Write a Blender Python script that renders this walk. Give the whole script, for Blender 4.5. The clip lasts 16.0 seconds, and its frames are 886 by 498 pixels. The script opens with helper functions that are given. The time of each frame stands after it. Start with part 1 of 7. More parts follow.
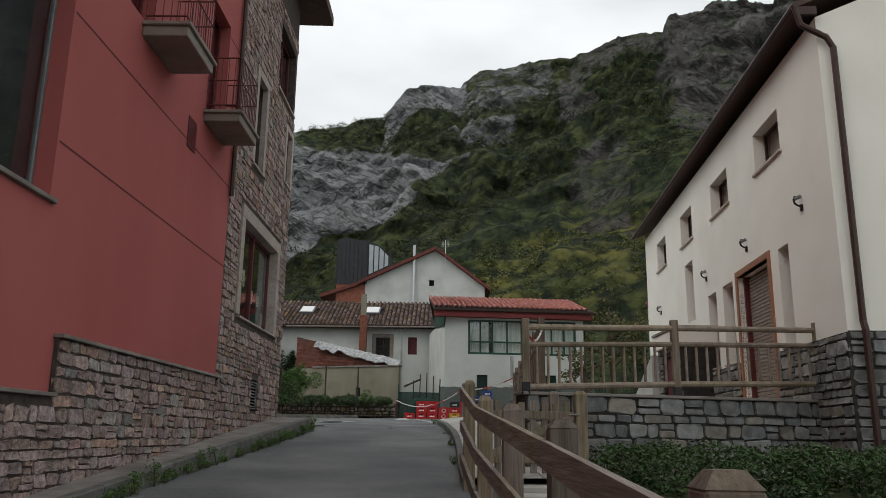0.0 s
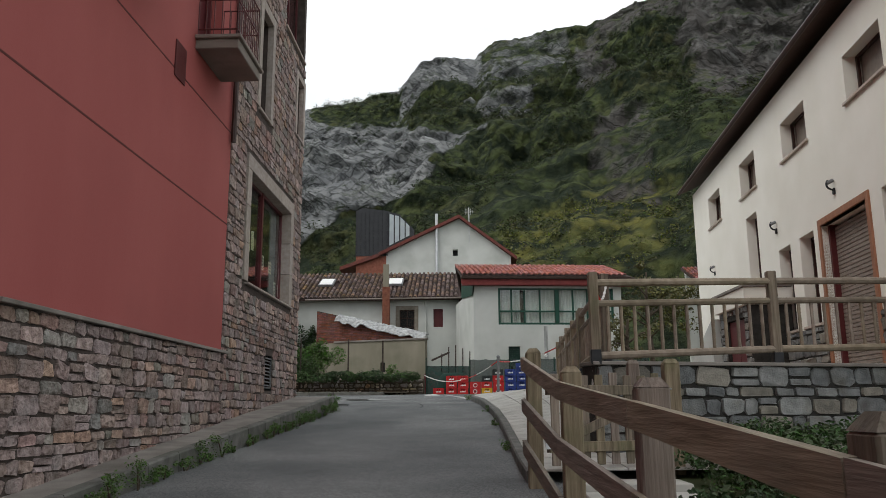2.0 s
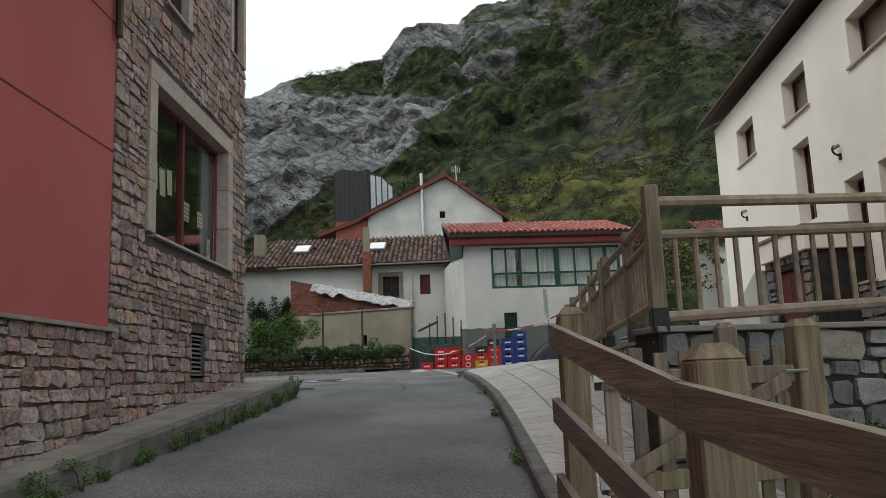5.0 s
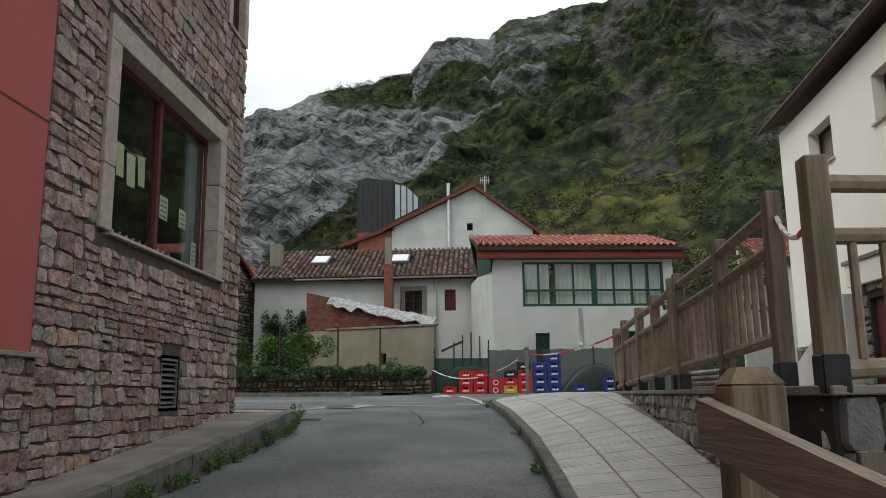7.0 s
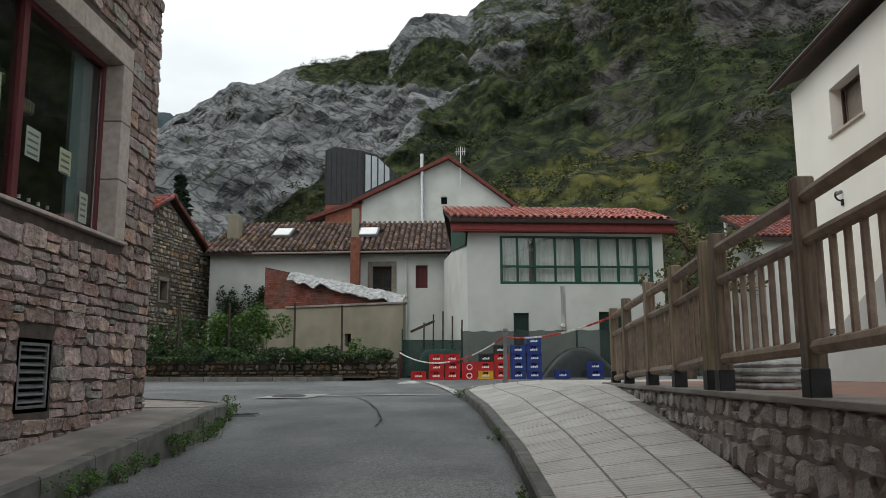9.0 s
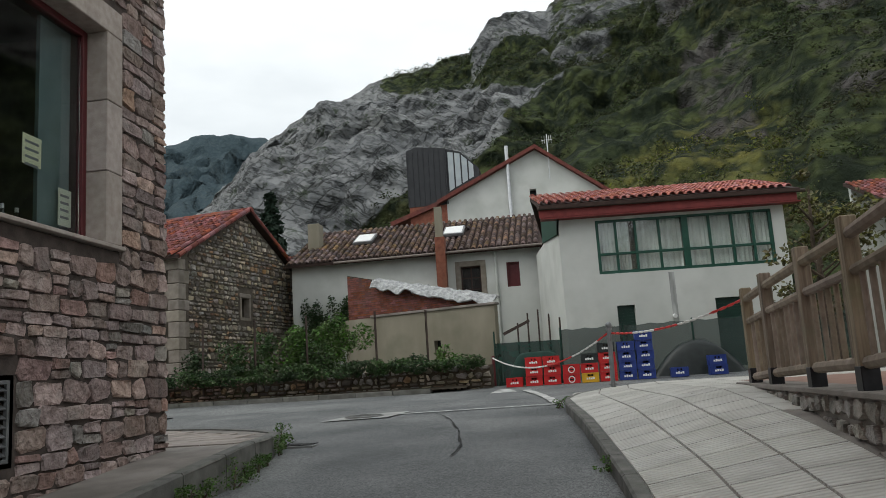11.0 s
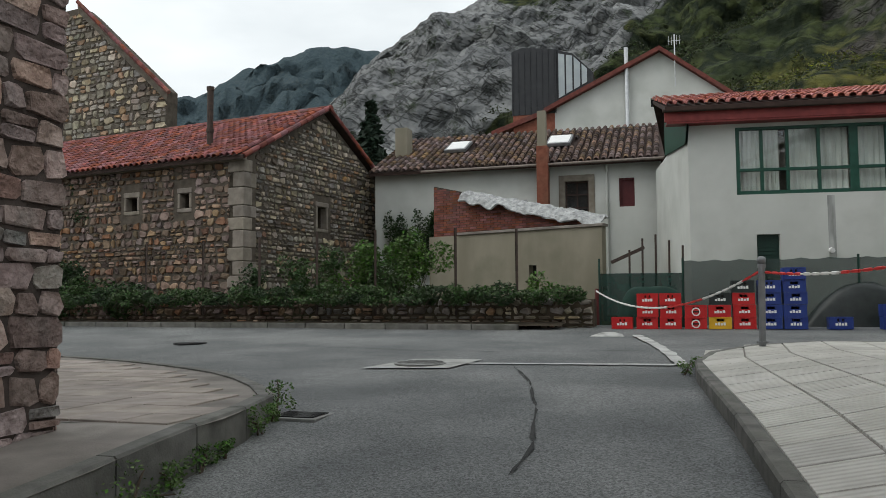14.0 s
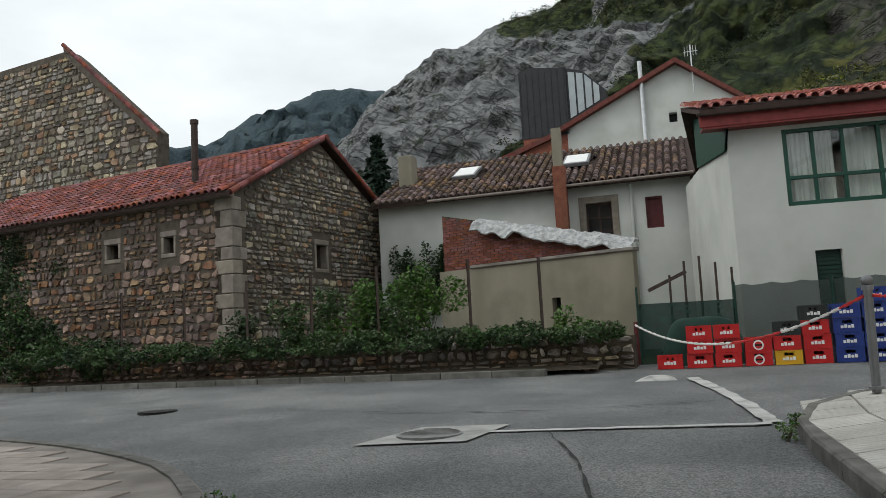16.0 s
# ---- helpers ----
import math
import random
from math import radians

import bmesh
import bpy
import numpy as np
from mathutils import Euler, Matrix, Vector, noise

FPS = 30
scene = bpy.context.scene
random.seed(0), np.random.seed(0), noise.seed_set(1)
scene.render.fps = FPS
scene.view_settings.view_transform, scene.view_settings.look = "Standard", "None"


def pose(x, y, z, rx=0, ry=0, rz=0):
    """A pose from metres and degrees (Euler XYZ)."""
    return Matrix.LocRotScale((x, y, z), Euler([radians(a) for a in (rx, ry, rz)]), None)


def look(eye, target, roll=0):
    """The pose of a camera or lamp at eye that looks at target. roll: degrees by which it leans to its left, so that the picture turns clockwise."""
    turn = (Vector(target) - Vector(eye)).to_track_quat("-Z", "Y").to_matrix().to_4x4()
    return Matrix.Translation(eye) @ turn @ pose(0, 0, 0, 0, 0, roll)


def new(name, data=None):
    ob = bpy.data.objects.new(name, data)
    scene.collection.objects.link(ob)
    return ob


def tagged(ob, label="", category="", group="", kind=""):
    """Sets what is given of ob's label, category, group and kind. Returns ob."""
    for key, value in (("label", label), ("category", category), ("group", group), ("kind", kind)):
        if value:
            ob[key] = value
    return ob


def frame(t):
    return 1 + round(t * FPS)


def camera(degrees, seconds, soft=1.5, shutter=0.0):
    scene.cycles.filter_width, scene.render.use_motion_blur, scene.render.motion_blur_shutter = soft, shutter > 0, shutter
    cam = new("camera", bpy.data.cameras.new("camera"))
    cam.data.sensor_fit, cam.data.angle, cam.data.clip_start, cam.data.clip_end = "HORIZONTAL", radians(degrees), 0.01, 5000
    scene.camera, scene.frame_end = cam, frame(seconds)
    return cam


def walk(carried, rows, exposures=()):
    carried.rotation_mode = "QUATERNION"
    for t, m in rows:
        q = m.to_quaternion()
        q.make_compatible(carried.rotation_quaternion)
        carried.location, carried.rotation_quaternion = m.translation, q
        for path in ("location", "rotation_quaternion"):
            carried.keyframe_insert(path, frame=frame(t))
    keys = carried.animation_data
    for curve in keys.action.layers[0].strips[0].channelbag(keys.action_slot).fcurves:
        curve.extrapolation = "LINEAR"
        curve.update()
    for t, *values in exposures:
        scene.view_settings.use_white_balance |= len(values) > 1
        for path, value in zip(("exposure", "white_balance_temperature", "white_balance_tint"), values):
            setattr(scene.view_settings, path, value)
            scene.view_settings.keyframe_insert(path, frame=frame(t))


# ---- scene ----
cam = camera(58.4, 16.0, soft=0.75)
PATH = [
    (0, (-0.424, 0.825, -0.461), (-0.4347, 2.7714, -0.0017), 0.76),
    (0.5, (-0.464, 1.445, -0.468), (-0.4640, 3.3992, -0.0404), -2.31),
    (1, (-0.634, 2.019, -0.449), (-0.6852, 3.9779, -0.0465), 0.65),
    (1.5, (-0.738, 2.636, -0.422), (-0.7152, 4.5918, -0.0051), -1.68),
    (2, (-0.814, 3.254, -0.354), (-0.8707, 5.2136, 0.0434), -0.36),
    (2.5, (-0.923, 3.941, -0.283), (-0.8642, 5.8942, 0.1427), -2.44),
    (3, (-0.893, 4.672, -0.228), (-0.8847, 6.6332, 0.1645), -3.68),
    (3.5, (-0.914, 5.406, -0.174), (-0.8866, 7.3599, 0.2508), 0.12),
    (4, (-0.836, 6.079, -0.151), (-0.7245, 8.0451, 0.2012), -2.94),
    (4.2, (-0.814, 6.287, -0.148), (-0.7967, 8.2628, 0.1631), -1.84),
    (6.3, (-0.749, 8.753, 0.138), (-0.7959, 10.7225, 0.4826), -2.33),
    (6.5, (-0.758, 8.966, 0.186), (-0.779, 10.943, 0.487), -3.0),
    (7, (-0.864, 9.61, 0.229), (-0.960, 11.575, 0.590), -0.74),
    (7.5, (-0.859, 10.187, 0.281), (-0.892, 12.146, 0.684), -1.46),
    (8, (-0.888, 10.871, 0.32), (-0.969, 12.839, 0.67), 1.22),
    (8.2, (-0.939, 11.176, 0.358), (-0.9542, 13.1514, 0.6685), 0.02),
    (10.3, (-0.593, 13.589, 0.434), (-0.808, 15.552, 0.752), -3.0),
    (10.5, (-0.628, 13.857, 0.433), (-0.946, 15.805, 0.753), -1.7),
    (11, (-0.654, 14.48, 0.522), (-0.931, 16.433, 0.848), -3.7),
    (11.5, (-0.665, 15.112, 0.571), (-1.049, 17.059, 0.827), -3.3),
    (12, (-0.705, 15.748, 0.662), (-1.102, 17.693, 0.908), -4.8),
    (12.5, (-0.668, 16.349, 0.692), (-1.132, 18.274, 0.974), -6.1),
    (12.9, (-0.711, 16.842, 0.71), (-1.294, 18.741, 0.945), -2.3),
    (13, (-0.726, 17.011, 0.71), (-1.24, 18.935, 0.894), -2.1),
    (13.5, (-0.822, 17.563, 0.753), (-1.289, 19.499, 0.942), -4.1),
    (14, (-0.936, 18.227, 0.821), (-1.489, 20.144, 0.953), -0.4),
    (14.5, (-1.108, 18.807, 0.893), (-1.58, 20.746, 1.016), -1.4),
    (15, (-1.213, 19.353, 0.923), (-1.761, 21.272, 1.057), -1.7),
    (15.5, (-1.417, 19.965, 0.978), (-1.983, 21.876, 1.155), -0.1),
    (16, (-1.537, 20.526, 0.993), (-2.118, 22.427, 1.214), -3.1),
]
EXPO = [(0, -0.26, 6450, 8), (0.5, 0.05, 6450, 8), (1.5, 0.02, 6450, 8), (3.5, 0.05, 6450, 8), (8, 0.03, 6400, 7), (16, -0.05, 6400, 6)]
walk(cam, [(t, look(eye, target, roll)) for t, eye, target, roll in PATH], EXPO)
# ---------------- sky, sun, exposure ----------------
scene.view_settings.exposure = 0.0
world = bpy.data.worlds.new("overcast_sky")
scene.world = world
world.use_nodes = True
wn, wl = world.node_tree.nodes, world.node_tree.links
wn.clear()
SUN_ELEV, SUN_AZ = 45, 235
sky = wn.new("ShaderNodeTexSky")
sky.sky_type, sky.sun_disc = "NISHITA", False
sky.sun_elevation, sky.sun_rotation = radians(SUN_ELEV), radians(SUN_AZ)
tc = wn.new("ShaderNodeTexCoord")
mp = wn.new("ShaderNodeMapping")
mp.inputs["Scale"].default_value = (1.0, 1.0, 2.6)
cl = wn.new("ShaderNodeTexNoise")
cl.inputs["Scale"].default_value, cl.inputs["Detail"].default_value = 2.2, 5
cr = wn.new("ShaderNodeValToRGB")
cr.color_ramp.elements[0].position, cr.color_ramp.elements[0].color = 0.34, (9.0, 9.3, 9.6, 1)
cr.color_ramp.elements[1].position, cr.color_ramp.elements[1].color = 0.62, (12.5, 12.6, 12.7, 1)
mx = wn.new("ShaderNodeMixRGB")
mx.inputs[0].default_value = 0.93
bg = wn.new("ShaderNodeBackground")
bg.inputs["Strength"].default_value = 0.1
wo = wn.new("ShaderNodeOutputWorld")
wl.new(tc.outputs["Generated"], mp.inputs[0])
wl.new(mp.outputs[0], cl.inputs["Vector"])
wl.new(cl.outputs["Fac"], cr.inputs[0])
wl.new(sky.outputs[0], mx.inputs[1])
wl.new(cr.outputs[0], mx.inputs[2])
wl.new(mx.outputs[0], bg.inputs[0])
wl.new(bg.outputs[0], wo.inputs[0])
sun = new("sun", bpy.data.lights.new("sun", "SUN"))
sun.data.energy, sun.data.angle, sun.data.color = 1.1, radians(40), (1, 0.96, 0.9)
sun.matrix_world = look((0, 0, 0), (-math.sin(radians(SUN_AZ)) * math.cos(radians(SUN_ELEV)), -math.cos(radians(SUN_AZ)) * math.cos(radians(SUN_ELEV)), -math.sin(radians(SUN_ELEV))))


# ---------------- materials ----------------
def surf(name, c1, c2, scale=6.0, rough=0.8, bump=0.2, fine=60.0, vary=0.0, island=False, metal=0.0, stain=None, stain_scale=0.7, stain_amt=0.5, stretch=(1, 1, 1), spec=0.35, bump_dist=0.01, kinds=None, kinds_amt=0.6):
    """A procedural surface: two colours mixed by noise, a second scale of stains, grain bump, and variation from piece to piece."""
    m = bpy.data.materials.new(name)
    m.use_nodes = True
    n, l = m.node_tree.nodes, m.node_tree.links
    b = n["Principled BSDF"]
    co = n.new("ShaderNodeTexCoord")
    ge = n.new("ShaderNodeNewGeometry")
    ma = n.new("ShaderNodeMapping")
    ma.inputs["Scale"].default_value = stretch
    l.new(ge.outputs["Position"], ma.inputs[0])
    no = n.new("ShaderNodeTexNoise")
    no.inputs["Scale"].default_value, no.inputs["Detail"].default_value = scale, 6
    l.new(ma.outputs[0], no.inputs["Vector"])
    ra = n.new("ShaderNodeMapRange")
    ra.inputs["From Min"].default_value, ra.inputs["From Max"].default_value = 0.32, 0.68
    l.new(no.outputs["Fac"], ra.inputs["Value"])
    mi = n.new("ShaderNodeMixRGB")
    mi.inputs[1].default_value, mi.inputs[2].default_value = (*c1, 1), (*c2, 1)
    l.new(ra.outputs[0], mi.inputs[0])
    out = mi.outputs[0]
    if stain:
        ns = n.new("ShaderNodeTexNoise")
        ns.inputs["Scale"].default_value, ns.inputs["Detail"].default_value = stain_scale, 5
        l.new(ge.outputs["Position"], ns.inputs["Vector"])
        rs = n.new("ShaderNodeMapRange")
        rs.inputs["From Min"].default_value, rs.inputs["From Max"].default_value, rs.inputs["To Max"].default_value = 0.5, 0.72, stain_amt
        l.new(ns.outputs["Fac"], rs.inputs["Value"])
        ms = n.new("ShaderNodeMixRGB")
        ms.inputs[2].default_value = (*stain, 1)
        l.new(rs.outputs[0], ms.inputs[0])
        l.new(out, ms.inputs[1])
        out = ms.outputs[0]
    if vary:
        oi = n.new("ShaderNodeObjectInfo")
        src = ge.outputs["Random Per Island"] if island else oi.outputs["Random"]
        hs = n.new("ShaderNodeHueSaturation")
        rv = n.new("ShaderNodeMapRange")
        rv.inputs["To Min"].default_value, rv.inputs["To Max"].default_value = 1 - vary, 1 + vary
        l.new(src, rv.inputs["Value"])
        l.new(rv.outputs[0], hs.inputs["Value"])
        wnz = n.new("ShaderNodeTexWhiteNoise")
        wnz.noise_dimensions = "1D"
        l.new(src, wnz.inputs["W"])
        rh = n.new("ShaderNodeMapRange")
        rh.inputs["To Min"].default_value, rh.inputs["To Max"].default_value = 0.5 - vary * 0.07, 0.5 + vary * 0.07
        l.new(wnz.outputs["Value"], rh.inputs["Value"])
        l.new(rh.outputs[0], hs.inputs["Hue"])
        rq = n.new("ShaderNodeMapRange")
        rq.inputs["To Min"].default_value, rq.inputs["To Max"].default_value = 1 - vary, 1 + vary * 0.6
        l.new(wnz.outputs["Value"], rq.inputs["Value"])
        l.new(rq.outputs[0], hs.inputs["Saturation"])
        l.new(out, hs.inputs["Color"])
        out = hs.outputs[0]
        if kinds:
            w2_ = n.new("ShaderNodeTexWhiteNoise")
            w2_.noise_dimensions = "2D"
            cx_ = n.new("ShaderNodeCombineXYZ")
            cx_.inputs[1].default_value = 3.7
            l.new(src, cx_.inputs[0])
            l.new(cx_.outputs[0], w2_.inputs["Vector"])
            rp = n.new("ShaderNodeValToRGB")
            rp.color_ramp.interpolation = "CONSTANT"
            while len(rp.color_ramp.elements) < len(kinds):
                rp.color_ramp.elements.new(0.5)
            for e_, (at_, c_) in zip(rp.color_ramp.elements, kinds):
                e_.position, e_.color = at_, (*c_, 1)
            l.new(w2_.outputs["Value"], rp.inputs[0])
            mk = n.new("ShaderNodeMixRGB")
            mk.blend_type = "MULTIPLY"
            mk.inputs[0].default_value = kinds_amt
            l.new(out, mk.inputs[1])
            l.new(rp.outputs[0], mk.inputs[2])
            out = mk.outputs[0]
    l.new(out, b.inputs["Base Color"])
    b.inputs["Roughness"].default_value, b.inputs["Metallic"].default_value = rough, metal
    b.inputs["Specular IOR Level"].default_value = spec
    if bump:
        nf = n.new("ShaderNodeTexNoise")
        nf.inputs["Scale"].default_value, nf.inputs["Detail"].default_value = fine, 5
        l.new(ma.outputs[0], nf.inputs["Vector"])
        bu = n.new("ShaderNodeBump")
        bu.inputs["Strength"].default_value, bu.inputs["Distance"].default_value = bump, bump_dist
        l.new(nf.outputs["Fac"], bu.inputs["Height"])
        l.new(bu.outputs[0], b.inputs["Normal"])
    return m


def glass(name, tint=(0.9, 0.95, 0.95), rough=0.02):
    m = bpy.data.materials.new(name)
    m.use_nodes = True
    b = m.node_tree.nodes["Principled BSDF"]
    b.inputs["Base Color"].default_value = (*tint, 1)
    b.inputs["Transmission Weight"].default_value = 1
    b.inputs["Roughness"].default_value, b.inputs["IOR"].default_value = rough, 1.45
    return m


M = {}
M["asphalt"] = surf("asphalt", (0.104, 0.109, 0.110), (0.172, 0.177, 0.175), 0.7, 0.82, 0.9, 120, stain=(0.215, 0.218, 0.213), stain_scale=0.35, stain_amt=0.8, bump_dist=0.010)
def speckled(m, amount, scale):
    """Grit in the surface: small light and dark grains."""
    n, l = m.node_tree.nodes, m.node_tree.links
    b = n["Principled BSDF"]
    src = b.inputs["Base Color"].links[0].from_socket
    ge = n.new("ShaderNodeNewGeometry")
    vo = n.new("ShaderNodeTexVoronoi")
    vo.inputs["Scale"].default_value = scale
    l.new(ge.outputs["Position"], vo.inputs["Vector"])
    sp = n.new("ShaderNodeSeparateColor")
    l.new(vo.outputs["Color"], sp.inputs[0])
    ra = n.new("ShaderNodeMapRange")
    ra.inputs["To Min"].default_value, ra.inputs["To Max"].default_value = 1 - amount, 1 + amount
    l.new(sp.outputs[0], ra.inputs["Value"])
    hs = n.new("ShaderNodeHueSaturation")
    l.new(ra.outputs[0], hs.inputs["Value"])
    l.new(src, hs.inputs["Color"])
    l.new(hs.outputs[0], b.inputs["Base Color"])
    return m


M["asphalt"] = speckled(M["asphalt"], 0.5, 85)
M["kerb"] = surf("kerb_concrete", (0.09, 0.088, 0.08), (0.17, 0.165, 0.15), 5, 0.85, 0.5, 60, vary=0.12, stain=(0.07, 0.075, 0.055), stain_scale=1.8, stain_amt=0.6)
M["slab_l"] = surf("pink_grey_slab", (0.28, 0.24, 0.21), (0.40, 0.345, 0.305), 4, 0.8, 0.3, 80, vary=0.10, stain=(0.15, 0.13, 0.11), stain_scale=1.4)
M["concrete"] = surf("worn_concrete", (0.17, 0.15, 0.135), (0.27, 0.245, 0.22), 2.5, 0.85, 0.4, 60, stain=(0.10, 0.09, 0.075), stain_scale=1.1, stain_amt=0.7)
M["mortar_p"] = surf("mortar_brown", (0.05, 0.039, 0.034), (0.09, 0.072, 0.063), 8, 0.95, 0.5, 70)
M["stone_p"] = surf("pink_sandstone_block", (0.20, 0.145, 0.13), (0.40, 0.31, 0.285), 11, 0.92, 1.0, 22, vary=0.3, stain=(0.19, 0.20, 0.185), stain_scale=2.6, stain_amt=0.45, bump_dist=0.045, kinds=[(0.0, (1.0, 1.0, 1.0)), (0.5, (0.78, 0.70, 0.68)), (0.68, (0.80, 1.05, 1.0)), (0.78, (1.35, 1.25, 1.15)), (0.88, (1.0, 0.72, 0.66)), (0.96, (1.2, 0.95, 0.68))], kinds_amt=0.6)
M["stone_pj"] = surf("pink_sandstone_blocks", (0.20, 0.145, 0.13), (0.40, 0.31, 0.285), 11, 0.92, 1.0, 22, vary=0.3, island=True, stain=(0.19, 0.20, 0.185), stain_scale=2.6, stain_amt=0.45, bump_dist=0.045, kinds=[(0.0, (1.0, 1.0, 1.0)), (0.5, (0.78, 0.70, 0.68)), (0.68, (0.80, 1.05, 1.0)), (0.78, (1.35, 1.25, 1.15)), (0.88, (1.0, 0.72, 0.66)), (0.96, (1.2, 0.95, 0.68))], kinds_amt=0.6)
M["granite"] = surf("granite_surround", (0.33, 0.28, 0.245), (0.43, 0.375, 0.34), 14, 0.75, 0.3, 90, vary=0.08, stain=(0.26, 0.22, 0.19), stain_scale=3)
M["pink"] = surf("pink_render", (0.34, 0.086, 0.080), (0.375, 0.102, 0.094), 0.9, 0.85, 0.25, 130, stain=(0.29, 0.080, 0.074), stain_scale=0.45, stain_amt=0.6, stretch=(1, 1, 0.35))
M["pink_d"] = surf("pink_groove", (0.10, 0.028, 0.025), (0.12, 0.035, 0.03), 4, 0.9, 0.1)
M["balc"] = surf("balcony_concrete", (0.20, 0.17, 0.15), (0.28, 0.245, 0.215), 4, 0.85, 0.4, 60, stain=(0.11, 0.09, 0.075), stain_scale=2)
M["redpaint"] = surf("dark_red_paint", (0.085, 0.014, 0.018), (0.11, 0.02, 0.022), 6, 0.5, 0.05, 60)
M["redmetal"] = surf("dark_red_metal", (0.085, 0.016, 0.018), (0.11, 0.024, 0.024), 12, 0.45, 0.1, 60)
M["greymetal"] = surf("grey_metal", (0.16, 0.165, 0.17), (0.22, 0.225, 0.23), 6, 0.45, 0.05, 60, metal=0.5)
M["glass"] = glass("window_glass")
# Near-black colour that stands for the shade inside unlit rooms.
M["dark"] = surf("painted_room_shade", (0.012, 0.014, 0.016), (0.03, 0.033, 0.035), 2, 0.8, 0)
M["white"] = surf("cream_render", (0.79, 0.765, 0.69), (0.84, 0.815, 0.75), 0.8, 0.9, 0.25, 110, stain=(0.70, 0.675, 0.60), stain_scale=0.5, stain_amt=0.4)
M["white2"] = surf("white_wash", (0.46, 0.475, 0.45), (0.55, 0.56, 0.535), 0.9, 0.9, 0.25, 60, stain=(0.36, 0.37, 0.34), stain_scale=0.8, stain_amt=0.5)
M["brownpaint"] = surf("brown_paint", (0.038, 0.018, 0.015), (0.055, 0.027, 0.021), 6, 0.45, 0.05, 60)
M["soffit"] = surf("eave_board", (0.06, 0.034, 0.027), (0.085, 0.05, 0.038), 6, 0.7, 0.1, 40)
M["frame_w"] = surf("varnished_wood", (0.27, 0.115, 0.06), (0.34, 0.155, 0.085), 9, 0.5, 0.1, 60, stretch=(1, 1, 0.2))
M["sill"] = surf("stone_sill", (0.42, 0.36, 0.31), (0.5, 0.43, 0.37), 12, 0.7, 0.15, 60)
M["shutter"] = surf("roller_shutter", (0.20, 0.165, 0.14), (0.26, 0.215, 0.18), 8, 0.55, 0.05, 60)
M["wood"] = surf("weathered_fence_post", (0.125, 0.095, 0.07), (0.27, 0.215, 0.16), 26, 0.85, 0.7, 70, vary=0.22, stain=(0.105, 0.11, 0.055), stain_scale=2.6, stain_amt=0.6, stretch=(1, 1, 0.07))
M["plank"] = surf("weathered_fence_plank", (0.17, 0.138, 0.104), (0.31, 0.26, 0.205), 30, 0.85, 0.7, 70, vary=0.22, stain=(0.20, 0.185, 0.155), stain_scale=1.8, stain_amt=0.7, stretch=(1, 0.05, 1))
M["wood_g"] = surf("grey_round_rail", (0.20, 0.155, 0.115), (0.30, 0.245, 0.19), 9, 0.85, 0.5, 50, vary=0.15, stain=(0.12, 0.09, 0.065), stain_scale=3, stain_amt=0.6)
M["stone_g"] = surf("grey_wall_stone", (0.145, 0.15, 0.148), (0.25, 0.255, 0.245), 7, 0.88, 0.8, 40, vary=0.3, stain=(0.11, 0.095, 0.07), stain_scale=2.4, stain_amt=0.6, bump_dist=0.02, kinds=[(0.0, (1.0, 1.0, 1.0)), (0.4, (0.7, 0.72, 0.76)), (0.65, (1.25, 1.25, 1.22)), (0.85, (1.05, 0.92, 0.75))], kinds_amt=0.7)
M["stone_gj"] = surf("grey_wall_stones", (0.145, 0.15, 0.148), (0.25, 0.255, 0.245), 7, 0.88, 0.8, 40, vary=0.3, island=True, stain=(0.11, 0.095, 0.07), stain_scale=2.4, stain_amt=0.6, bump_dist=0.02, kinds=[(0.0, (1.0, 1.0, 1.0)), (0.4, (0.7, 0.72, 0.76)), (0.65, (1.25, 1.25, 1.22)), (0.85, (1.05, 0.92, 0.75))], kinds_amt=0.7)
for k_, isl in (("stone_t", False), ("stone_tj", True)):
    M[k_] = surf("pale_terrace_stone", (0.21, 0.20, 0.18), (0.37, 0.35, 0.315), 8, 0.88, 0.9, 40, vary=0.25, island=isl, stain=(0.13, 0.11, 0.085), stain_scale=2.2, stain_amt=0.6, bump_dist=0.02)
M["mortar_d"] = surf("mortar_dark", (0.022, 0.021, 0.019), (0.045, 0.043, 0.038), 8, 0.95, 0.5, 70)
M["stone_b"] = surf("barn_rubble_stone", (0.165, 0.145, 0.12), (0.32, 0.29, 0.245), 5, 0.9, 0.7, 30, vary=0.42, stain=(0.20, 0.13, 0.085), stain_scale=0.9, stain_amt=0.7, bump_dist=0.02, kinds=[(0.0, (1.0, 1.0, 1.0)), (0.35, (0.55, 0.52, 0.5)), (0.55, (1.45, 1.35, 1.2)), (0.7, (1.1, 0.75, 0.52)), (0.82, (0.9, 0.95, 1.0)), (0.93, (1.75, 1.65, 1.5))], kinds_amt=0.85)
M["stone_bj"] = surf("barn_rubble", (0.165, 0.145, 0.12), (0.32, 0.29, 0.245), 5, 0.9, 0.7, 30, vary=0.42, island=True, stain=(0.20, 0.13, 0.085), stain_scale=0.9, stain_amt=0.7, bump_dist=0.02, kinds=[(0.0, (1.0, 1.0, 1.0)), (0.35, (0.55, 0.52, 0.5)), (0.55, (1.45, 1.35, 1.2)), (0.7, (1.1, 0.75, 0.52)), (0.82, (0.9, 0.95, 1.0)), (0.93, (1.75, 1.65, 1.5))], kinds_amt=0.85)
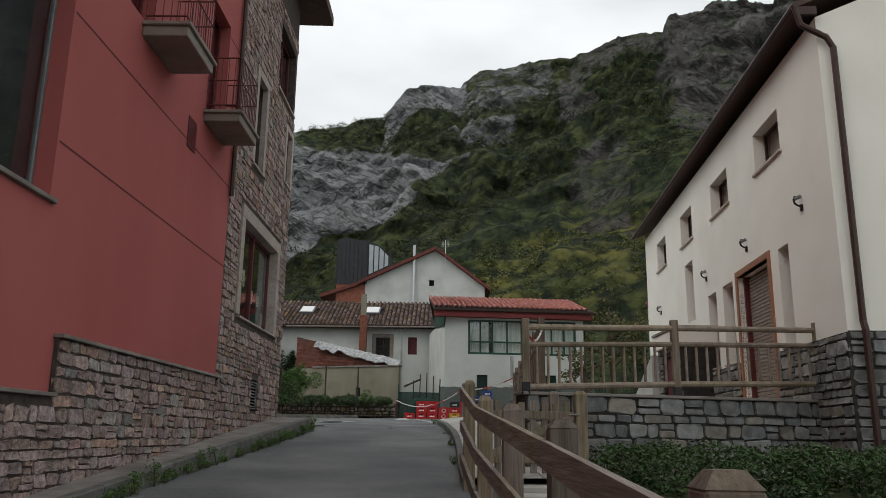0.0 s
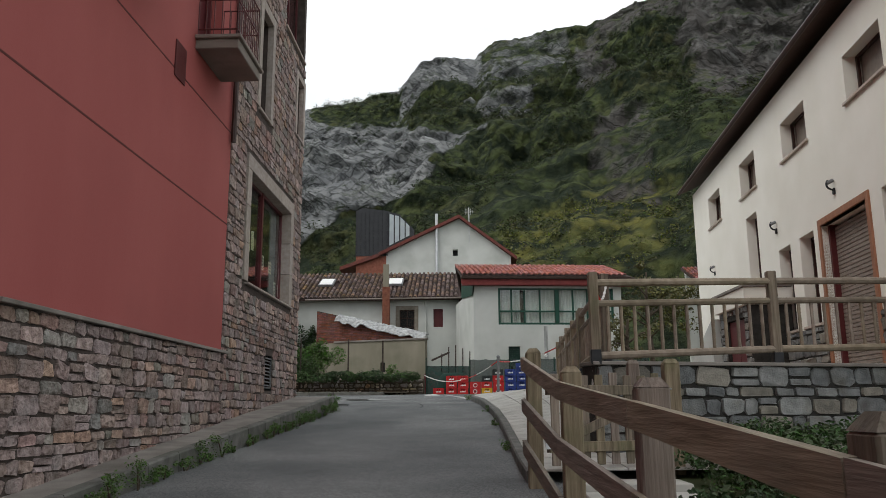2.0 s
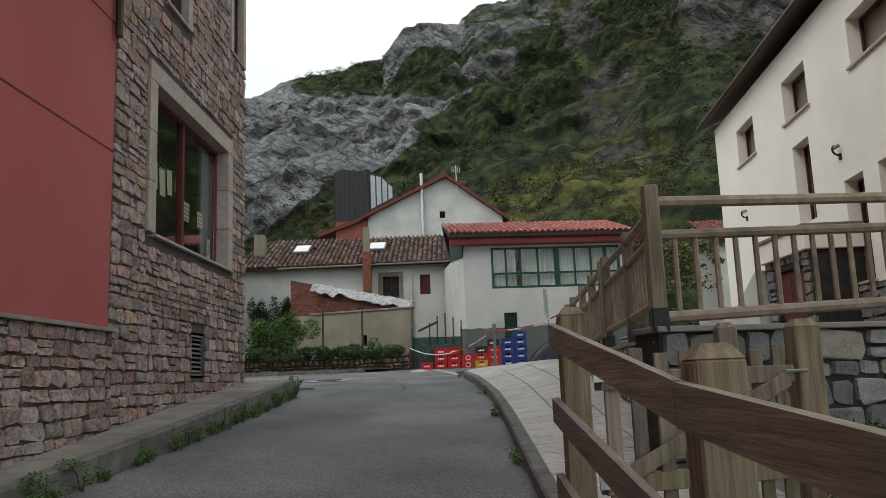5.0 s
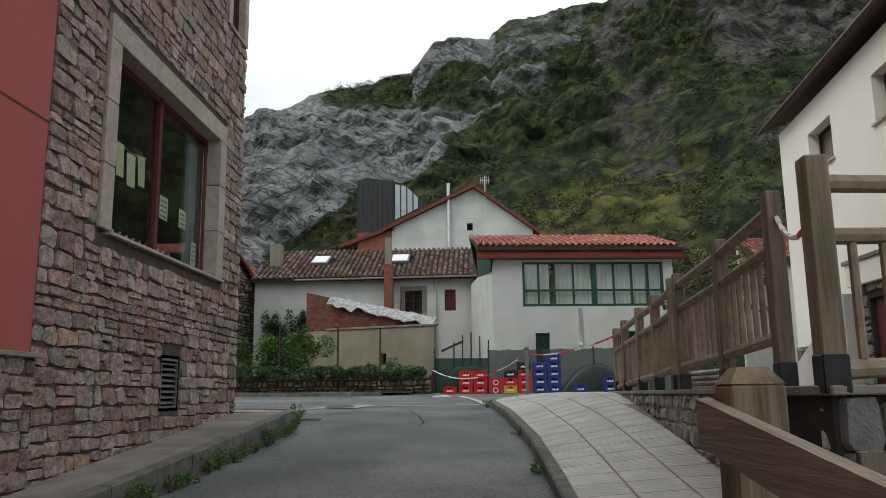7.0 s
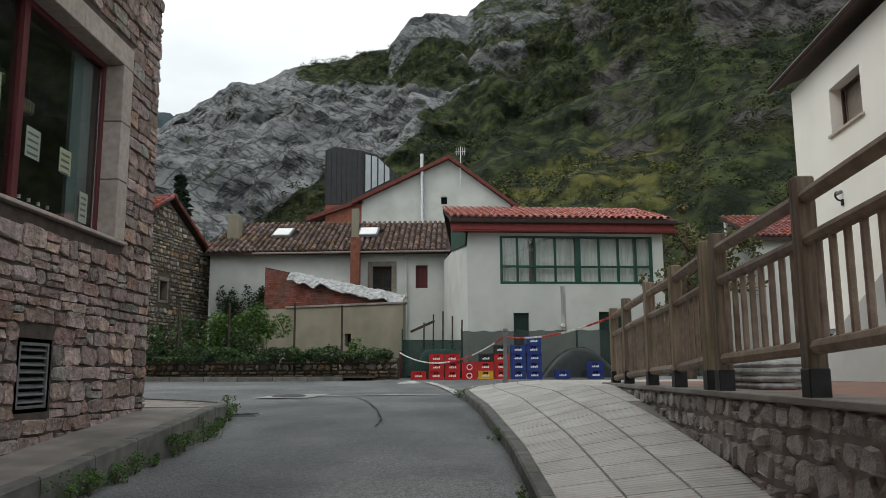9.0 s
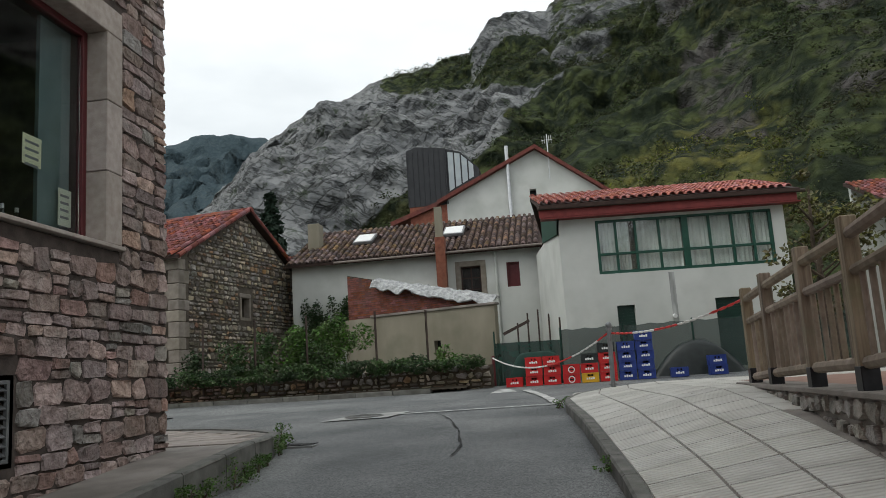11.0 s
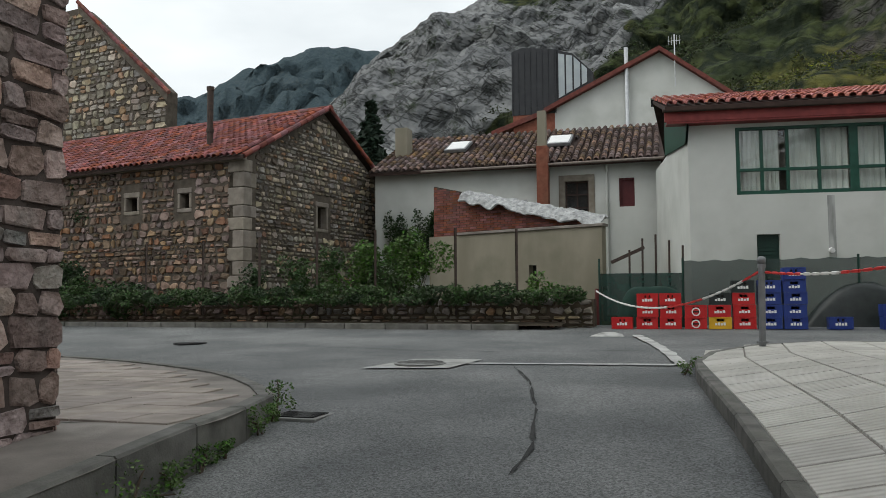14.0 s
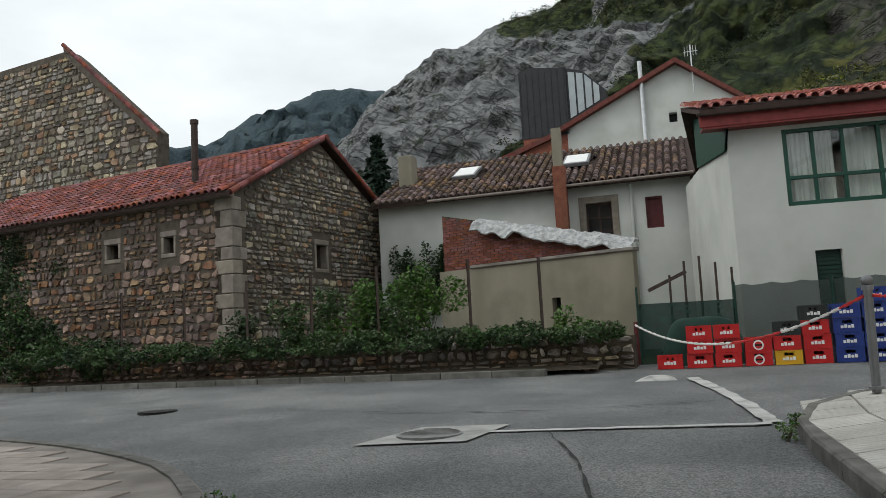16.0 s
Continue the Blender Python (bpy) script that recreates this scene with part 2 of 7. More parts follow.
M["stone_fj"] = surf("barn_front_rubble", (0.135, 0.088, 0.068), (0.26, 0.19, 0.15), 5, 0.9, 0.7, 30, vary=0.42, island=True, stain=(0.12, 0.085, 0.065), stain_scale=0.9, stain_amt=0.6, bump_dist=0.02, kinds=[(0.0, (1.0, 1.0, 1.0)), (0.35, (0.55, 0.52, 0.5)), (0.55, (1.45, 1.35, 1.2)), (0.7, (1.1, 0.75, 0.52)), (0.82, (0.9, 0.95, 1.0)), (0.93, (1.75, 1.65, 1.5))], kinds_amt=0.85)
M["mortar_l"] = surf("lime_mortar", (0.055, 0.045, 0.036), (0.11, 0.093, 0.073), 4, 0.95, 0.6, 40)
M["quoin"] = surf("quoin_stone", (0.175, 0.15, 0.125), (0.27, 0.24, 0.205), 4, 0.9, 0.5, 40, vary=0.14, stain=(0.17, 0.14, 0.11), stain_scale=1.2)
M["tile_r"] = surf("red_roof_tile", (0.31, 0.085, 0.07), (0.47, 0.17, 0.145), 5, 0.8, 0.3, 50, vary=0.2, stain=(0.47, 0.30, 0.24), stain_scale=2.2, stain_amt=0.55)
M["tile_rj"] = surf("red_roof_tiles", (0.31, 0.085, 0.07), (0.47, 0.17, 0.145), 5, 0.8, 0.3, 50, vary=0.2, island=True, stain=(0.47, 0.30, 0.24), stain_scale=2.2, stain_amt=0.55)
M["tile_o"] = surf("old_roof_tile", (0.075, 0.048, 0.038), (0.21, 0.125, 0.095), 5, 0.9, 0.4, 50, vary=0.55, stain=(0.05, 0.045, 0.04), stain_scale=2.5, stain_amt=0.7, kinds=[(0.0, (1.0, 1.0, 1.0)), (0.4, (0.55, 0.5, 0.5)), (0.62, (1.35, 1.3, 1.25)), (0.85, (0.8, 0.85, 0.9))], kinds_amt=0.75)
M["tile_oj"] = surf("old_roof_tiles", (0.075, 0.048, 0.038), (0.21, 0.125, 0.095), 5, 0.9, 0.4, 50, vary=0.55, island=True, stain=(0.05, 0.045, 0.04), stain_scale=2.5, stain_amt=0.7, kinds=[(0.0, (1.0, 1.0, 1.0)), (0.4, (0.55, 0.5, 0.5)), (0.62, (1.35, 1.3, 1.25)), (0.85, (0.8, 0.85, 0.9))], kinds_amt=0.75)
M["tile_b"] = surf("barn_roof_tile", (0.15, 0.036, 0.032), (0.26, 0.075, 0.065), 5, 0.85, 0.4, 50, vary=0.3, stain=(0.12, 0.085, 0.07), stain_scale=1.6, stain_amt=0.6, kinds=[(0.0, (1.0, 1.0, 1.0)), (0.4, (0.55, 0.5, 0.5)), (0.62, (1.35, 1.3, 1.25)), (0.85, (0.8, 0.85, 0.9))], kinds_amt=0.75)
M["tile_bj"] = surf("barn_roof_tiles", (0.15, 0.036, 0.032), (0.26, 0.075, 0.065), 5, 0.85, 0.4, 50, vary=0.3, island=True, stain=(0.12, 0.085, 0.07), stain_scale=1.6, stain_amt=0.6, kinds=[(0.0, (1.0, 1.0, 1.0)), (0.4, (0.55, 0.5, 0.5)), (0.62, (1.35, 1.3, 1.25)), (0.85, (0.8, 0.85, 0.9))], kinds_amt=0.75)
M["underroof"] = surf("roof_underlay", (0.03, 0.018, 0.015), (0.05, 0.03, 0.024), 5, 0.9, 0.1)
M["verge"] = surf("dark_red_verge", (0.10, 0.028, 0.022), (0.17, 0.05, 0.04), 5, 0.85, 0.3, 50, stain=(0.08, 0.06, 0.05), stain_scale=1.5, stain_amt=0.5)
M["tar"] = surf("old_tar", (0.020, 0.020, 0.020), (0.040, 0.040, 0.039), 9, 0.9, 0.5, 80)
M["fascia_r"] = surf("red_fascia", (0.17, 0.028, 0.027), (0.23, 0.04, 0.037), 6, 0.6, 0.1, 40)
M["greenpaint"] = surf("green_paint", (0.006, 0.05, 0.032), (0.010, 0.068, 0.045), 8, 0.45, 0.05, 60)
M["greendark"] = surf("dark_green_shutter", (0.006, 0.03, 0.022), (0.010, 0.042, 0.03), 8, 0.5, 0.05, 60)
M["curtain"] = surf("white_curtain", (0.55, 0.56, 0.52), (0.72, 0.73, 0.70), 14, 0.9, 0.2, 30, stretch=(1, 1, 0.06))
M["brickwall"] = surf("old_brick", (0.14, 0.045, 0.033), (0.22, 0.078, 0.058), 6, 0.9, 0.4, 50, vary=0.25, island=True, stain=(0.14, 0.07, 0.05), stain_scale=1.5)
M["plaster"] = surf("stained_plaster", (0.19, 0.172, 0.13), (0.27, 0.248, 0.195), 1.1, 0.92, 0.4, 50, stain=(0.15, 0.145, 0.105), stain_scale=0.8, stain_amt=0.8, stretch=(1, 1, 0.3))
M["sheet"] = surf("crumpled_white_sheet", (0.22, 0.225, 0.23), (0.50, 0.51, 0.51), 7, 0.6, 1.0, 12, stain=(0.18, 0.18, 0.175), stain_scale=2.5, bump_dist=0.06)
M["gutter_g"] = surf("weathered_gutter", (0.16, 0.13, 0.11), (0.24, 0.205, 0.18), 6, 0.6, 0.1, 60)
# Opaque panes: the sky's reflection is put into this pale blue-grey.
M["dormer_sky_glass"] = surf("sky_tinted_dormer_glazing", (0.30, 0.34, 0.36), (0.42, 0.46, 0.47), 1.2, 0.12, 0, spec=0.6)
M["zinc"] = surf("dark_zinc", (0.022, 0.023, 0.026), (0.036, 0.037, 0.04), 3, 0.45, 0.05, 30, metal=0.35)
M["steel"] = surf("stainless_pipe", (0.42, 0.43, 0.44), (0.55, 0.56, 0.57), 5, 0.35, 0.05, 30, metal=0.8)
M["iron"] = surf("rusty_iron", (0.035, 0.026, 0.022), (0.065, 0.042, 0.033), 9, 0.75, 0.3, 60)
M["net"] = surf("green_windbreak_net", (0.004, 0.022, 0.016), (0.008, 0.036, 0.026), 5, 0.8, 0.4, 30)
M["nettop"] = surf("grey_green_mesh", (0.045, 0.065, 0.058), (0.075, 0.095, 0.085), 3, 0.8, 0.3, 30)
M["red_c"] = surf("red_plastic_crate", (0.42, 0.010, 0.012), (0.50, 0.018, 0.018), 6, 0.4, 0.05, 60)
M["blue_c"] = surf("blue_plastic_crate", (0.012, 0.03, 0.17), (0.02, 0.045, 0.22), 6, 0.4, 0.05, 60)
M["black_c"] = surf("black_plastic_crate", (0.012, 0.016, 0.016), (0.022, 0.028, 0.027), 6, 0.4, 0.05, 60)
M["yellow_c"] = surf("yellow_plastic_crate", (0.55, 0.30, 0.012), (0.62, 0.36, 0.02), 6, 0.4, 0.05, 60)
M["whiteprint"] = surf("white_print", (0.68, 0.68, 0.67), (0.75, 0.75, 0.74), 8, 0.5, 0)
M["bottle"] = surf("dark_bottle_glass", (0.012, 0.012, 0.010), (0.03, 0.025, 0.02), 20, 0.15, 0)
M["line"] = surf("road_paint", (0.38, 0.38, 0.365), (0.52, 0.52, 0.50), 3, 0.8, 0.3, 80, stain=(0.16, 0.16, 0.155), stain_scale=4, stain_amt=0.85)
M["castiron"] = surf("cast_iron_cover", (0.16, 0.16, 0.155), (0.24, 0.24, 0.23), 10, 0.6, 0.3, 60, metal=0.3)
M["patch"] = surf("concrete_patch", (0.30, 0.30, 0.285), (0.40, 0.40, 0.38), 4, 0.85, 0.3, 60, stain=(0.13, 0.13, 0.125), stain_scale=3)
M["tape_w"] = surf("white_plastic_chain", (0.62, 0.6, 0.58), (0.7, 0.68, 0.66), 8, 0.5, 0)
M["tape_r"] = surf("red_plastic_chain", (0.5, 0.02, 0.02), (0.56, 0.035, 0.03), 8, 0.5, 0)
M["bark"] = surf("bark", (0.05, 0.037, 0.026), (0.10, 0.075, 0.055), 9, 0.95, 0.7, 40)
M["leaf"] = surf("bush_leaves", (0.030, 0.062, 0.016), (0.062, 0.105, 0.030), 3, 0.7, 0, vary=0.35, island=True)
M["leaf_d"] = surf("dark_ivy_leaves", (0.018, 0.040, 0.013), (0.040, 0.070, 0.022), 3, 0.7, 0, vary=0.35, island=True)
M["leaf_b"] = surf("bright_vine_leaves", (0.055, 0.115, 0.020), (0.095, 0.165, 0.035), 3, 0.7, 0, vary=0.35, island=True)
M["leaf_c"] = surf("conifer_needles", (0.010, 0.024, 0.014), (0.020, 0.038, 0.022), 3, 0.8, 0, vary=0.3, island=True)
M["leaf_y"] = surf("autumn_leaves", (0.07, 0.075, 0.022), (0.12, 0.105, 0.030), 3, 0.7, 0, vary=0.35, island=True)
M["soil"] = surf("soil_and_litter", (0.055, 0.042, 0.030), (0.10, 0.078, 0.055), 4, 0.95, 0.8, 30, stain=(0.045, 0.06, 0.025), stain_scale=1.5)
M["grass"] = surf("rough_grass_ground", (0.04, 0.055, 0.018), (0.085, 0.09, 0.035), 1.2, 0.95, 0.6, 12, stain=(0.09, 0.07, 0.045), stain_scale=0.6)
M["paper"] = surf("paper", (0.60, 0.64, 0.50), (0.68, 0.70, 0.58), 4, 0.8, 0)
M["paper_y"] = surf("yellow_paper", (0.68, 0.68, 0.44), (0.75, 0.74, 0.52), 4, 0.8, 0)
M["terr"] = surf("terrace_paving", (0.22, 0.13, 0.10), (0.28, 0.17, 0.13), 4, 0.85, 0.3, 50)
M["lampmetal"] = surf("dark_lamp_metal", (0.02, 0.02, 0.022), (0.035, 0.035, 0.038), 8, 0.4, 0, metal=0.6)


def ribbed(name):
    """Pale ribbed paving slab: fine parallel grooves along the walk."""
    m = surf(name, (0.42, 0.405, 0.37), (0.53, 0.515, 0.475), 3, 0.8, 0, vary=0.07, stain=(0.30, 0.285, 0.25), stain_scale=0.9, stain_amt=0.55)
    n, l = m.node_tree.nodes, m.node_tree.links
    ge = n.new("ShaderNodeNewGeometry")
    sp = n.new("ShaderNodeSeparateXYZ")
    l.new(ge.outputs["Position"], sp.inputs[0])
    mu = n.new("ShaderNodeMath")
    mu.operation, mu.inputs[1].default_value = "MULTIPLY", 2 * math.pi / 0.066
    l.new(sp.outputs["Y"], mu.inputs[0])
    si = n.new("ShaderNodeMath")
    si.operation = "SINE"
    l.new(mu.outputs[0], si.inputs[0])
    bu = n.new("ShaderNodeBump")
    bu.inputs["Strength"].default_value, bu.inputs["Distance"].default_value = 0.6, 0.010
    l.new(si.outputs[0], bu.inputs["Height"])
    b = n["Principled BSDF"]
    l.new(bu.outputs[0], b.inputs["Normal"])
    return m


M["slab_r"] = ribbed("ribbed_pale_slab")


def mountain_mat(name, rock1, rock2, veg1, veg2, rock_bias, hue=(0.05, 0.06, 0.07), haze_tint=0.0):
    """Limestone and scrub: rock where the ground is steep, scrub elsewhere, both broken up by noise at several scales."""
    m = bpy.data.materials.new(name)
    m.use_nodes = True
    n, l = m.node_tree.nodes, m.node_tree.links
    b = n["Principled BSDF"]
    b.inputs["Roughness"].default_value, b.inputs["Specular IOR Level"].default_value = 0.95, 0.1
    ge = n.new("ShaderNodeNewGeometry")

    def noi(scale, det=8, rough=0.6, st=(1, 1, 1)):
        mp_ = n.new("ShaderNodeMapping")
        mp_.inputs["Scale"].default_value = st
        l.new(ge.outputs["Position"], mp_.inputs[0])
        t_ = n.new("ShaderNodeTexNoise")
        t_.inputs["Scale"].default_value, t_.inputs["Detail"].default_value, t_.inputs["Roughness"].default_value = scale, det, rough
        l.new(mp_.outputs[0], t_.inputs["Vector"])
        return t_.outputs["Fac"]

    def rng(src, a, c, lo=0.0, hi=1.0):
        r_ = n.new("ShaderNodeMapRange")
        for k, v in (("From Min", a), ("From Max", c), ("To Min", lo), ("To Max", hi)):
            r_.inputs[k].default_value = v
        l.new(src, r_.inputs["Value"])
        return r_.outputs[0]

    def mix(f, a, c):
        x_ = n.new("ShaderNodeMixRGB")
        l.new(f, x_.inputs[0])
        for i, v in ((1, a), (2, c)):
            if isinstance(v, tuple):
                x_.inputs[i].default_value = (*v, 1)
            else:
                l.new(v, x_.inputs[i])
        return x_.outputs[0]

    def math_(op, a, c):
        q = n.new("ShaderNodeMath")
        q.operation = op
        for i, v in ((0, a), (1, c)):
            if isinstance(v, (int, float)):
                q.inputs[i].default_value = v
            else:
                l.new(v, q.inputs[i])
        return q.outputs[0]

    crevice_shade = tuple(v * 0.30 for v in rock1)
    wob = n.new("ShaderNodeTexNoise")
    wob.inputs["Scale"].default_value, wob.inputs["Detail"].default_value = 0.04, 6
    l.new(ge.outputs["Position"], wob.inputs["Vector"])
    wv = n.new("ShaderNodeVectorMath")
    wv.operation, wv.inputs[3].default_value = "SCALE", 9.0
    l.new(wob.outputs["Color"], wv.inputs[0])
    wa = n.new("ShaderNodeVectorMath")
    l.new(ge.outputs["Position"], wa.inputs[0])
    l.new(wv.outputs[0], wa.inputs[1])

    def beds(turn, st, scale, det=5, rough=0.6):
        """Noise drawn out along tilted beds."""
        mp_ = n.new("ShaderNodeMapping")
        mp_.vector_type = "TEXTURE"
        mp_.inputs["Rotation"].default_value = turn
        mp_.inputs["Scale"].default_value = st
        l.new(wa.outputs[0], mp_.inputs[0])
        t_ = n.new("ShaderNodeTexNoise")
        t_.inputs["Scale"].default_value, t_.inputs["Detail"].default_value, t_.inputs["Roughness"].default_value = scale, det, rough
        l.new(mp_.outputs[0], t_.inputs["Vector"])
        return t_.outputs["Fac"]

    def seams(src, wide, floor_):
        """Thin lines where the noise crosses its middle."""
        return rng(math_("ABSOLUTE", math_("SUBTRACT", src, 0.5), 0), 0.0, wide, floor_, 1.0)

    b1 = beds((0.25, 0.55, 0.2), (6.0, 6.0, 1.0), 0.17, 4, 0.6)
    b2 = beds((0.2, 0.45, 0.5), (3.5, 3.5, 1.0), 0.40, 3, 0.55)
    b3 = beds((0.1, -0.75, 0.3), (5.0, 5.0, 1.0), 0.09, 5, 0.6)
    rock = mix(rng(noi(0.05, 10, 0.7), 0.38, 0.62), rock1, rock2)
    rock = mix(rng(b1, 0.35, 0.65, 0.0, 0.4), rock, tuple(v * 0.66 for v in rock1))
    # Dark seams: real joints, with the crevices' small shadows painted into the rock colour.
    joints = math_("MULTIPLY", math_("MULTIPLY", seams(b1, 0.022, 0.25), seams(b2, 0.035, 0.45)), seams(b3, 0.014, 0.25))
    rock = mix(joints, crevice_shade, rock)
    bw = n.new("ShaderNodeAttribute")
    bw.attribute_name = "brown"
    rock = mix(math_("MULTIPLY", bw.outputs["Fac"], rng(noi(0.06, 6, 0.6), 0.3, 0.6, 0.45, 0.85)), rock, (0.085, 0.073, 0.065))
    tuft = rng(noi(0.11, 8, 0.75), 0.56, 0.64, 0, 0.8)
    rock = mix(tuft, rock, tuple(v * 1.1 for v in veg1))
    domes, tint = None, None
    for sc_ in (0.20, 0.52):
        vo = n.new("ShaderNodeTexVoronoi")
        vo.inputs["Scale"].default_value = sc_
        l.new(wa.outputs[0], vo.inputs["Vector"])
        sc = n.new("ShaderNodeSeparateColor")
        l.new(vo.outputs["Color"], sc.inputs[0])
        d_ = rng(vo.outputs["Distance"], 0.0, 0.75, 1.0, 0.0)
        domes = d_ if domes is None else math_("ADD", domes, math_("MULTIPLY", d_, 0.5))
        tint = sc.outputs[0] if tint is None else math_("ADD", math_("MULTIPLY", tint, 0.5), math_("MULTIPLY", sc.outputs[1], 0.5))
    patchy = rng(noi(0.035, 8, 0.7), 0.36, 0.64)
    veg = mix(math_("ADD", math_("MULTIPLY", tint, 0.55), math_("MULTIPLY", patchy, 0.45)), veg1, veg2)
    veg = mix(rng(noi(0.02, 6, 0.6), 0.5, 0.66, 0, 0.5), veg, (0.078, 0.060, 0.026))
    lu = n.new("ShaderNodeAttribute")
    lu.attribute_name = "lush"
    veg = mix(math_("MULTIPLY", math_("MULTIPLY", lu.outputs["Fac"], rng(noi(0.05, 8, 0.7), 0.38, 0.60)), rng(tint, 0.2, 0.6, 0.35, 1.0)), veg, (0.165, 0.150, 0.034))
    # Gaps between the bush domes darkened: their shade is painted into the scrub colour.
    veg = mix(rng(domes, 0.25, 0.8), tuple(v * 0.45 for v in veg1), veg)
    sn = n.new("ShaderNodeSeparateXYZ")
    l.new(ge.outputs["Normal"], sn.inputs[0])
    steep = rng(sn.outputs["Z"], 0.45, 0.8, 1, 0)
    at = n.new("ShaderNodeAttribute")
    at.attribute_name = "rock"
    f = math_("ADD", math_("MULTIPLY", steep, 0.16), math_("MULTIPLY", noi(0.03, 10, 0.72), 0.95))
    f = math_("ADD", f, math_("SUBTRACT", at.outputs["Fac"], 0.5))
    f = rng(f, 0.55 - rock_bias, 0.70 - rock_bias)
    col = mix(f, veg, rock)
    # Air haze painted into the surface: blends its colour towards a flat blue-grey.
    if haze_tint:
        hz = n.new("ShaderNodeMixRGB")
        hz.inputs[0].default_value, hz.inputs[2].default_value = haze_tint, (*hue, 1)
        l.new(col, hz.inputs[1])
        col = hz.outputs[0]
    l.new(col, b.inputs["Base Color"])
    bu = n.new("ShaderNodeBump")
    bu.inputs["Strength"].default_value, bu.inputs["Distance"].default_value = 1.0, 3.2
    stone_h = math_("MULTIPLY", math_("ADD", joints, math_("MULTIPLY", b1, 0.9)), f)
    bush_h = math_("MULTIPLY", domes, math_("SUBTRACT", 1.0, f))
    l.new(math_("ADD", noi(0.11, 12, 0.68), math_("ADD", math_("MULTIPLY", stone_h, 0.35), math_("MULTIPLY", bush_h, 0.45))), bu.inputs["Height"])
    l.new(bu.outputs[0], b.inputs["Normal"])
    return m


# ---------------- building helpers ----------------
R = random.Random(7)


def frame_of(ox, oy, ux, uy, oz=0.0):
    """Local axes of a wall: x along it, y out of it (to the right of its run), z up."""
    k = math.hypot(ux, uy)
    ux, uy = ux / k, uy / k
    return Matrix(((ux, uy, 0, ox), (uy, -ux, 0, oy), (0, 0, 1, oz), (0, 0, 0, 1)))


def mesh_of(bm, name, mat, smooth=False):
    me = bpy.data.meshes.new(name)
    bmesh.ops.recalc_face_normals(bm, faces=bm.faces)
    bm.to_mesh(me)
    bm.free()
    for m_ in mat if isinstance(mat, (list, tuple)) else [mat]:
        me.materials.append(m_)
    if smooth:
        for p_ in me.polygons:
            p_.use_smooth = True
    return me


def thing(name, place, label, category, group="", kind=""):
    ob = new(name)
    ob.empty_display_size = 0.2
    ob.matrix_basis = Matrix.Translation(place) if not isinstance(place, Matrix) else place
    return tagged(ob, label, category, group, kind)


def under(ob, parent):
    ob.parent = parent
    if parent.data is None:
        ob.matrix_parent_inverse = parent.matrix_basis.inverted()
    return ob


def part(name, bm, mat, parent, label="", smooth=False, kind=""):
    ob = new(name, mesh_of(bm, name, mat, smooth))
    under(ob, parent)
    return tagged(ob, label, kind=kind)


def single(name, bm, mat, label, category, kind="", group="", smooth=False):
    return tagged(new(name, mesh_of(bm, name, mat, smooth)), label, category, group, kind)


def box(bm, a, b, m=None, bevel=0.0):
    """A box between two corners, by the pose m, with bevelled edges if asked for."""
    c = [(a[i] + b[i]) / 2 for i in range(3)]
    s = [abs(b[i] - a[i]) for i in range(3)]
    g = bmesh.ops.create_cube(bm, size=1, matrix=(m or Matrix()) @ Matrix.Translation(c) @ Matrix.Diagonal((*s, 1)))
    if bevel:
        es = list({e for v in g["verts"] for e in v.link_edges})
        bmesh.ops.bevel(bm, geom=es, offset=bevel, segments=1, affect="EDGES")
    return bm


def B(a, b, m=None, bevel=0.0):
    return box(bmesh.new(), a, b, m, bevel)


def tube(bm, pts, r, seg=8, r2=None):
    """A round bar along a line of points."""
    pts = [Vector(p) for p in pts]
    rings = []
    for i, p in enumerate(pts):
        d = (pts[min(i + 1, len(pts) - 1)] - pts[max(i - 1, 0)]).normalized()
        a = d.orthogonal().normalized() if not rings else (rings[-1][1] - d * rings[-1][1].dot(d)).normalized()
        c = d.cross(a)
        rr = r if r2 is None else r + (r2 - r) * i / max(1, len(pts) - 1)
        ring = [bm.verts.new(p + (a * math.cos(2 * math.pi * k / seg) + c * math.sin(2 * math.pi * k / seg)) * rr) for k in range(seg)]
        rings.append((ring, a))
    for (q, _), (w, _) in zip(rings, rings[1:]):
        for k in range(seg):
            bm.faces.new((q[k], q[(k + 1) % seg], w[(k + 1) % seg], w[k]))
    bm.faces.new(rings[0][0][::-1])
    bm.faces.new(rings[-1][0])
    return bm


def T(pts, r, seg=8, r2=None):
    return tube(bmesh.new(), pts, r, seg, r2)


def prism(bm, poly, h0, h1, m=None):
    """A flat outline (x, y) raised from h0 to h1."""
    m = m or Matrix()
    lo = [bm.verts.new(m @ Vector((x, y, h0))) for x, y in poly]
    hi = [bm.verts.new(m @ Vector((x, y, h1))) for x, y in poly]
    bm.faces.new(lo[::-1])
    bm.faces.new(hi)
    for i in range(len(poly)):
        j = (i + 1) % len(poly)
        bm.faces.new((lo[i], lo[j], hi[j], hi[i]))
    return bm


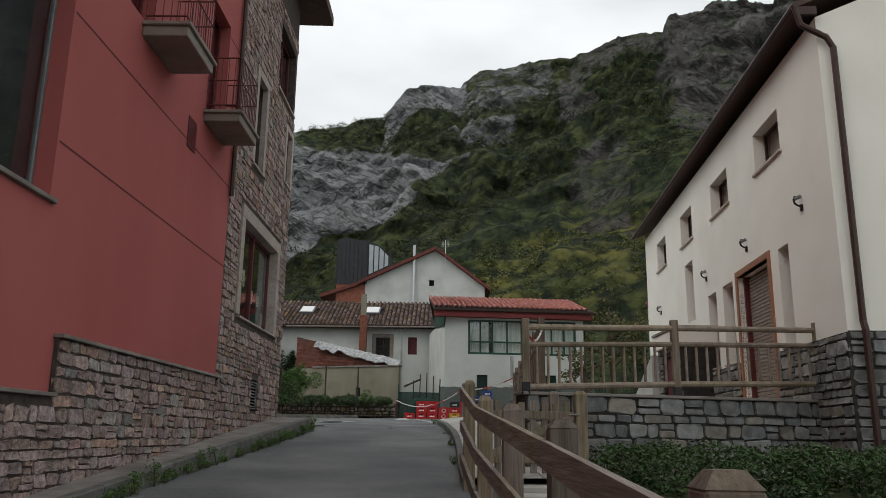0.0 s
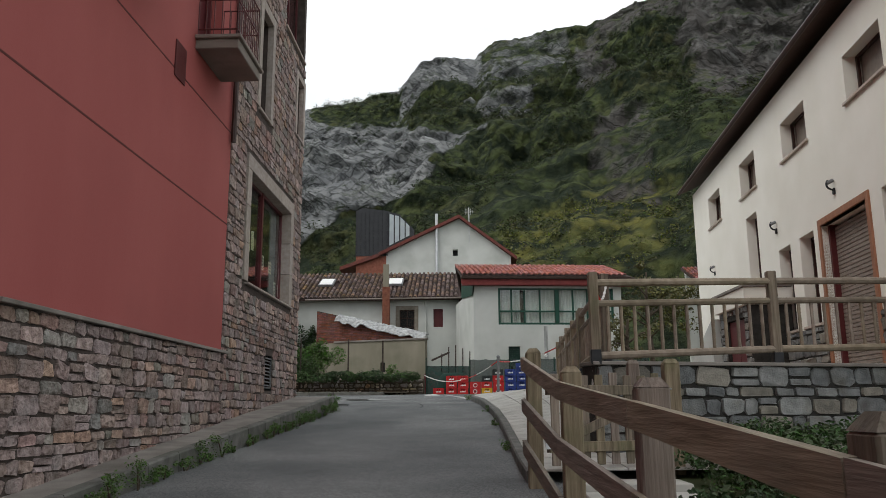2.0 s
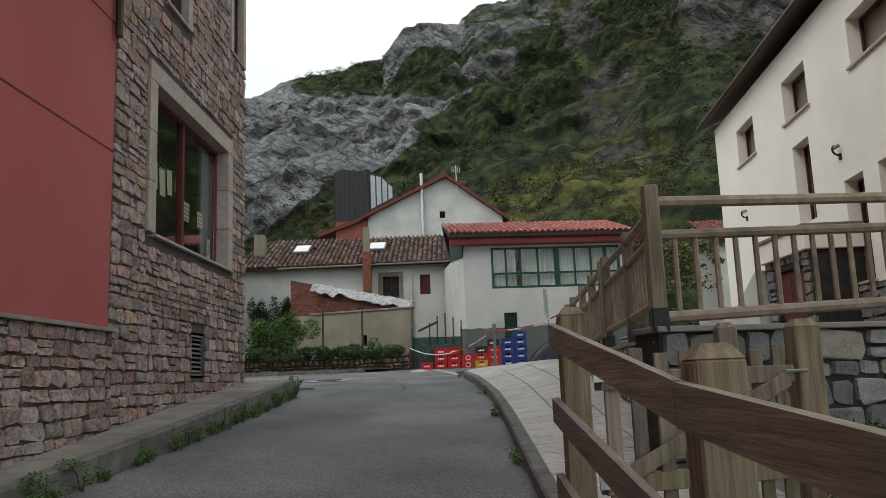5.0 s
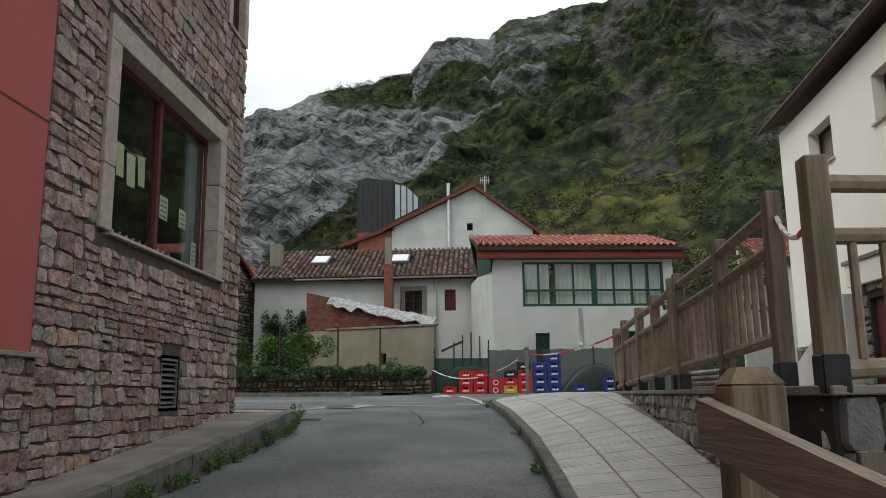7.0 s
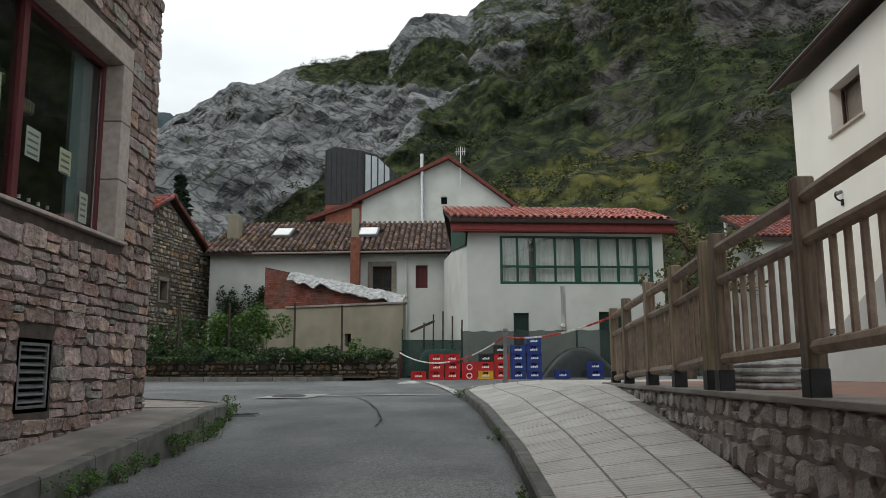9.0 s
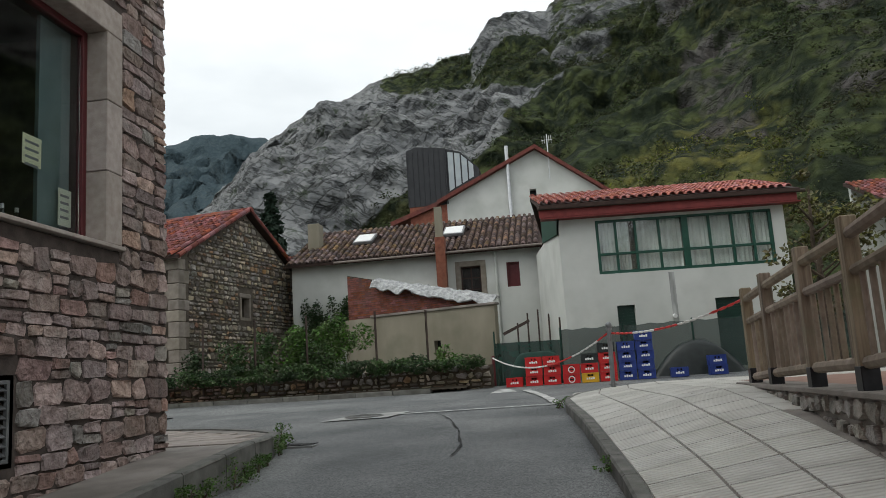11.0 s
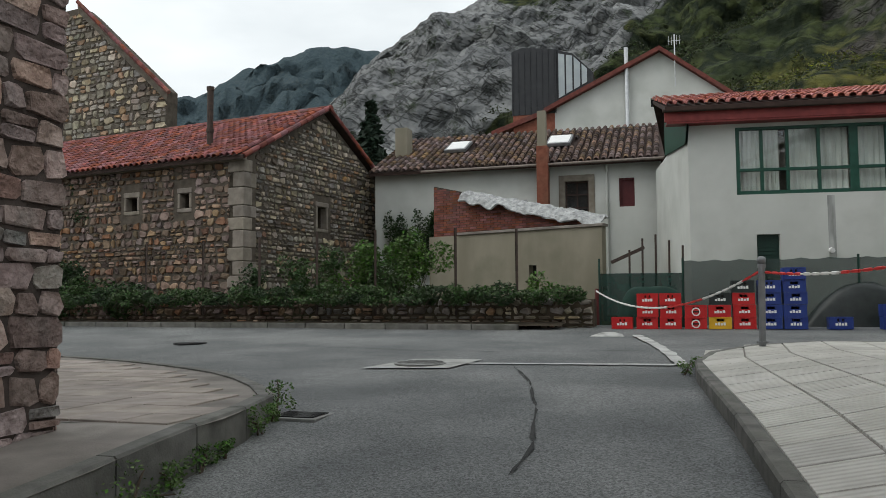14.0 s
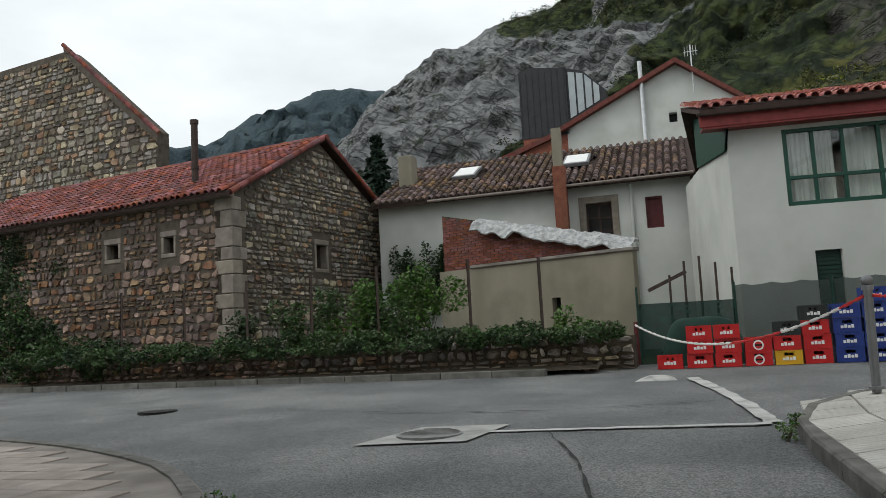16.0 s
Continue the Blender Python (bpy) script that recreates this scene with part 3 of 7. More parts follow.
def holed(m, u0, u1, v0, v1, holes, thick, top=None):
    """A wall slab in the frame m, u along and v up, its outside at y = 0, with openings cut through. top(u): a sloping upper edge."""
    us = sorted({u0, u1, *[h[i] for h in holes for i in (0, 1)]} | ({u0 + (u1 - u0) * i / 24 for i in range(25)} if top else set()))
    vs = sorted({v0, v1, *[h[i] for h in holes for i in (2, 3)]})
    us, vs = [u for u in us if u0 <= u <= u1], [v for v in vs if v0 <= v <= v1]
    bm = bmesh.new()
    cache = {}

    def vert(i, j, d):
        k = (i, j, d)
        if k not in cache:
            v = vs[j]
            if top and j == len(vs) - 1:
                v = top(us[i])
            cache[k] = bm.verts.new(m @ Vector((us[i], -thick if d else 0, v)))
        return cache[k]

    def solid(i, j):
        if not (0 <= i < len(us) - 1 and 0 <= j < len(vs) - 1):
            return False
        cu, cv = (us[i] + us[i + 1]) / 2, (vs[j] + vs[j + 1]) / 2
        return not any(h[0] < cu < h[1] and h[2] < cv < h[3] for h in holes)

    for i in range(len(us) - 1):
        for j in range(len(vs) - 1):
            if not solid(i, j):
                continue
            for d in (0, 1):
                bm.faces.new([vert(a, c, d) for a, c in ((i, j), (i + 1, j), (i + 1, j + 1), (i, j + 1))])
            for di, dj, e in ((-1, 0, ((i, j), (i, j + 1))), (1, 0, ((i + 1, j), (i + 1, j + 1))), (0, -1, ((i, j), (i + 1, j))), (0, 1, ((i, j + 1), (i + 1, j + 1)))):
                if not solid(i + di, j + dj):
                    bm.faces.new([vert(*e[0], 0), vert(*e[1], 0), vert(*e[1], 1), vert(*e[0], 1)])
    return bm


def stone_face(bm, m, poly, depth, r, inset=0.014, wob=0.012):
    """One stone: its outline on the wall, rounded in towards a proud uneven face."""
    cx, cy = sum(p[0] for p in poly) / len(poly), sum(p[1] for p in poly) / len(poly)
    base = [bm.verts.new(m @ Vector((x, -0.03, y))) for x, y in poly]
    fr = []
    for x, y in poly:
        k = math.hypot(x - cx, y - cy) or 1
        s = max(0.3, 1 - inset / k)
        fr.append(bm.verts.new(m @ Vector((cx + (x - cx) * s, depth + r.uniform(-wob, wob), cy + (y - cy) * s))))
    k = len(poly)
    for i in range(k):
        j = (i + 1) % k
        bm.faces.new((base[i], base[j], fr[j], fr[i]))
    bm.faces.new(fr)


def stones(m, u0, u1, v0, v1, holes, course, width, r, skip=None, irregular=0.0, gap=0.012, depth=0.03, top=None, slope=None):
    """Outlines of the stones of a wall: courses of uneven height, stones of uneven length, corners cut and shifted."""
    polys = []
    v = v0
    while v < v1 - 0.03:
        h = course * r.uniform(0.62, 1.4)
        if v + h > v1 - course * 0.35:
            h = v1 - v
        edges = sorted({u0, u1, *[e for a, b, c, d in holes if v < d - 0.02 and v + h > c + 0.02 for e in (a, b)]})
        for a, b in zip(edges, edges[1:]):
            if any(q[0] < (a + b) / 2 < q[1] and v < q[3] - 0.02 and v + h > q[2] + 0.02 for q in holes):
                continue
            u = a
            while u < b - 0.02:
                w = width * r.uniform(0.55, 1.5)
                if u + w > b - width * 0.4:
                    w = b - u
                split = [(v, v + h)]
                if r.random() < 0.22 and w < width * 1.2 and h > course * 0.9:
                    k = v + h * r.uniform(0.4, 0.6)
                    split = [(v, k), (k, v + h)]
                for lo, hi in split:
                    if skip and skip(u + w / 2, (lo + hi) / 2):
                        continue
                    if top and hi > top(u + w / 2) - 0.02:
                        continue
                    x0, x1, y0, y1 = u + gap / 2, u + w - gap / 2, lo + gap / 2, hi - gap / 2
                    c = min(x1 - x0, y1 - y0) * (0.08 + 0.22 * irregular)
                    j = irregular * 0.22 * min(x1 - x0, y1 - y0)
                    pts = [(x0 + c, y0), (x1 - c, y0), (x1, y0 + c), (x1, y1 - c), (x1 - c, y1), (x0 + c, y1), (x0, y1 - c), (x0, y0 + c)]
                    polys.append([(x + r.uniform(-j, j), y + r.uniform(-j, j)) for x, y in pts])
                u += w
        v += h
    return polys


def lay_stones(polys, m, parent, name, mat_one, mat_many, near, r, depth=0.03, wob=0.012, inset=0.016, limit=300):
    """The stones near the walk become parts of their own, the rest one joined mesh."""
    polys = sorted(polys, key=near)
    many = bmesh.new()
    for i, poly in enumerate(polys):
        d = depth * r.uniform(0.6, 1.4)
        if i < limit:
            b1 = bmesh.new()
            stone_face(b1, m, poly, d, r, inset, wob)
            part(name, b1, mat_one, parent)
        else:
            stone_face(many, m, poly, d, r, inset, wob)
    if len(polys) > limit:
        part(name + "work", many, mat_many, parent, kind="stuff")
    else:
        many.free()


def barrel_tile(length=0.42, w=0.11, seg=6, thick=0.014):
    """A curved clay tile, lying along +y with its round back up."""
    bm = bmesh.new()
    rows = []
    for y, k in ((0, 1.0), (length, 0.8)):
        for off in (0, -thick):
            rows.append([bm.verts.new(((w * k + off) * math.cos(math.pi * i / seg), y, (w * k + off) * math.sin(math.pi * i / seg) * 1.05)) for i in range(seg + 1)])
    o0, i0, o1, i1 = rows
    for i in range(seg):
        bm.faces.new((o0[i], o0[i + 1], o1[i + 1], o1[i]))
        bm.faces.new((o0[i], i0[i], i0[i + 1], o0[i + 1]))
    return bm


def tiled(m, width, rise, parent, one, many, name="roof_tile", pitch=0.24, step=0.32, r=None, limit=300, inside=None):
    """Rows of curved tiles on a slope: m has x along the eave, y up the slope, z out of it."""
    r = r or R
    bmu = barrel_tile(step * 1.3, pitch * 0.385)
    bmesh.ops.recalc_face_normals(bmu, faces=bmu.faces)
    me = bpy.data.meshes.new(name)
    bmu.to_mesh(me)
    bmu.free()
    me.materials.append(one)
    verts0 = [v.co.copy() for v in me.vertices]
    faces0 = [tuple(p_.vertices) for p_ in me.polygons]
    vv, ff, k = [], [], 0
    for j in range(int(rise / step)):
        for i in range(int(width / pitch)):
            x, y = (i + 0.5) * pitch, j * step
            if inside and not inside(x, y):
                continue
            q = m @ Matrix.Translation((x + r.uniform(-0.012, 0.012), y + r.uniform(-0.02, 0.02), 0.02 + r.uniform(0, 0.012))) @ Euler((radians(-2.5 + r.uniform(-1, 1)), r.uniform(-0.03, 0.03), r.uniform(-0.04, 0.04))).to_matrix().to_4x4()
            if k < limit:
                o = new(name, me)
                under(o, parent)
                o.matrix_basis = q
            else:
                s0 = len(vv)
                vv += [q @ c for c in verts0]
                ff += [tuple(s0 + f for f in fc) for fc in faces0]
            k += 1
    if vv:
        me2 = bpy.data.meshes.new(name + "s")
        me2.from_pydata([tuple(c) for c in vv], [], ff)
        me2.materials.append(many)
        o = new(name + "s", me2)
        under(o, parent)
        tagged(o, kind="stuff")


def slope_frame(a, b, up):
    """x from a to b along the eave, y up the slope towards up, z out of the roof."""
    a, b, up = Vector(a), Vector(b), Vector(up)
    x = (b - a).normalized()
    y = (up - a) - x * (up - a).dot(x)
    y.normalize()
    z = x.cross(y)
    return Matrix(((x.x, y.x, z.x, a.x), (x.y, y.y, z.y, a.y), (x.z, y.z, z.z, a.z), (0, 0, 0, 1)))


def slab_quad(pts, thick):
    """A flat four-cornered plate, thickened downwards."""
    bm = bmesh.new()
    hi = [bm.verts.new(Vector(p)) for p in pts]
    lo = [bm.verts.new(Vector(p) - Vector((0, 0, thick))) for p in pts]
    bm.faces.new(hi)
    bm.faces.new(lo[::-1])
    for i in range(len(pts)):
        j = (i + 1) % len(pts)
        bm.faces.new((lo[i], lo[j], hi[j], hi[i]))
    return bm


def leaves(spots, size, r, spread=1.0):
    """Many small folded leaves at the given places."""
    vv, ff = [], []
    for p in spots:
        s = size * r.uniform(0.6, 1.4)
        e = Euler((r.uniform(-1.2, 1.2), r.uniform(-1.2, 1.2), r.uniform(0, 6.3))).to_matrix()
        k = len(vv)
        for q in ((0, -s, 0), (s * 0.55, 0, s * 0.18), (0, s, 0), (-s * 0.55, 0, s * 0.18)):
            vv.append(tuple(Vector(p) + e @ Vector(q)))
        ff += [(k, k + 1, k + 2), (k, k + 2, k + 3)]
    me = bpy.data.meshes.new("leaves")
    me.from_pydata(vv, [], ff)
    return me


def blob_spots(c, rad, n, r, lumps=7):
    """Places in an uneven cloud of lumps, denser at the lumps' skins."""
    ls = [(Vector((r.gauss(0, 0.45) * rad[0], r.gauss(0, 0.45) * rad[1], r.uniform(-0.6, 0.8) * rad[2])), r.uniform(0.3, 0.6)) for _ in range(lumps)]
    out = []
    for _ in range(n):
        o, k = r.choice(ls)
        d = Vector((r.gauss(0, 1), r.gauss(0, 1), r.gauss(0, 1))).normalized() * r.uniform(0.55, 1.0)
        out.append((c[0] + o.x + d.x * rad[0] * k, c[1] + o.y + d.y * rad[1] * k, c[2] + o.z + d.z * rad[2] * k))
    return out


def bush(name, c, rad, n, size, mat, label, category="bush", group="", stems=5, zmin=None, seed=1):
    r = random.Random(seed)
    n, size = int(n * 1.8), size * 0.66
    spots = blob_spots(c, rad, n, r, 11)
    if zmin is not None:
        spots = [(x, y, max(z, zmin + 0.02)) for x, y, z in spots]
    base = (c[0], c[1], c[2] - rad[2] if zmin is None else zmin)
    root = thing(name, base, label, category, group)
    me = leaves(spots, size, r)
    me.materials.append(mat)
    under(new("foliage", me), root)
    for i in range(stems):
        a = r.choice(spots)
        bs = T([(base[0] + r.uniform(-0.3, 0.3) * rad[0], base[1] + r.uniform(-0.3, 0.3) * rad[1], base[2] - 0.03), ((base[0] + a[0]) / 2, (base[1] + a[1]) / 2, (base[2] + a[2]) / 2 + 0.05), a], 0.012, 5, 0.004)
        part("stem", bs, M["bark"], root)
    return root


# ---------------- ground, road, pavements ----------------
def rz(y):
    """Height of the road along the walk: it climbs, then flattens at the junction."""
    y = max(y, -25.0)
    return -0.23 - 0.074 * (24.7 - y) if y < 24.7 else -0.23 + 0.045 * (min(y, 36.0) - 24.7)


def zp(y):
    """Height of the narrow pavement along the stone building."""
    return -0.02 - 0.0865 * (22.8 - y) if y < 22.8 else -0.02


def lerp_on(pts, x):
    for (a, p), (b, q) in zip(pts, pts[1:]):
        if x <= b:
            return p + (q - p) * max(0.0, (x - a) / (b - a))
    return pts[-1][1]


bm = bmesh.new()
xs = [-900, -300, -100, -50, -25, -12, -5, 0, 5, 12, 25, 50, 100, 300, 900]
ys = [-600, -200, -60, -25, -15, -8, 0, 6, 12, 18, 22, 24.7, 27, 30, 33, 36, 45, 60, 100, 300, 900]
gv = [[bm.verts.new((x, y, rz(y) - 0.07 + (max(0, y - 40) * 0.02 if y < 100 else 1.2))) for x in xs] for y in ys]
for j in range(len(ys) - 1):
    for i in range(len(xs) - 1):
        bm.faces.new((gv[j][i], gv[j][i + 1], gv[j + 1][i + 1], gv[j + 1][i]))
single("ground", bm, M["grass"], "rough grassy valley ground under the village", "ground", "structure")

bm = bmesh.new()
rx = [-40 + 1.5 * i for i in range(48)]
ry = [-12 + 1.0 * i for i in range(49)]
rv = [[bm.verts.new((x, y, rz(y) + 0.012 * noise.noise((x * 0.5, y * 0.5, 0)))) for x in rx] for y in ry]
for j in range(len(ry) - 1):
    for i in range(len(rx) - 1):
        bm.faces.new((rv[j][i], rv[j][i + 1], rv[j + 1][i + 1], rv[j + 1][i]))
single("road", bm, M["asphalt"], "worn grey asphalt lane climbing to a junction", "road", "structure", smooth=True)

LK = [(-4.45, -12.0), (-4.45, 8.0), (-4.35, 13.5), (-4.15, 18.0), (-4.05, 22.0), (-4.15, 23.6), (-4.5, 24.95), (-5.15, 25.8), (-6.0, 26.7), (-7.3, 27.6), (-8.8, 28.4), (-10.6, 29.05), (-14.0, 29.9), (-22.0, 31.0), (-30.0, 31.6)]


def along(line, step):
    """Points every step metres along a line of (x, y)."""
    out, rest = [Vector(line[0])], step
    for a, b in zip(line, line[1:]):
        a, b = Vector(a), Vector(b)
        while (b - a).length >= rest:
            a = a + (b - a).normalized() * rest
            out.append(a.copy())
            rest = step
        rest -= (b - a).length
    return out


# pavement bed beside the stone building, round the corner
bm = bmesh.new()
edge = [p for p in along(LK, 0.5)]
inner = [Vector((-5.3, p.y)) if p.y < 23.2 and p.x > -4.6 else Vector((min(p.x, -5.0) - 0.4 if p.x > -5.6 else p.x, 22.9)) for p in edge]
ev = [(bm.verts.new((p.x, p.y, zp(p.y) - 0.012)), bm.verts.new((q.x, q.y, zp(q.y) + 0.0 - 0.012 + (0.02 if q.y < 22.8 else 0)))) for p, q in zip(edge, inner)]
for (a, b), (c, d) in zip(ev, ev[1:]):
    if (a.co - c.co).length > 0.01:
        bm.faces.new((a, b, d, c))
pave_l = single("pavement", bm, M["concrete"], "narrow worn concrete pavement beside the stone building", "pavement", "structure")

# kerb stones along it
kerb_l = thing("kerb", (-4.4, 12, zp(12)), "grey weathered concrete kerb with weeds in its joints", "kerb", kind="structure")
kp = along(LK, 0.9)
for a, b in zip(kp, kp[1:]):
    if a.y < -3 or a.x < -16:
        continue
    d = (b - a).normalized()
    q = Matrix(((d.x, -d.y, 0, a.x), (d.y, d.x, 0, a.y), (0, 0, 1, 0), (0, 0, 0, 1)))
    bm = bmesh.new()
    ln = (b - a).length - 0.012
    cs = []
    for u in (0.006, ln):
        y = a.y + d.y * u
        for w, h in ((-0.14, rz(y) - 0.15), (-0.14, zp(y) + 0.008), (-0.015, zp(y) + 0.008), (0.0, zp(y) - 0.012), (0.0, rz(y) - 0.15)):
            cs.append(bm.verts.new(q @ Vector((u, -w if False else (w * -1), h))))
    for i in range(5):
        j = (i + 1) % 5
        bm.faces.new((cs[i], cs[j], cs[5 + j], cs[5 + i]))
    bm.faces.new(cs[:5])
    bm.faces.new(cs[5:])
    part("kerbstone", bm, M["kerb"], kerb_l)

# right pavement: outer edge on the road, inner edge at the terrace wall
PO = [(-12, -0.05), (10, -0.12), (13.5, -0.2), (18, -0.2), (21, -0.25), (25, -0.5), (28.3, -0.75), (30.5, -0.6)]
INZ = [(10, -1.15), (13.5, -0.93), (17.67, -0.50), (19.46, -0.27), (22, 0.02), (24.5, 0.22), (29.7, 0.24), (32, 0.24)]


def pz(x, y):
    """Height of the ribbed pavement: it tilts up towards the terrace wall."""
    o = lerp_on(PO, y)
    k = min(1.0, max(0.0, (x - o) / 1.5))
    return (rz(y) + 0.13) * (1 - k) + lerp_on(INZ, y) * k


def far_edge(x):
    """The rounded end of the ribbed pavement at the junction."""
    return 30.1 - 1.75 * max(0.0, 1 - (x + 0.75) / 1.1) ** 2 if x < 0.35 else 30.1 - 0.03 * (x - 0.35)


bm = bmesh.new()
gx = [0, 0.4, 0.8, 1.2, 1.6, 2.4, 3.6, 5.2, 7.2]
rowsv = []
for j in range(34):
    y = 12.3 + j * 0.535
    row = []
    for u in gx:
        x = lerp_on(PO, y) + 0.12 + u
        yy = min(y, far_edge(x))
        row.append(bm.verts.new((x, yy, pz(x, yy) - 0.01)))
    rowsv.append(row)
for a, b in zip(rowsv, rowsv[1:]):
    for i in range(len(gx) - 1):
        try:
            bm.faces.new((a[i], a[i + 1], b[i + 1], b[i]))
        except ValueError:
            pass
pave_r = single("pavement_2", bm, M["concrete"], "sloping pavement of pale ribbed slabs beside the terrace wall", "pavement", "structure")
SL = 0.5
for j in range(37):
    y0 = 12.35 + j * SL
    for i in range(15):
        x0 = lerp_on(PO, y0 + SL / 2) + 0.13 + i * SL
        if y0 + SL / 2 < 25 and x0 > 1.3:
            continue
        y1 = min(y0 + SL - 0.012, far_edge(x0 + 0.3))
        if y1 - y0 < 0.12:
            continue
        bm = bmesh.new()
        g = 0.012
        x1 = x0 + SL - g
        sh0, sh1 = lerp_on(PO, y0) - lerp_on(PO, y0 + SL / 2), lerp_on(PO, y1) - lerp_on(PO, y0 + SL / 2)
        hi = [bm.verts.new((x, y, pz(x, y) + 0.004)) for x, y in ((x0 + sh0 + 0.006, y0 + 0.006), (x1 + sh0 - 0.006, y0 + 0.006), (x1 + sh1 - 0.006, y1 - 0.006), (x0 + sh1 + 0.006, y1 - 0.006))]
        lo = [bm.verts.new((x, y, pz(x, y) - 0.02)) for x, y in ((x0 + sh0, y0), (x1 + sh0, y0), (x1 + sh1, y1), (x0 + sh1, y1))]
        bm.faces.new(hi)
        for q in range(4):
            w = (q + 1) % 4
            bm.faces.new((lo[q], lo[w], hi[w], hi[q]))
        part("slab", bm, M["slab_r"], pave_r)

kerb_r = thing("kerb_2", (-0.2, 18, rz(18)), "grey concrete kerb edging the ribbed pavement", "kerb", kind="structure")
KR = [(lerp_on(PO, y), y) for y in [12.3 + 0.5 * i for i in range(32)]]
KR += [(-0.68, 28.9), (-0.45, 29.45), (-0.05, 29.95), (0.5, 30.2), (1.5, 30.22), (4.0, 30.15), (7.5, 30.05)]
kp = along(KR, 0.9)
for a, b in zip(kp, kp[1:]):
    d = (b - a).normalized()
    nrm = Vector((d.y, -d.x))
    bm = bmesh.new()
    cs = []
    for p, f in ((a, 0.006), (b, -0.006)):
        p = p + d * f
        zt = max(pz(p.x + 0.1, min(p.y, 30)), rz(p.y) + 0.1) + 0.004
        for w, h in ((0.0, rz(p.y) - 0.15), (0.0, zt - 0.02), (0.02, zt), (0.13, zt), (0.13, rz(p.y) - 0.15)):
            cs.append(bm.verts.new((p.x + nrm.x * w, p.y + nrm.y * w, h)))
    for i in range(5):
        j = (i + 1) % 5
        bm.faces.new((cs[i], cs[j], cs[5 + j], cs[5 + i]))
    bm.faces.new(cs[:5])
    bm.faces.new(cs[5:])
    part("kerbstone", bm, M["kerb"], kerb_r)

# garden ground between the plank fence and the terrace
bm = bmesh.new()
gg = [[bm.verts.new((x, y, rz(y) + 0.03 + 0.03 * noise.noise((x, y, 2)))) for x in [0.3 + 0.6 * i for i in range(24)]] for y in [-11 + 0.65 * j for j in range(39)]]
for a, b in zip(gg, gg[1:]):
    for i in range(23):
        if a[i].co.y < 11.6 or a[i].co.x > 1.2:
            bm.faces.new((a[i], a[i + 1], b[i + 1], b[i]))
single("garden_ground", bm, M["grass"], "grassy garden soil below the terrace wall", "garden", "structure", smooth=True)

# far kerb and verge
FK = [(-30, 36.2), (-17, 35.3), (-10, 34.95), (-3.15, 34.5)]
kerb_f = thing("kerb_3", (-10, 35, 0.2), "long concrete kerb below the overgrown stone wall", "kerb", kind="structure")
kp = along(FK, 1.0)
for a, b in zip(kp, kp[1:]):
    d = (b - a).normalized()
    q = Matrix(((d.x, -d.y, 0, a.x), (d.y, d.x, 0, a.y), (0, 0, 1, 0), (0, 0, 0, 1)))
    part("kerbstone", B((0.005, 0, -0.1), (0.99, 0.16, rz(a.y) + 0.12), q, 0.012), M["kerb"], kerb_f)
bm = bmesh.new()
a = [bm.verts.new((x, y + 0.12, rz(y) + 0.09)) for x, y in FK]
b = [bm.verts.new((x, y + 4, rz(y) + 0.45)) for x, y in FK]
for i in range(3):
    bm.faces.new((a[i], a[i + 1], b[i + 1], b[i]))
single("verge", bm, M["soil"], "earth verge behind the kerb", "verge", "structure")

# ---------------- pink and stone building ----------------
mL = frame_of(-5, 0, 0, 1)
lb = thing("building", (-9, 9, -1.5), "three-storey building, pink render and pinkish stone blocks", "building")
SH = [(17.8, 21.75, 2.0, 4.5), (18.45, 19.3, 5.72, 7.95), (21.9, 22.6, 6.38, 7.9), (20.5, 22.55, 8.6, 10.5), (19.7, 20.26, 0.1, 0.74)]
sw = part("wall", holed(mL, 16.7, 22.75, -2.2, 12.5, SH, 0.4), M["mortar_p"], lb, "wall of pinkish sandstone blocks in rough courses")
PH = [(5.2, 9.55, 2.15, 5.3), (10.75, 11.95, 5.55, 7.9), (14.75, 15.9, 5.45, 7.8)]
pw = part("wall", holed(mL, -8, 16.7, -2.6, 12.5, PH, 0.38), M["pink"], lb, "smooth dusky pink rendered wall")
for z in (2.86, 4.54, 7.6):
    for u0, u1 in ((-8, 5.15), (9.6, 16.7)) if 2.2 < z < 5.2 else ((-8, 10.7), (12.0, 14.7), (15.95, 16.7)):
        part("groove", B((u0, -0.004, z - 0.012), (u1, 0.004, z + 0.012), mL), M["pink_d"], pw)
bm = bmesh.new()
box(bm, (-8, 0.004, -2.6), (10.07, 0.055, -0.08), mL)
box(bm, (10.07, 0.004, -2.6), (16.7, 0.055, 0.6), mL)
base = part("plinth", bm, M["mortar_p"], lb, "stone plinth under the pink wall")
bm = bmesh.new()
box(bm, (-8, -0.0, -0.08), (10.05, 0.13, -0.035), mL, 0.006)
box(bm, (10.03, -0.0, 0.6), (16.72, 0.13, 0.645), mL, 0.006)
part("ledge", bm, M["concrete"], base, "thin grey ledge")
# back, end walls and roof
bm = bmesh.new()
box(bm, (-16, -8, -2.6), (-15.6, 23, 12.5))
box(bm, (-15.6, -8, -2.6), (-5.4, -7.6, 12.5))
part("wall", bm, M["pink"], lb)
mE = frame_of(-5.0, 22.75, -1, 0)
ew = part("wall", holed(mE, 0.4, 11, -0.6, 12.5, [], 0.4), M["mortar_p"], lb)
part("roof", slab_quad([(-4.15, -8.6, 12.55), (-4.15, 23.85, 12.55), (-16.5, 23.85, 12.75), (-16.5, -8.6, 12.75)], 0.3), M["soffit"], lb, "overhanging brown eaves")
# Floors and inner wall near-black: the shop's shade is put into their colour.
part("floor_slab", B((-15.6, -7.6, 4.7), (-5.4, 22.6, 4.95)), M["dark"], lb)
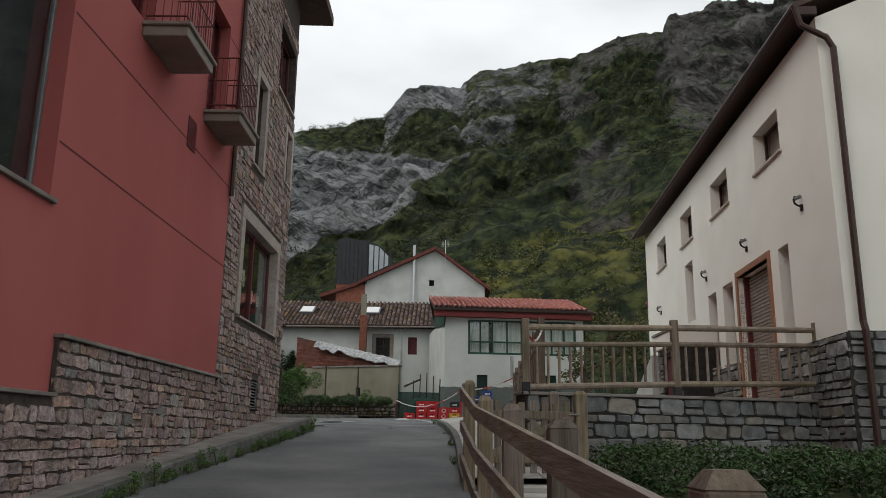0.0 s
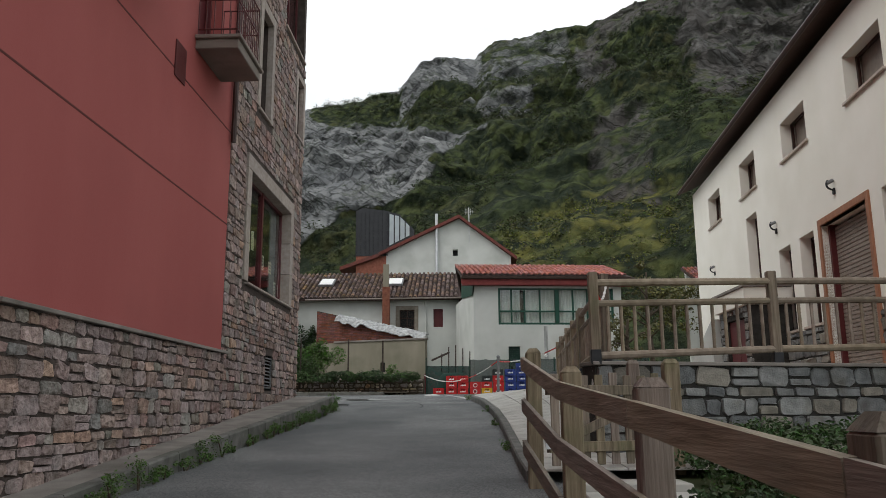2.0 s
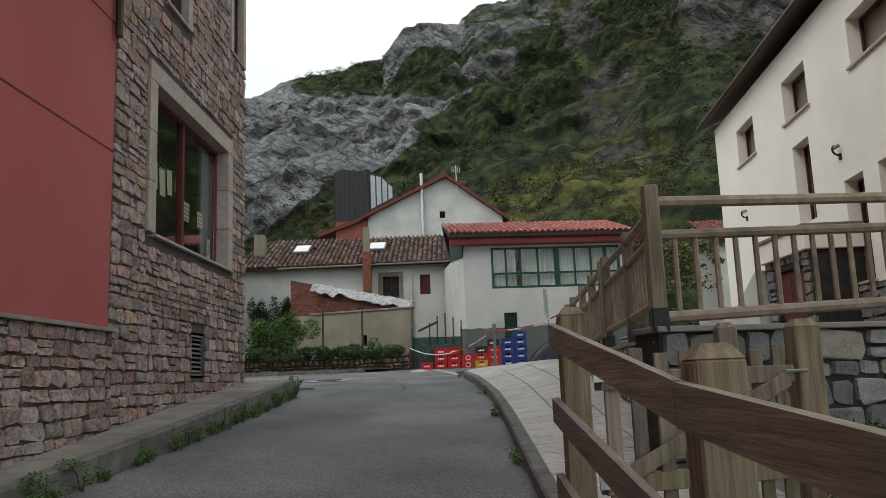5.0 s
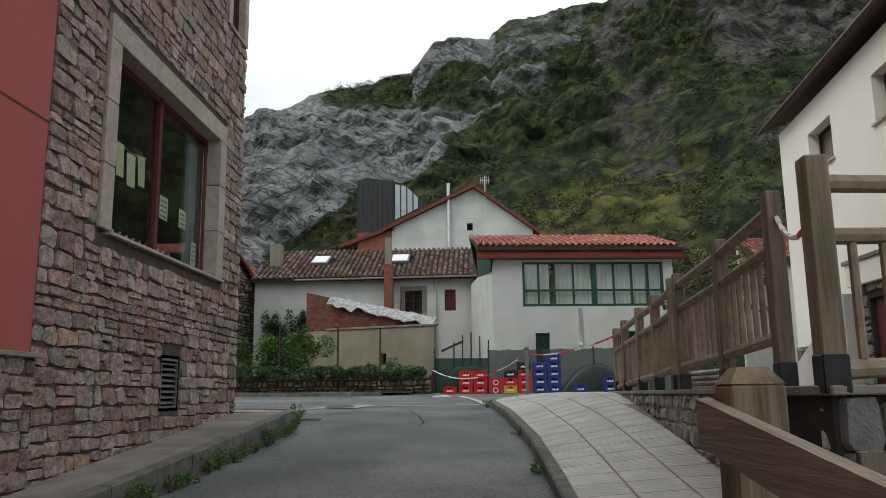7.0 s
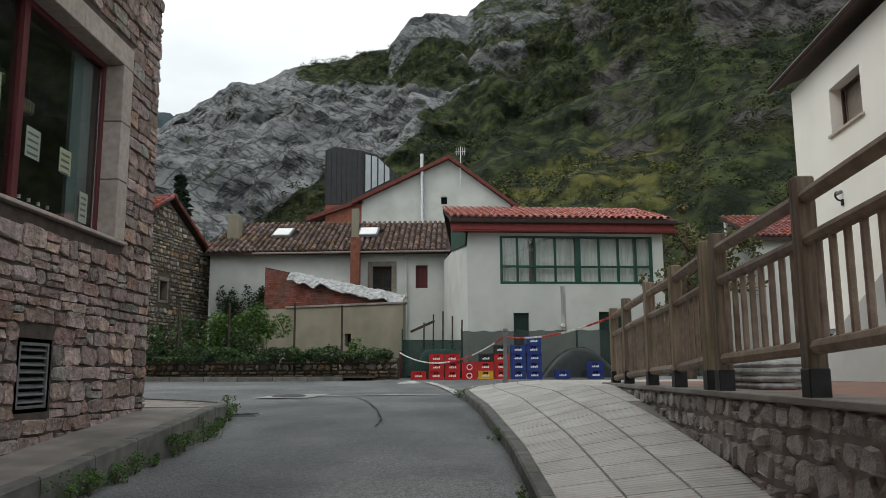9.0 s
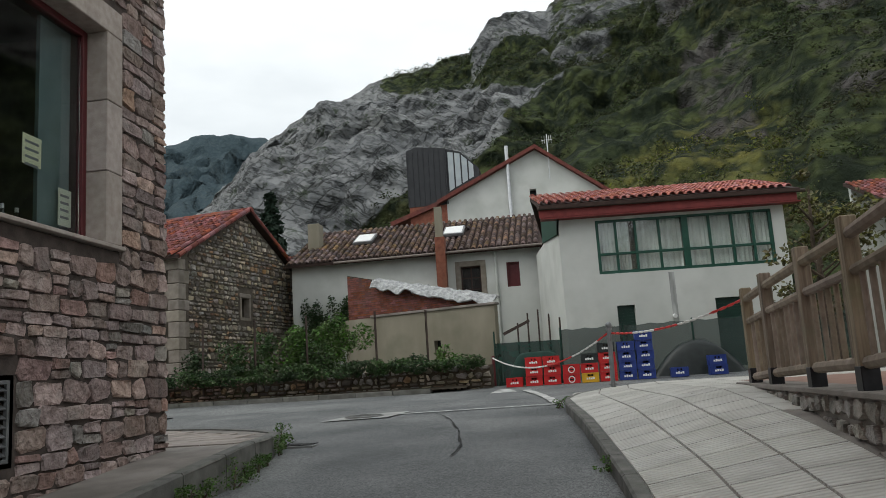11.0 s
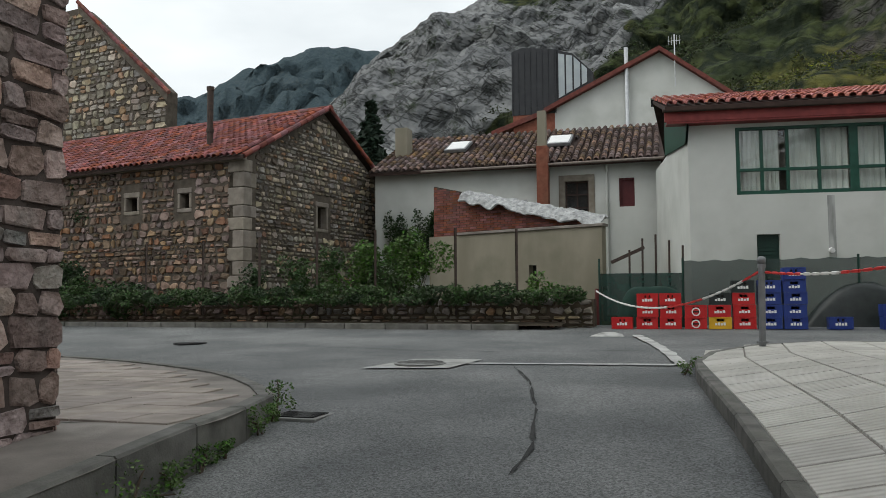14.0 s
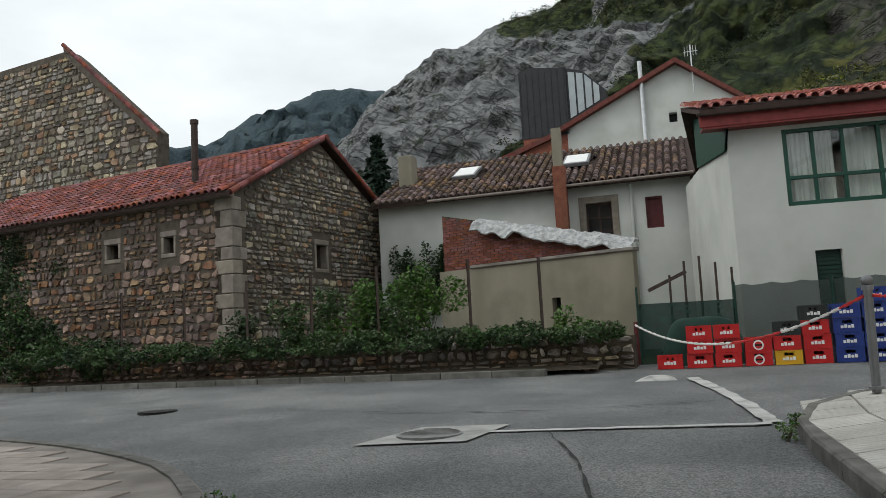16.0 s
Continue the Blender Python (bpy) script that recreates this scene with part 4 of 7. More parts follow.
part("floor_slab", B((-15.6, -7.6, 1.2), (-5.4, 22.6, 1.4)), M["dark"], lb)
part("inner_wall", B((-9.0, -7.6, 1.4), (-8.8, 22.6, 4.7)), M["dark"], lb, "inner wall painted near-black for the shop's shade")
# shop window
sg = 0.27
for nm, a, b in (("lintel", (17.75, -0.2, 4.25), (21.8, 0.05, 4.54)), ("jamb", (17.75, -0.2, 2.05), (18.02, 0.05, 4.25)), ("jamb", (21.52, -0.2, 2.05), (21.8, 0.05, 4.25))):
    if nm == "lintel":
        for i in range(3):
            w = 4.05 / 3
            part(nm, B((17.75 + i * w + 0.004, a[1], a[2]), (17.75 + (i + 1) * w - 0.004, b[1], b[2]), mL, 0.008), M["granite"], sw)
    else:
        for i in range(3):
            w = 2.2 / 3
            part(nm, B((a[0], a[1], 2.05 + i * w + 0.004), (b[0], b[1], 2.05 + (i + 1) * w - 0.004), mL, 0.008), M["granite"], sw)
part("sill", B((17.98, -0.25, 2.01), (21.84, 0.07, 2.05), mL, 0.006), M["granite"], sw)
win = part("window", bmesh.new(), M["redpaint"], lb, "large shop window with dark red frame")
for nm, a, b in (("mullion", (19.62, -0.26, 2.05), (19.72, -0.15, 4.25)), ("frame_bar", (18.02, -0.25, 2.05), (18.1, -0.17, 4.25)), ("frame_bar", (21.45, -0.25, 2.05), (21.519, -0.17, 4.249)), ("frame_bar", (18.1, -0.25, 2.05), (21.45, -0.17, 2.12)), ("frame_bar", (18.1, -0.25, 4.18), (21.45, -0.17, 4.25))):
    part(nm, B(a, b, mL, 0.006), M["redpaint"], win)
for a, b in ((18.1, 19.62), (19.72, 21.45)):
    o = part("pane", B((a, -0.215, 2.12), (b, -0.205, 4.18), mL), M["glass"], win)
    o.visible_shadow = False


# narrow upper window, corner windows, vent
def opening(m, parent, u0, u1, v0, v1, fill, frame_mat, surround=None, depth=0.22, sill=None, sw_=0.14, bars=(), label="", glassy=True, back=True, cut=0.0):
    """A window in an opening of a wall: frame, pane, near-black sheet painted as the unlit room behind it, stone
    surround and sill.
    """
    w_ = part("window", bmesh.new(), frame_mat, parent, label)
    f = 0.055
    for a, b in (((u0, v0), (u0 + f, v1)), ((u1 - f, v0), (u1, v1)), ((u0 + f, v0), (u1 - f, v0 + f)), ((u0 + f, v1 - f), (u1 - f, v1))):
        part("frame_bar", B((a[0], -depth - 0.06, a[1]), (b[0], -depth, b[1]), m, 0.005), frame_mat, w_)
    for kind_, at in bars:
        if kind_ == "v":
            part("mullion", B((at - 0.025, -depth - 0.055, v0 + f), (at + 0.025, -depth - 0.002, v1 - f), m), frame_mat, w_)
        else:
            part("transom", B((u0 + f, -depth - 0.055, at - 0.02), (u1 - f, -depth - 0.004, at + 0.02), m), frame_mat, w_)
    if glassy:
        o = part("pane", B((u0 + f, -depth - 0.035, v0 + f), (u1 - f, -depth - 0.028, v1 - f), m), M["glass"], w_)
        o.visible_shadow = False
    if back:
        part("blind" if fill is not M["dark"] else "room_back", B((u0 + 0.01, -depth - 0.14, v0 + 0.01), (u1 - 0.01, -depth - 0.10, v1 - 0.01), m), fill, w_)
    if surround:
        s = sw_
        part("jamb", B((u0 - s, -0.1, v0), (u0 + 0.005, 0.035, v1 + s), m, 0.006), surround, w_)
        part("jamb", B((u1 - 0.005, -0.1, v0), (u1 + s, 0.035, v1 + s), m, 0.006), surround, w_)
        part("lintel", B((u0 + 0.005, -0.1, v1 - 0.005), (u1 - 0.005, 0.035, v1 + s), m, 0.006), surround, w_)
    if sill:
        part("sill", B((u0 - 0.08, -depth, v0 - 0.055), (u1 + 0.08, 0.06, v0), m, 0.006), sill, w_)
    return w_


opening(mL, lb, 18.45, 19.3, 5.72, 7.95, M["redpaint"], M["redpaint"], M["granite"], 0.2, M["granite"], 0.2, [("h", 6.75)], "tall narrow window with granite surround", True)
opening(mL, lb, 21.9, 22.6, 6.38, 7.9, M["redpaint"], M["redpaint"], M["granite"], 0.2, M["granite"], 0.17, [], "dark red shuttered corner window", False)
opening(mL, lb, 20.5, 22.55, 8.6, 10.5, M["redpaint"], M["redpaint"], None, 0.2, M["granite"], 0.17, [("v", 21.6)], "wide dark red upper window", True)
v_ = part("vent", bmesh.new(), M["greymetal"], lb, "louvred metal vent grille")
part("frame_bar", holed(mL, 19.66, 20.3, 0.06, 0.78, [(19.73, 20.23, 0.13, 0.71)], 0.03), M["greymetal"], v_)
for i in range(8):
    q = mL @ Matrix.Translation((19.98, -0.03, 0.17 + i * 0.072)) @ Euler((radians(-35), 0, 0)).to_matrix().to_4x4()
    part("slat", B((-0.25, -0.03, -0.005), (0.25, 0.03, 0.005), q), M["greymetal"], v_)
part("room_back", B((19.7, -0.3, 0.1), (20.26, -0.2, 0.74), mL), M["dark"], v_)
opening(mL, lb, 5.2, 9.55, 2.15, 5.3, M["dark"], M["greymetal"], None, 0.22, M["concrete"], 0.1, [("v", 7.3)], "large dark window with grey metal frame in the pink wall")
opening(mL, lb, 10.75, 11.95, 5.55, 7.9, M["redpaint"], M["redpaint"], None, 0.2, None, 0.1, [("v", 11.35)], "dark red balcony door", False)
opening(mL, lb, 14.75, 15.9, 5.45, 7.8, M["redpaint"], M["redpaint"], None, 0.2, None, 0.1, [("v", 15.3)], "dark red balcony door", False)
part("wall_vent", B((13.86, 0.0, 4.42), (14.28, 0.02, 4.98), mL, 0.004), M["redmetal"], lb, "dark red vent cover")
part("downpipe", T([mL @ Vector((16.62, 0.07, 4.35)), mL @ Vector((16.62, 0.07, 12.4))], 0.05), M["brownpaint"], lb)


def balcony(u0, u1, z, wid):
    b_ = part("balcony", B((u0, 0, z - 0.22), (u1, wid, z - 0.06), mL, 0.012), M["balc"], lb, "small concrete balcony with red iron railing")
    part("top_slab", B((u0 - 0.05, 0, z - 0.06), (u1 + 0.05, wid + 0.05, z), mL, 0.01), M["balc"], b_)
    for a, c in (((u0 + 0.04, 0.02), (u0 + 0.04, wid - 0.04)), ((u0 + 0.04, wid - 0.04), (u1 - 0.04, wid - 0.04)), ((u1 - 0.04, wid - 0.04), (u1 - 0.04, 0.02))):
        for zz in (0.12, 0.62, 1.08):
            part("rail", T([mL @ Vector((*a, z + zz)), mL @ Vector((*c, z + zz))], 0.014, 6), M["redmetal"], b_)
        n_ = max(3, int(math.dist(a, c) / 0.11))
        for i in range(n_ + 1):
            x = a[0] + (c[0] - a[0]) * i / n_
            y = a[1] + (c[1] - a[1]) * i / n_
            part("baluster", T([mL @ Vector((x, y, z)), mL @ Vector((x, y, z + 1.08))], 0.008, 5), M["redmetal"], b_)


balcony(11.55, 12.85, 5.5, 0.68)
balcony(14.65, 15.95, 5.42, 0.68)

# ---------------- cream house on the terrace ----------------
mW = frame_of(7.17, 30.4, -0.0624, -0.998)


def wy(y):
    """Distance along the cream wall for a y of the plan."""
    return (30.4 - y) / 0.998


wh = thing("house", (9, 22, 0.2), "cream rendered house with brown eaves and stone base", "house")
WH = [(wy(b), wy(a), c, d) for a, b, c, d in ((15.95, 17.5, 5.25, 6.15), (19.6, 21.15, 5.25, 6.15), (23.25, 24.65, 5.28, 6.25), (26.85, 28.3, 5.27, 6.25), (23.45, 24.4, 2.9, 4.65), (21.2, 22.0, 1.35, 3.3), (19.75, 20.6, 1.35, 3.3), (17.15, 19.3, 0.27, 3.28), (15.98, 16.55, 1.35, 3.32))]
ww = part("wall", holed(mW, 0, wy(13.75), -1.6, 6.95, WH, 0.4), M["white"], wh, "cream rendered wall")
mWn = frame_of(6.13, 13.75, 0.998, -0.0624)
gh = lambda u: 6.95 + min(u, 11 - u) * 0.42
part("wall", holed(mWn, 0.01, 11, -1.6, 9.3, [], 0.4, gh), M["white"], wh)
bm = bmesh.new()
box(bm, (0, -0.001, -1.6), (11, 0.03, 1.3), mWn)
sbn = part("stone_base", bm, M["mortar_d"], wh, "grey stone cladding")
bm = bmesh.new()
for a, b in ((0, wy(19.45)), (wy(17.0), wy(13.72))):
    box(bm, (a, -0.001, 0.2), (b, 0.03, 1.28), mW)
box(bm, (wy(15.3), -0.001, -1.6), (wy(13.72), 0.03, 0.2), mW)
sbw = part("stone_base", bm, M["mortar_d"], wh, "grey stone cladding")
for i, h in enumerate(WH):
    if i < 4:
        opening(mW, wh, *h, M["shutter"], M["brownpaint"], None, 0.24, M["sill"], label="small recessed window with half-drawn blind", glassy=False)
    elif i == 7:
        d_ = part("door", bmesh.new(), M["frame_w"], wh, "roller shutter door in a varnished wood frame")
        u0, u1, v0, v1 = h
        for a, b in (((u0 - 0.14, v0), (u0, v1 + 0.14)), ((u1, v0), (u1 + 0.14, v1 + 0.14)), ((u0, v1), (u1, v1 + 0.14))):
            part("frame_bar", B((a[0], -0.12, a[1]), (b[0], 0.035, b[1]), mW, 0.008), M["frame_w"], d_)
        for a, b in (((u0, v0), (u0 + 0.09, v1)), ((u1 - 0.09, v0), (u1, v1))):
            part("guide", B((a[0], -0.28, a[1]), (b[0], -0.12, b[1]), mW, 0.005), M["redmetal"], d_)
        for j in range(37):
            part("slat", B((u0 + 0.09, -0.25, v0 + j * 0.08), (u1 - 0.09, -0.22, v0 + j * 0.08 + 0.072), mW, 0.008), M["shutter"], d_)
    else:
        opening(mW, wh, *h, M["redmetal"], M["brownpaint"], None, 0.24, M["sill"] if i != 4 else None, label="tall narrow recessed window", glassy=False)
bm = slab_quad([mW @ Vector((-0.35, 0.34, 7.2)), mW @ Vector((wy(13.75) + 0.12, 0.34, 7.2)), mW @ Vector((wy(13.75) + 0.12, -5.5, 9.66)), mW @ Vector((-0.35, -5.5, 9.66))], 0.1)
rf = part("roof", bm, M["soffit"], wh, "red tiled roof with brown boarded eaves")
part("roof", slab_quad([mW @ Vector((-0.45, -5.5, 9.66)), mW @ Vector((wy(13.75) + 0.45, -5.5, 9.66)), mW @ Vector((wy(13.75) + 0.45, -11.5, 7.1)), mW @ Vector((-0.45, -11.5, 7.1))], 0.16), M["soffit"], wh)
part("gutter", T([mW @ Vector((-0.38, 0.38, 7.13)), mW @ Vector((wy(13.75) + 0.16, 0.38, 7.13))], 0.06, 8), M["brownpaint"], wh, "dark brown gutter")
part("verge_board", B((wy(13.75) + 0.06, 0.01, 6.95), (wy(13.75) + 0.13, 0.36, 7.1), mW), M["brownpaint"], wh)
part("wall", B((0, -11, -1.4), (0.4, -0.4, 6.9), mW), M["white"], wh)
part("wall", B((0, -11.3, -1.4), (wy(13.75), -11, 6.9), mW), M["white"], wh)
ue = wy(13.75)
part("downpipe", T([mW @ Vector((ue + 0.1, 0.38, 7.1)), mW @ Vector((ue + 0.1, 0.3, 6.75)), mW @ Vector((ue + 0.1, -0.12, 6.5)), mW @ Vector((ue + 0.1, -0.22, 6.3)), mW @ Vector((ue + 0.1, -0.22, 1.45)), mW @ Vector((ue + 0.16, -0.22, 1.3)), mW @ Vector((ue + 0.16, -0.22, -1.3))], 0.055, 8), M["brownpaint"], wh, "dark brown downpipe")
for y in (15.1, 18.45, 22.0, 28.05):
    u = wy(y)
    lm = thing("wall_lamp", mW @ Vector((u, 0, 3.8)), "curved dark metal wall lamp on the cream wall", "wall lamp", "wall lamps of the cream house")
    part("backplate", B((u - 0.04, 0, 3.72), (u + 0.04, 0.04, 3.85), mW, 0.01), M["lampmetal"], lm)
    pts = [mW @ Vector((u, 0.04 + 0.11 * math.sin(a), 3.82 + 0.12 * (1 - math.cos(a)) * 0.9)) for a in [i * 0.3 for i in range(9)]]
    part("arm", T(pts, 0.02, 8), M["lampmetal"], lm)
    part("head", T([mW @ Vector((u, 0.02, 4.01)), mW @ Vector((u, 0.14, 3.95))], 0.036, 10), M["greymetal"], lm)

# ---------------- terrace ----------------
terr = thing("terrace_wall", (1.3, 15, -1), "grey rubble stone retaining wall with thin coping", "retaining wall", kind="structure")
mF = frame_of(0.84, 13.66, 5.45, 1.5)
mS = frame_of(1.62, 25.6, -0.029, -0.9995)
mS2 = frame_of(1.33, 15.6, -0.49, -1.94)
tw1 = part("wall", holed(mF, 0, 5.62, -1.7, 0.2, [], 0.4), M["mortar_d"], terr)
tw2 = part("wall", holed(mS, 0, 10.0, -1.7, 0.2, [], 0.4), M["concrete"], terr)
tw3 = part("wall", holed(mS2, 0, 1.97, -1.7, 0.2, [], 0.06), M["concrete"], terr)
part("coping", B((-0.04, -0.4, 0.2), (5.62, 0.06, 0.25), mF, 0.008), M["concrete"], terr)
part("coping", B((0, -0.4, 0.2), (10.0, 0.05, 0.25), mS, 0.008), M["concrete"], terr)
part("coping", B((0.02, -0.24, 0.2), (1.86, 0.05, 0.246), mS2, 0.008), M["concrete"], terr)
bm = prism(bmesh.new(), [(1.2, 14.15), (6.25, 15.45), (7.1, 30.0), (2.0, 30.0), (1.95, 25.6), (1.68, 15.6)], -0.6, 0.235)
single("terrace_floor", bm, M["terr"], "reddish paved terrace floor", "terrace", "structure")


def fence_run(name, pts, tops, base, group, label):
    """Terrace fence: square posts, three round rails and round balusters between."""
    f_ = thing(name, (*pts[0], base), label, "fence", group)
    for (x, y), t_ in zip(pts, tops):
        p_ = part("post", B((x - 0.062, y - 0.062, base), (x + 0.062, y + 0.062, t_), None, 0.01), M["wood"], f_)
        part("post_shoe", B((x - 0.067, y - 0.067, base - 0.01), (x + 0.067, y + 0.067, base + 0.18), None, 0.006), M["lampmetal"], p_, "black metal post shoe")
    for (a, ta), (b, tb) in zip(zip(pts, tops), zip(pts[1:], tops[1:])):
        if math.dist(a, b) < 0.7:
            continue
        A, Bv = Vector((*a, 0)), Vector((*b, 0))
        for dz, rr in ((0.14, 0.05), (0.42, 0.045), (1.1, 0.05)):
            part("rail", T([A + Vector((0, 0, ta - dz)), Bv + Vector((0, 0, tb - dz))], rr, 8), M["wood_g"], f_)
        n_ = int(math.dist(a, b) / 0.195)
        for i in range(1, n_):
            c = A.lerp(Bv, i / n_)
            t_ = ta + (tb - ta) * i / n_
            part("baluster", T([c + Vector((0, 0, t_ - 1.1)), c + Vector((0, 0, t_ - 0.42))], 0.024, 6), M["wood_g"], f_)
    return f_


fence_run("terrace_fence", [(0.86, 13.68), (3.52, 14.53), (6.25, 15.1)], [1.42, 1.55, 1.62], 0.22, "terrace fences", "weathered round-rail wooden fence along the terrace front")
fence_run("terrace_fence", [(1.35, 15.62), (1.42, 17.25), (1.48, 19.15), (1.5, 19.55), (1.53, 20.75), (1.57, 22.1), (1.62, 23.7), (1.66, 24.85)], [1.72, 1.66, 1.62, 1.62, 1.55, 1.52, 1.47, 1.42], 0.25, "terrace fences", "weathered round-rail wooden fence along the terrace side")

# ---------------- plank fence beside the lane ----------------
pf = thing("plank_fence", (-0.1, 7, -1.3), "weathered plank fence with square chamfered posts", "fence")
FZ = lambda y: 0.16 + 0.077 * (y - 12.06)


def chamfered_post(x, y, z0, z1, w, parent, mat):
    bm_ = bmesh.new()
    box(bm_, (x - w, y - w, z0), (x + w, y + w, z1 - w * 0.6), None, w * 0.12)
    k = w * 0.98
    lo = [bm_.verts.new((x + a * k, y + b * k, z1 - w * 0.6)) for a, b in ((-1, -1), (1, -1), (1, 1), (-1, 1))]
    hi = [bm_.verts.new((x + a * k * 0.55, y + b * k * 0.55, z1)) for a, b in ((-1, -1), (1, -1), (1, 1), (-1, 1))]
    bm_.faces.new(hi)
    for i in range(4):
        j = (i + 1) % 4
        bm_.faces.new((lo[i], lo[j], hi[j], hi[i]))
    return part("post", bm_, mat, parent)


fx = lambda y: -0.2 - 0.0452 * (y - 12.06)
PY = [12.0, 9.7, 7.37, 5.25, 3.0, 0.75, -1.5]
for y in PY:
    chamfered_post(fx(y) + 0.105, y, rz(y) - 0.1, FZ(y) + (0.14 if y == 12.0 else 0.0), 0.08, pf, M["wood"])
for dz in (0.11, 0.56, 1.0):
    for a, b in zip(PY, PY[1:]):
        bm = bmesh.new()
        a_, b_ = a + 0.0, b + 0.012
        if a == 12.0:
            a_ += 0.1
        vs_ = []
        for y in (a_, b_):
            for x, z in ((-0.02, -0.14), (0.02, -0.14), (0.02, 0), (-0.02, 0)):
                vs_.append(bm.verts.new((fx(y) + x, y, FZ(y) + 0.15 * max(0.0, (y - 9.7) / 2.3) - dz + z + R.uniform(-0.004, 0.004))))
        for i in range(4):
            j = (i + 1) % 4
            bm.faces.new((vs_[i], vs_[j], vs_[4 + j], vs_[4 + i]))
        bm.faces.new(vs_[:4])
        bm.faces.new(vs_[4:])
        part("plank", bm, M["plank"], pf)

# ---------------- white house with green windows ----------------
A3 = radians(-6)
C3 = Vector((-0.48, 38.2))
U3 = Vector((math.cos(A3), -math.sin(A3)))
m3 = frame_of(C3.x, C3.y, U3.x, U3.y) @ Matrix.Diagonal((1.045, 1, 1, 1))
gh3 = thing("house", (3, 40, 0.3), "whitewashed house with green glazed gallery and red tiles", "house")
H3 = [(1.05, 6.05, 3.32, 4.95), (1.45, 1.95, 0.4, 2.36), (4.2, 5.1, 0.4, 2.4)]
w3 = part("wall", holed(m3, 0, 6.4, -0.2, 5.2, H3, 0.4), M["white2"], gh3, "whitewashed wall with a grey damp streak")
m3l = frame_of(-1.35, 44.6, 0.87, -6.4)
part("wall", holed(m3l, 0, 6.46, -0.2, 5.0, [], 0.3), M["white2"], gh3)
part("wall", B((6.1, -7.5, -0.2), (6.4, -0.4, 5.1), m3), M["white2"], gh3)
part("wall", B((0.5, -7.5, -0.2), (6.1, -7.2, 5), m3), M["white2"], gh3)
part("stain", B((2.98, 0.0, 1.75), (3.14, 0.003, 3.25), m3), surf("damp_streak", (0.20, 0.205, 0.20), (0.44, 0.45, 0.435), 3, 0.95, 0, stretch=(2, 2, 0.4)), w3)
# gallery window
gw = part("window", bmesh.new(), M["greenpaint"], gh3, "long green-framed gallery window with white curtains")
u0, u1, v0, v1 = H3[0]
for a, b in (((u0, v0), (u0 + 0.09, v1)), ((u1 - 0.09, v0), (u1, v1)), ((u0, v0), (u1, v0 + 0.09)), ((u0, v1 - 0.07), (u1, v1)), ((3.5, v0), (3.68, v1)), ((u0, 3.88), (u1, 3.95))):
    part("frame_bar", B((a[0], -0.12, a[1]), (b[0], -0.02, b[1]), m3, 0.006), M["greenpaint"], gw)
for u in (1.62, 2.18, 2.85, 4.28, 4.92, 5.5):
    part("mullion", B((u - 0.035, -0.11, v0 + 0.09), (u + 0.035, -0.025, v1 - 0.07), m3, 0.006), M["greenpaint"], gw)
o = part("pane", B((u0 + 0.05, -0.075, v0 + 0.05), (u1 - 0.05, -0.068, v1 - 0.05), m3), M["glass"], gw)
o.visible_shadow = False
bm = bmesh.new()
for a, b in ((1.1, 1.62), (1.62, 2.02), (2.2, 2.84), (2.86, 3.5), (3.7, 4.28), (4.3, 4.9), (4.95, 5.45), (5.5, 6.0)):
    n_ = 14
    pr = None
    for i in range(n_ + 1):
        u = a + (b - a) * i / n_
        d = -0.22 + 0.02 * math.sin(i * 1.9)
        cur = (bm.verts.new(m3 @ Vector((u, d, v0 + 0.05))), bm.verts.new(m3 @ Vector((u, d, v1 - 0.05))))
        if pr:
            bm.faces.new((pr[0], cur[0], cur[1], pr[1]))
        pr = cur
part("curtain", bm, M["curtain"], gw, "thin white curtains")
part("room_back", B((u0, -1.4, v0), (u1, -1.35, v1), m3), M["plaster"], gw)
for u0, u1, v0, v1 in H3[1:]:
    d_ = part("door", B((u0, -0.2, v0), (u1, -0.14, v1), m3), M["greendark"], gh3, "dark green slatted door")
    n_ = int((v1 - v0) / 0.09)
    for j in range(n_):
        part("slat", B((u0 + 0.05, -0.14, v0 + 0.03 + j * 0.09), (u1 - 0.05, -0.115, v0 + 0.1 + j * 0.09), m3), M["greendark"], d_)
# roof
e0, e1 = m3 @ Vector((-0.55, 0.5, 5.42)), m3 @ Vector((6.75, 0.5, 5.42))
t0, t1 = m3 @ Vector((-0.5, -3.2, 6.5)), m3 @ Vector((6.75, -3.2, 6.5))
part("roof", slab_quad([e0, e1, t1, t0], 0.1), M["underroof"], gh3, "low-pitched red clay tile roof")
part("roof", slab_quad([t0, t1, m3 @ Vector((6.85, -7.5, 5.2)), m3 @ Vector((0.3, -7.5, 5.2))], 0.1), M["underroof"], gh3)
part("fascia", B((-0.55, 0.3, 5.08), (6.7, 0.36, 5.36), m3, 0.006), M["fascia_r"], gh3, "red painted fascia board")
part("soffit", B((-0.5, -0.02, 5.04), (6.8, 0.34, 5.08), m3), M["fascia_r"], gh3)
part("gutter", T([m3 @ Vector((-0.6, 0.45, 5.34)), m3 @ Vector((6.9, 0.45, 5.34))], 0.05), M["iron"], gh3)
bm = bmesh.new()
q = [m3l @ Vector(p) for p in ((6.75, 0.06, 5.0), (6.4, 0.06, 4.62), (2.7, 0.06, 5.0), (2.7, 0.06, 6.3), (6.75, 0.06, 5.33))]
bm.faces.new([bm.verts.new(p) for p in q])
q2 = [p - m3l.to_3x3() @ Vector((0, 0.05, 0)) for p in q]
bm.faces.new([bm.verts.new(p) for p in q2])
part("gable_board", bm, M["greenpaint"], gh3, "green painted gable boards")
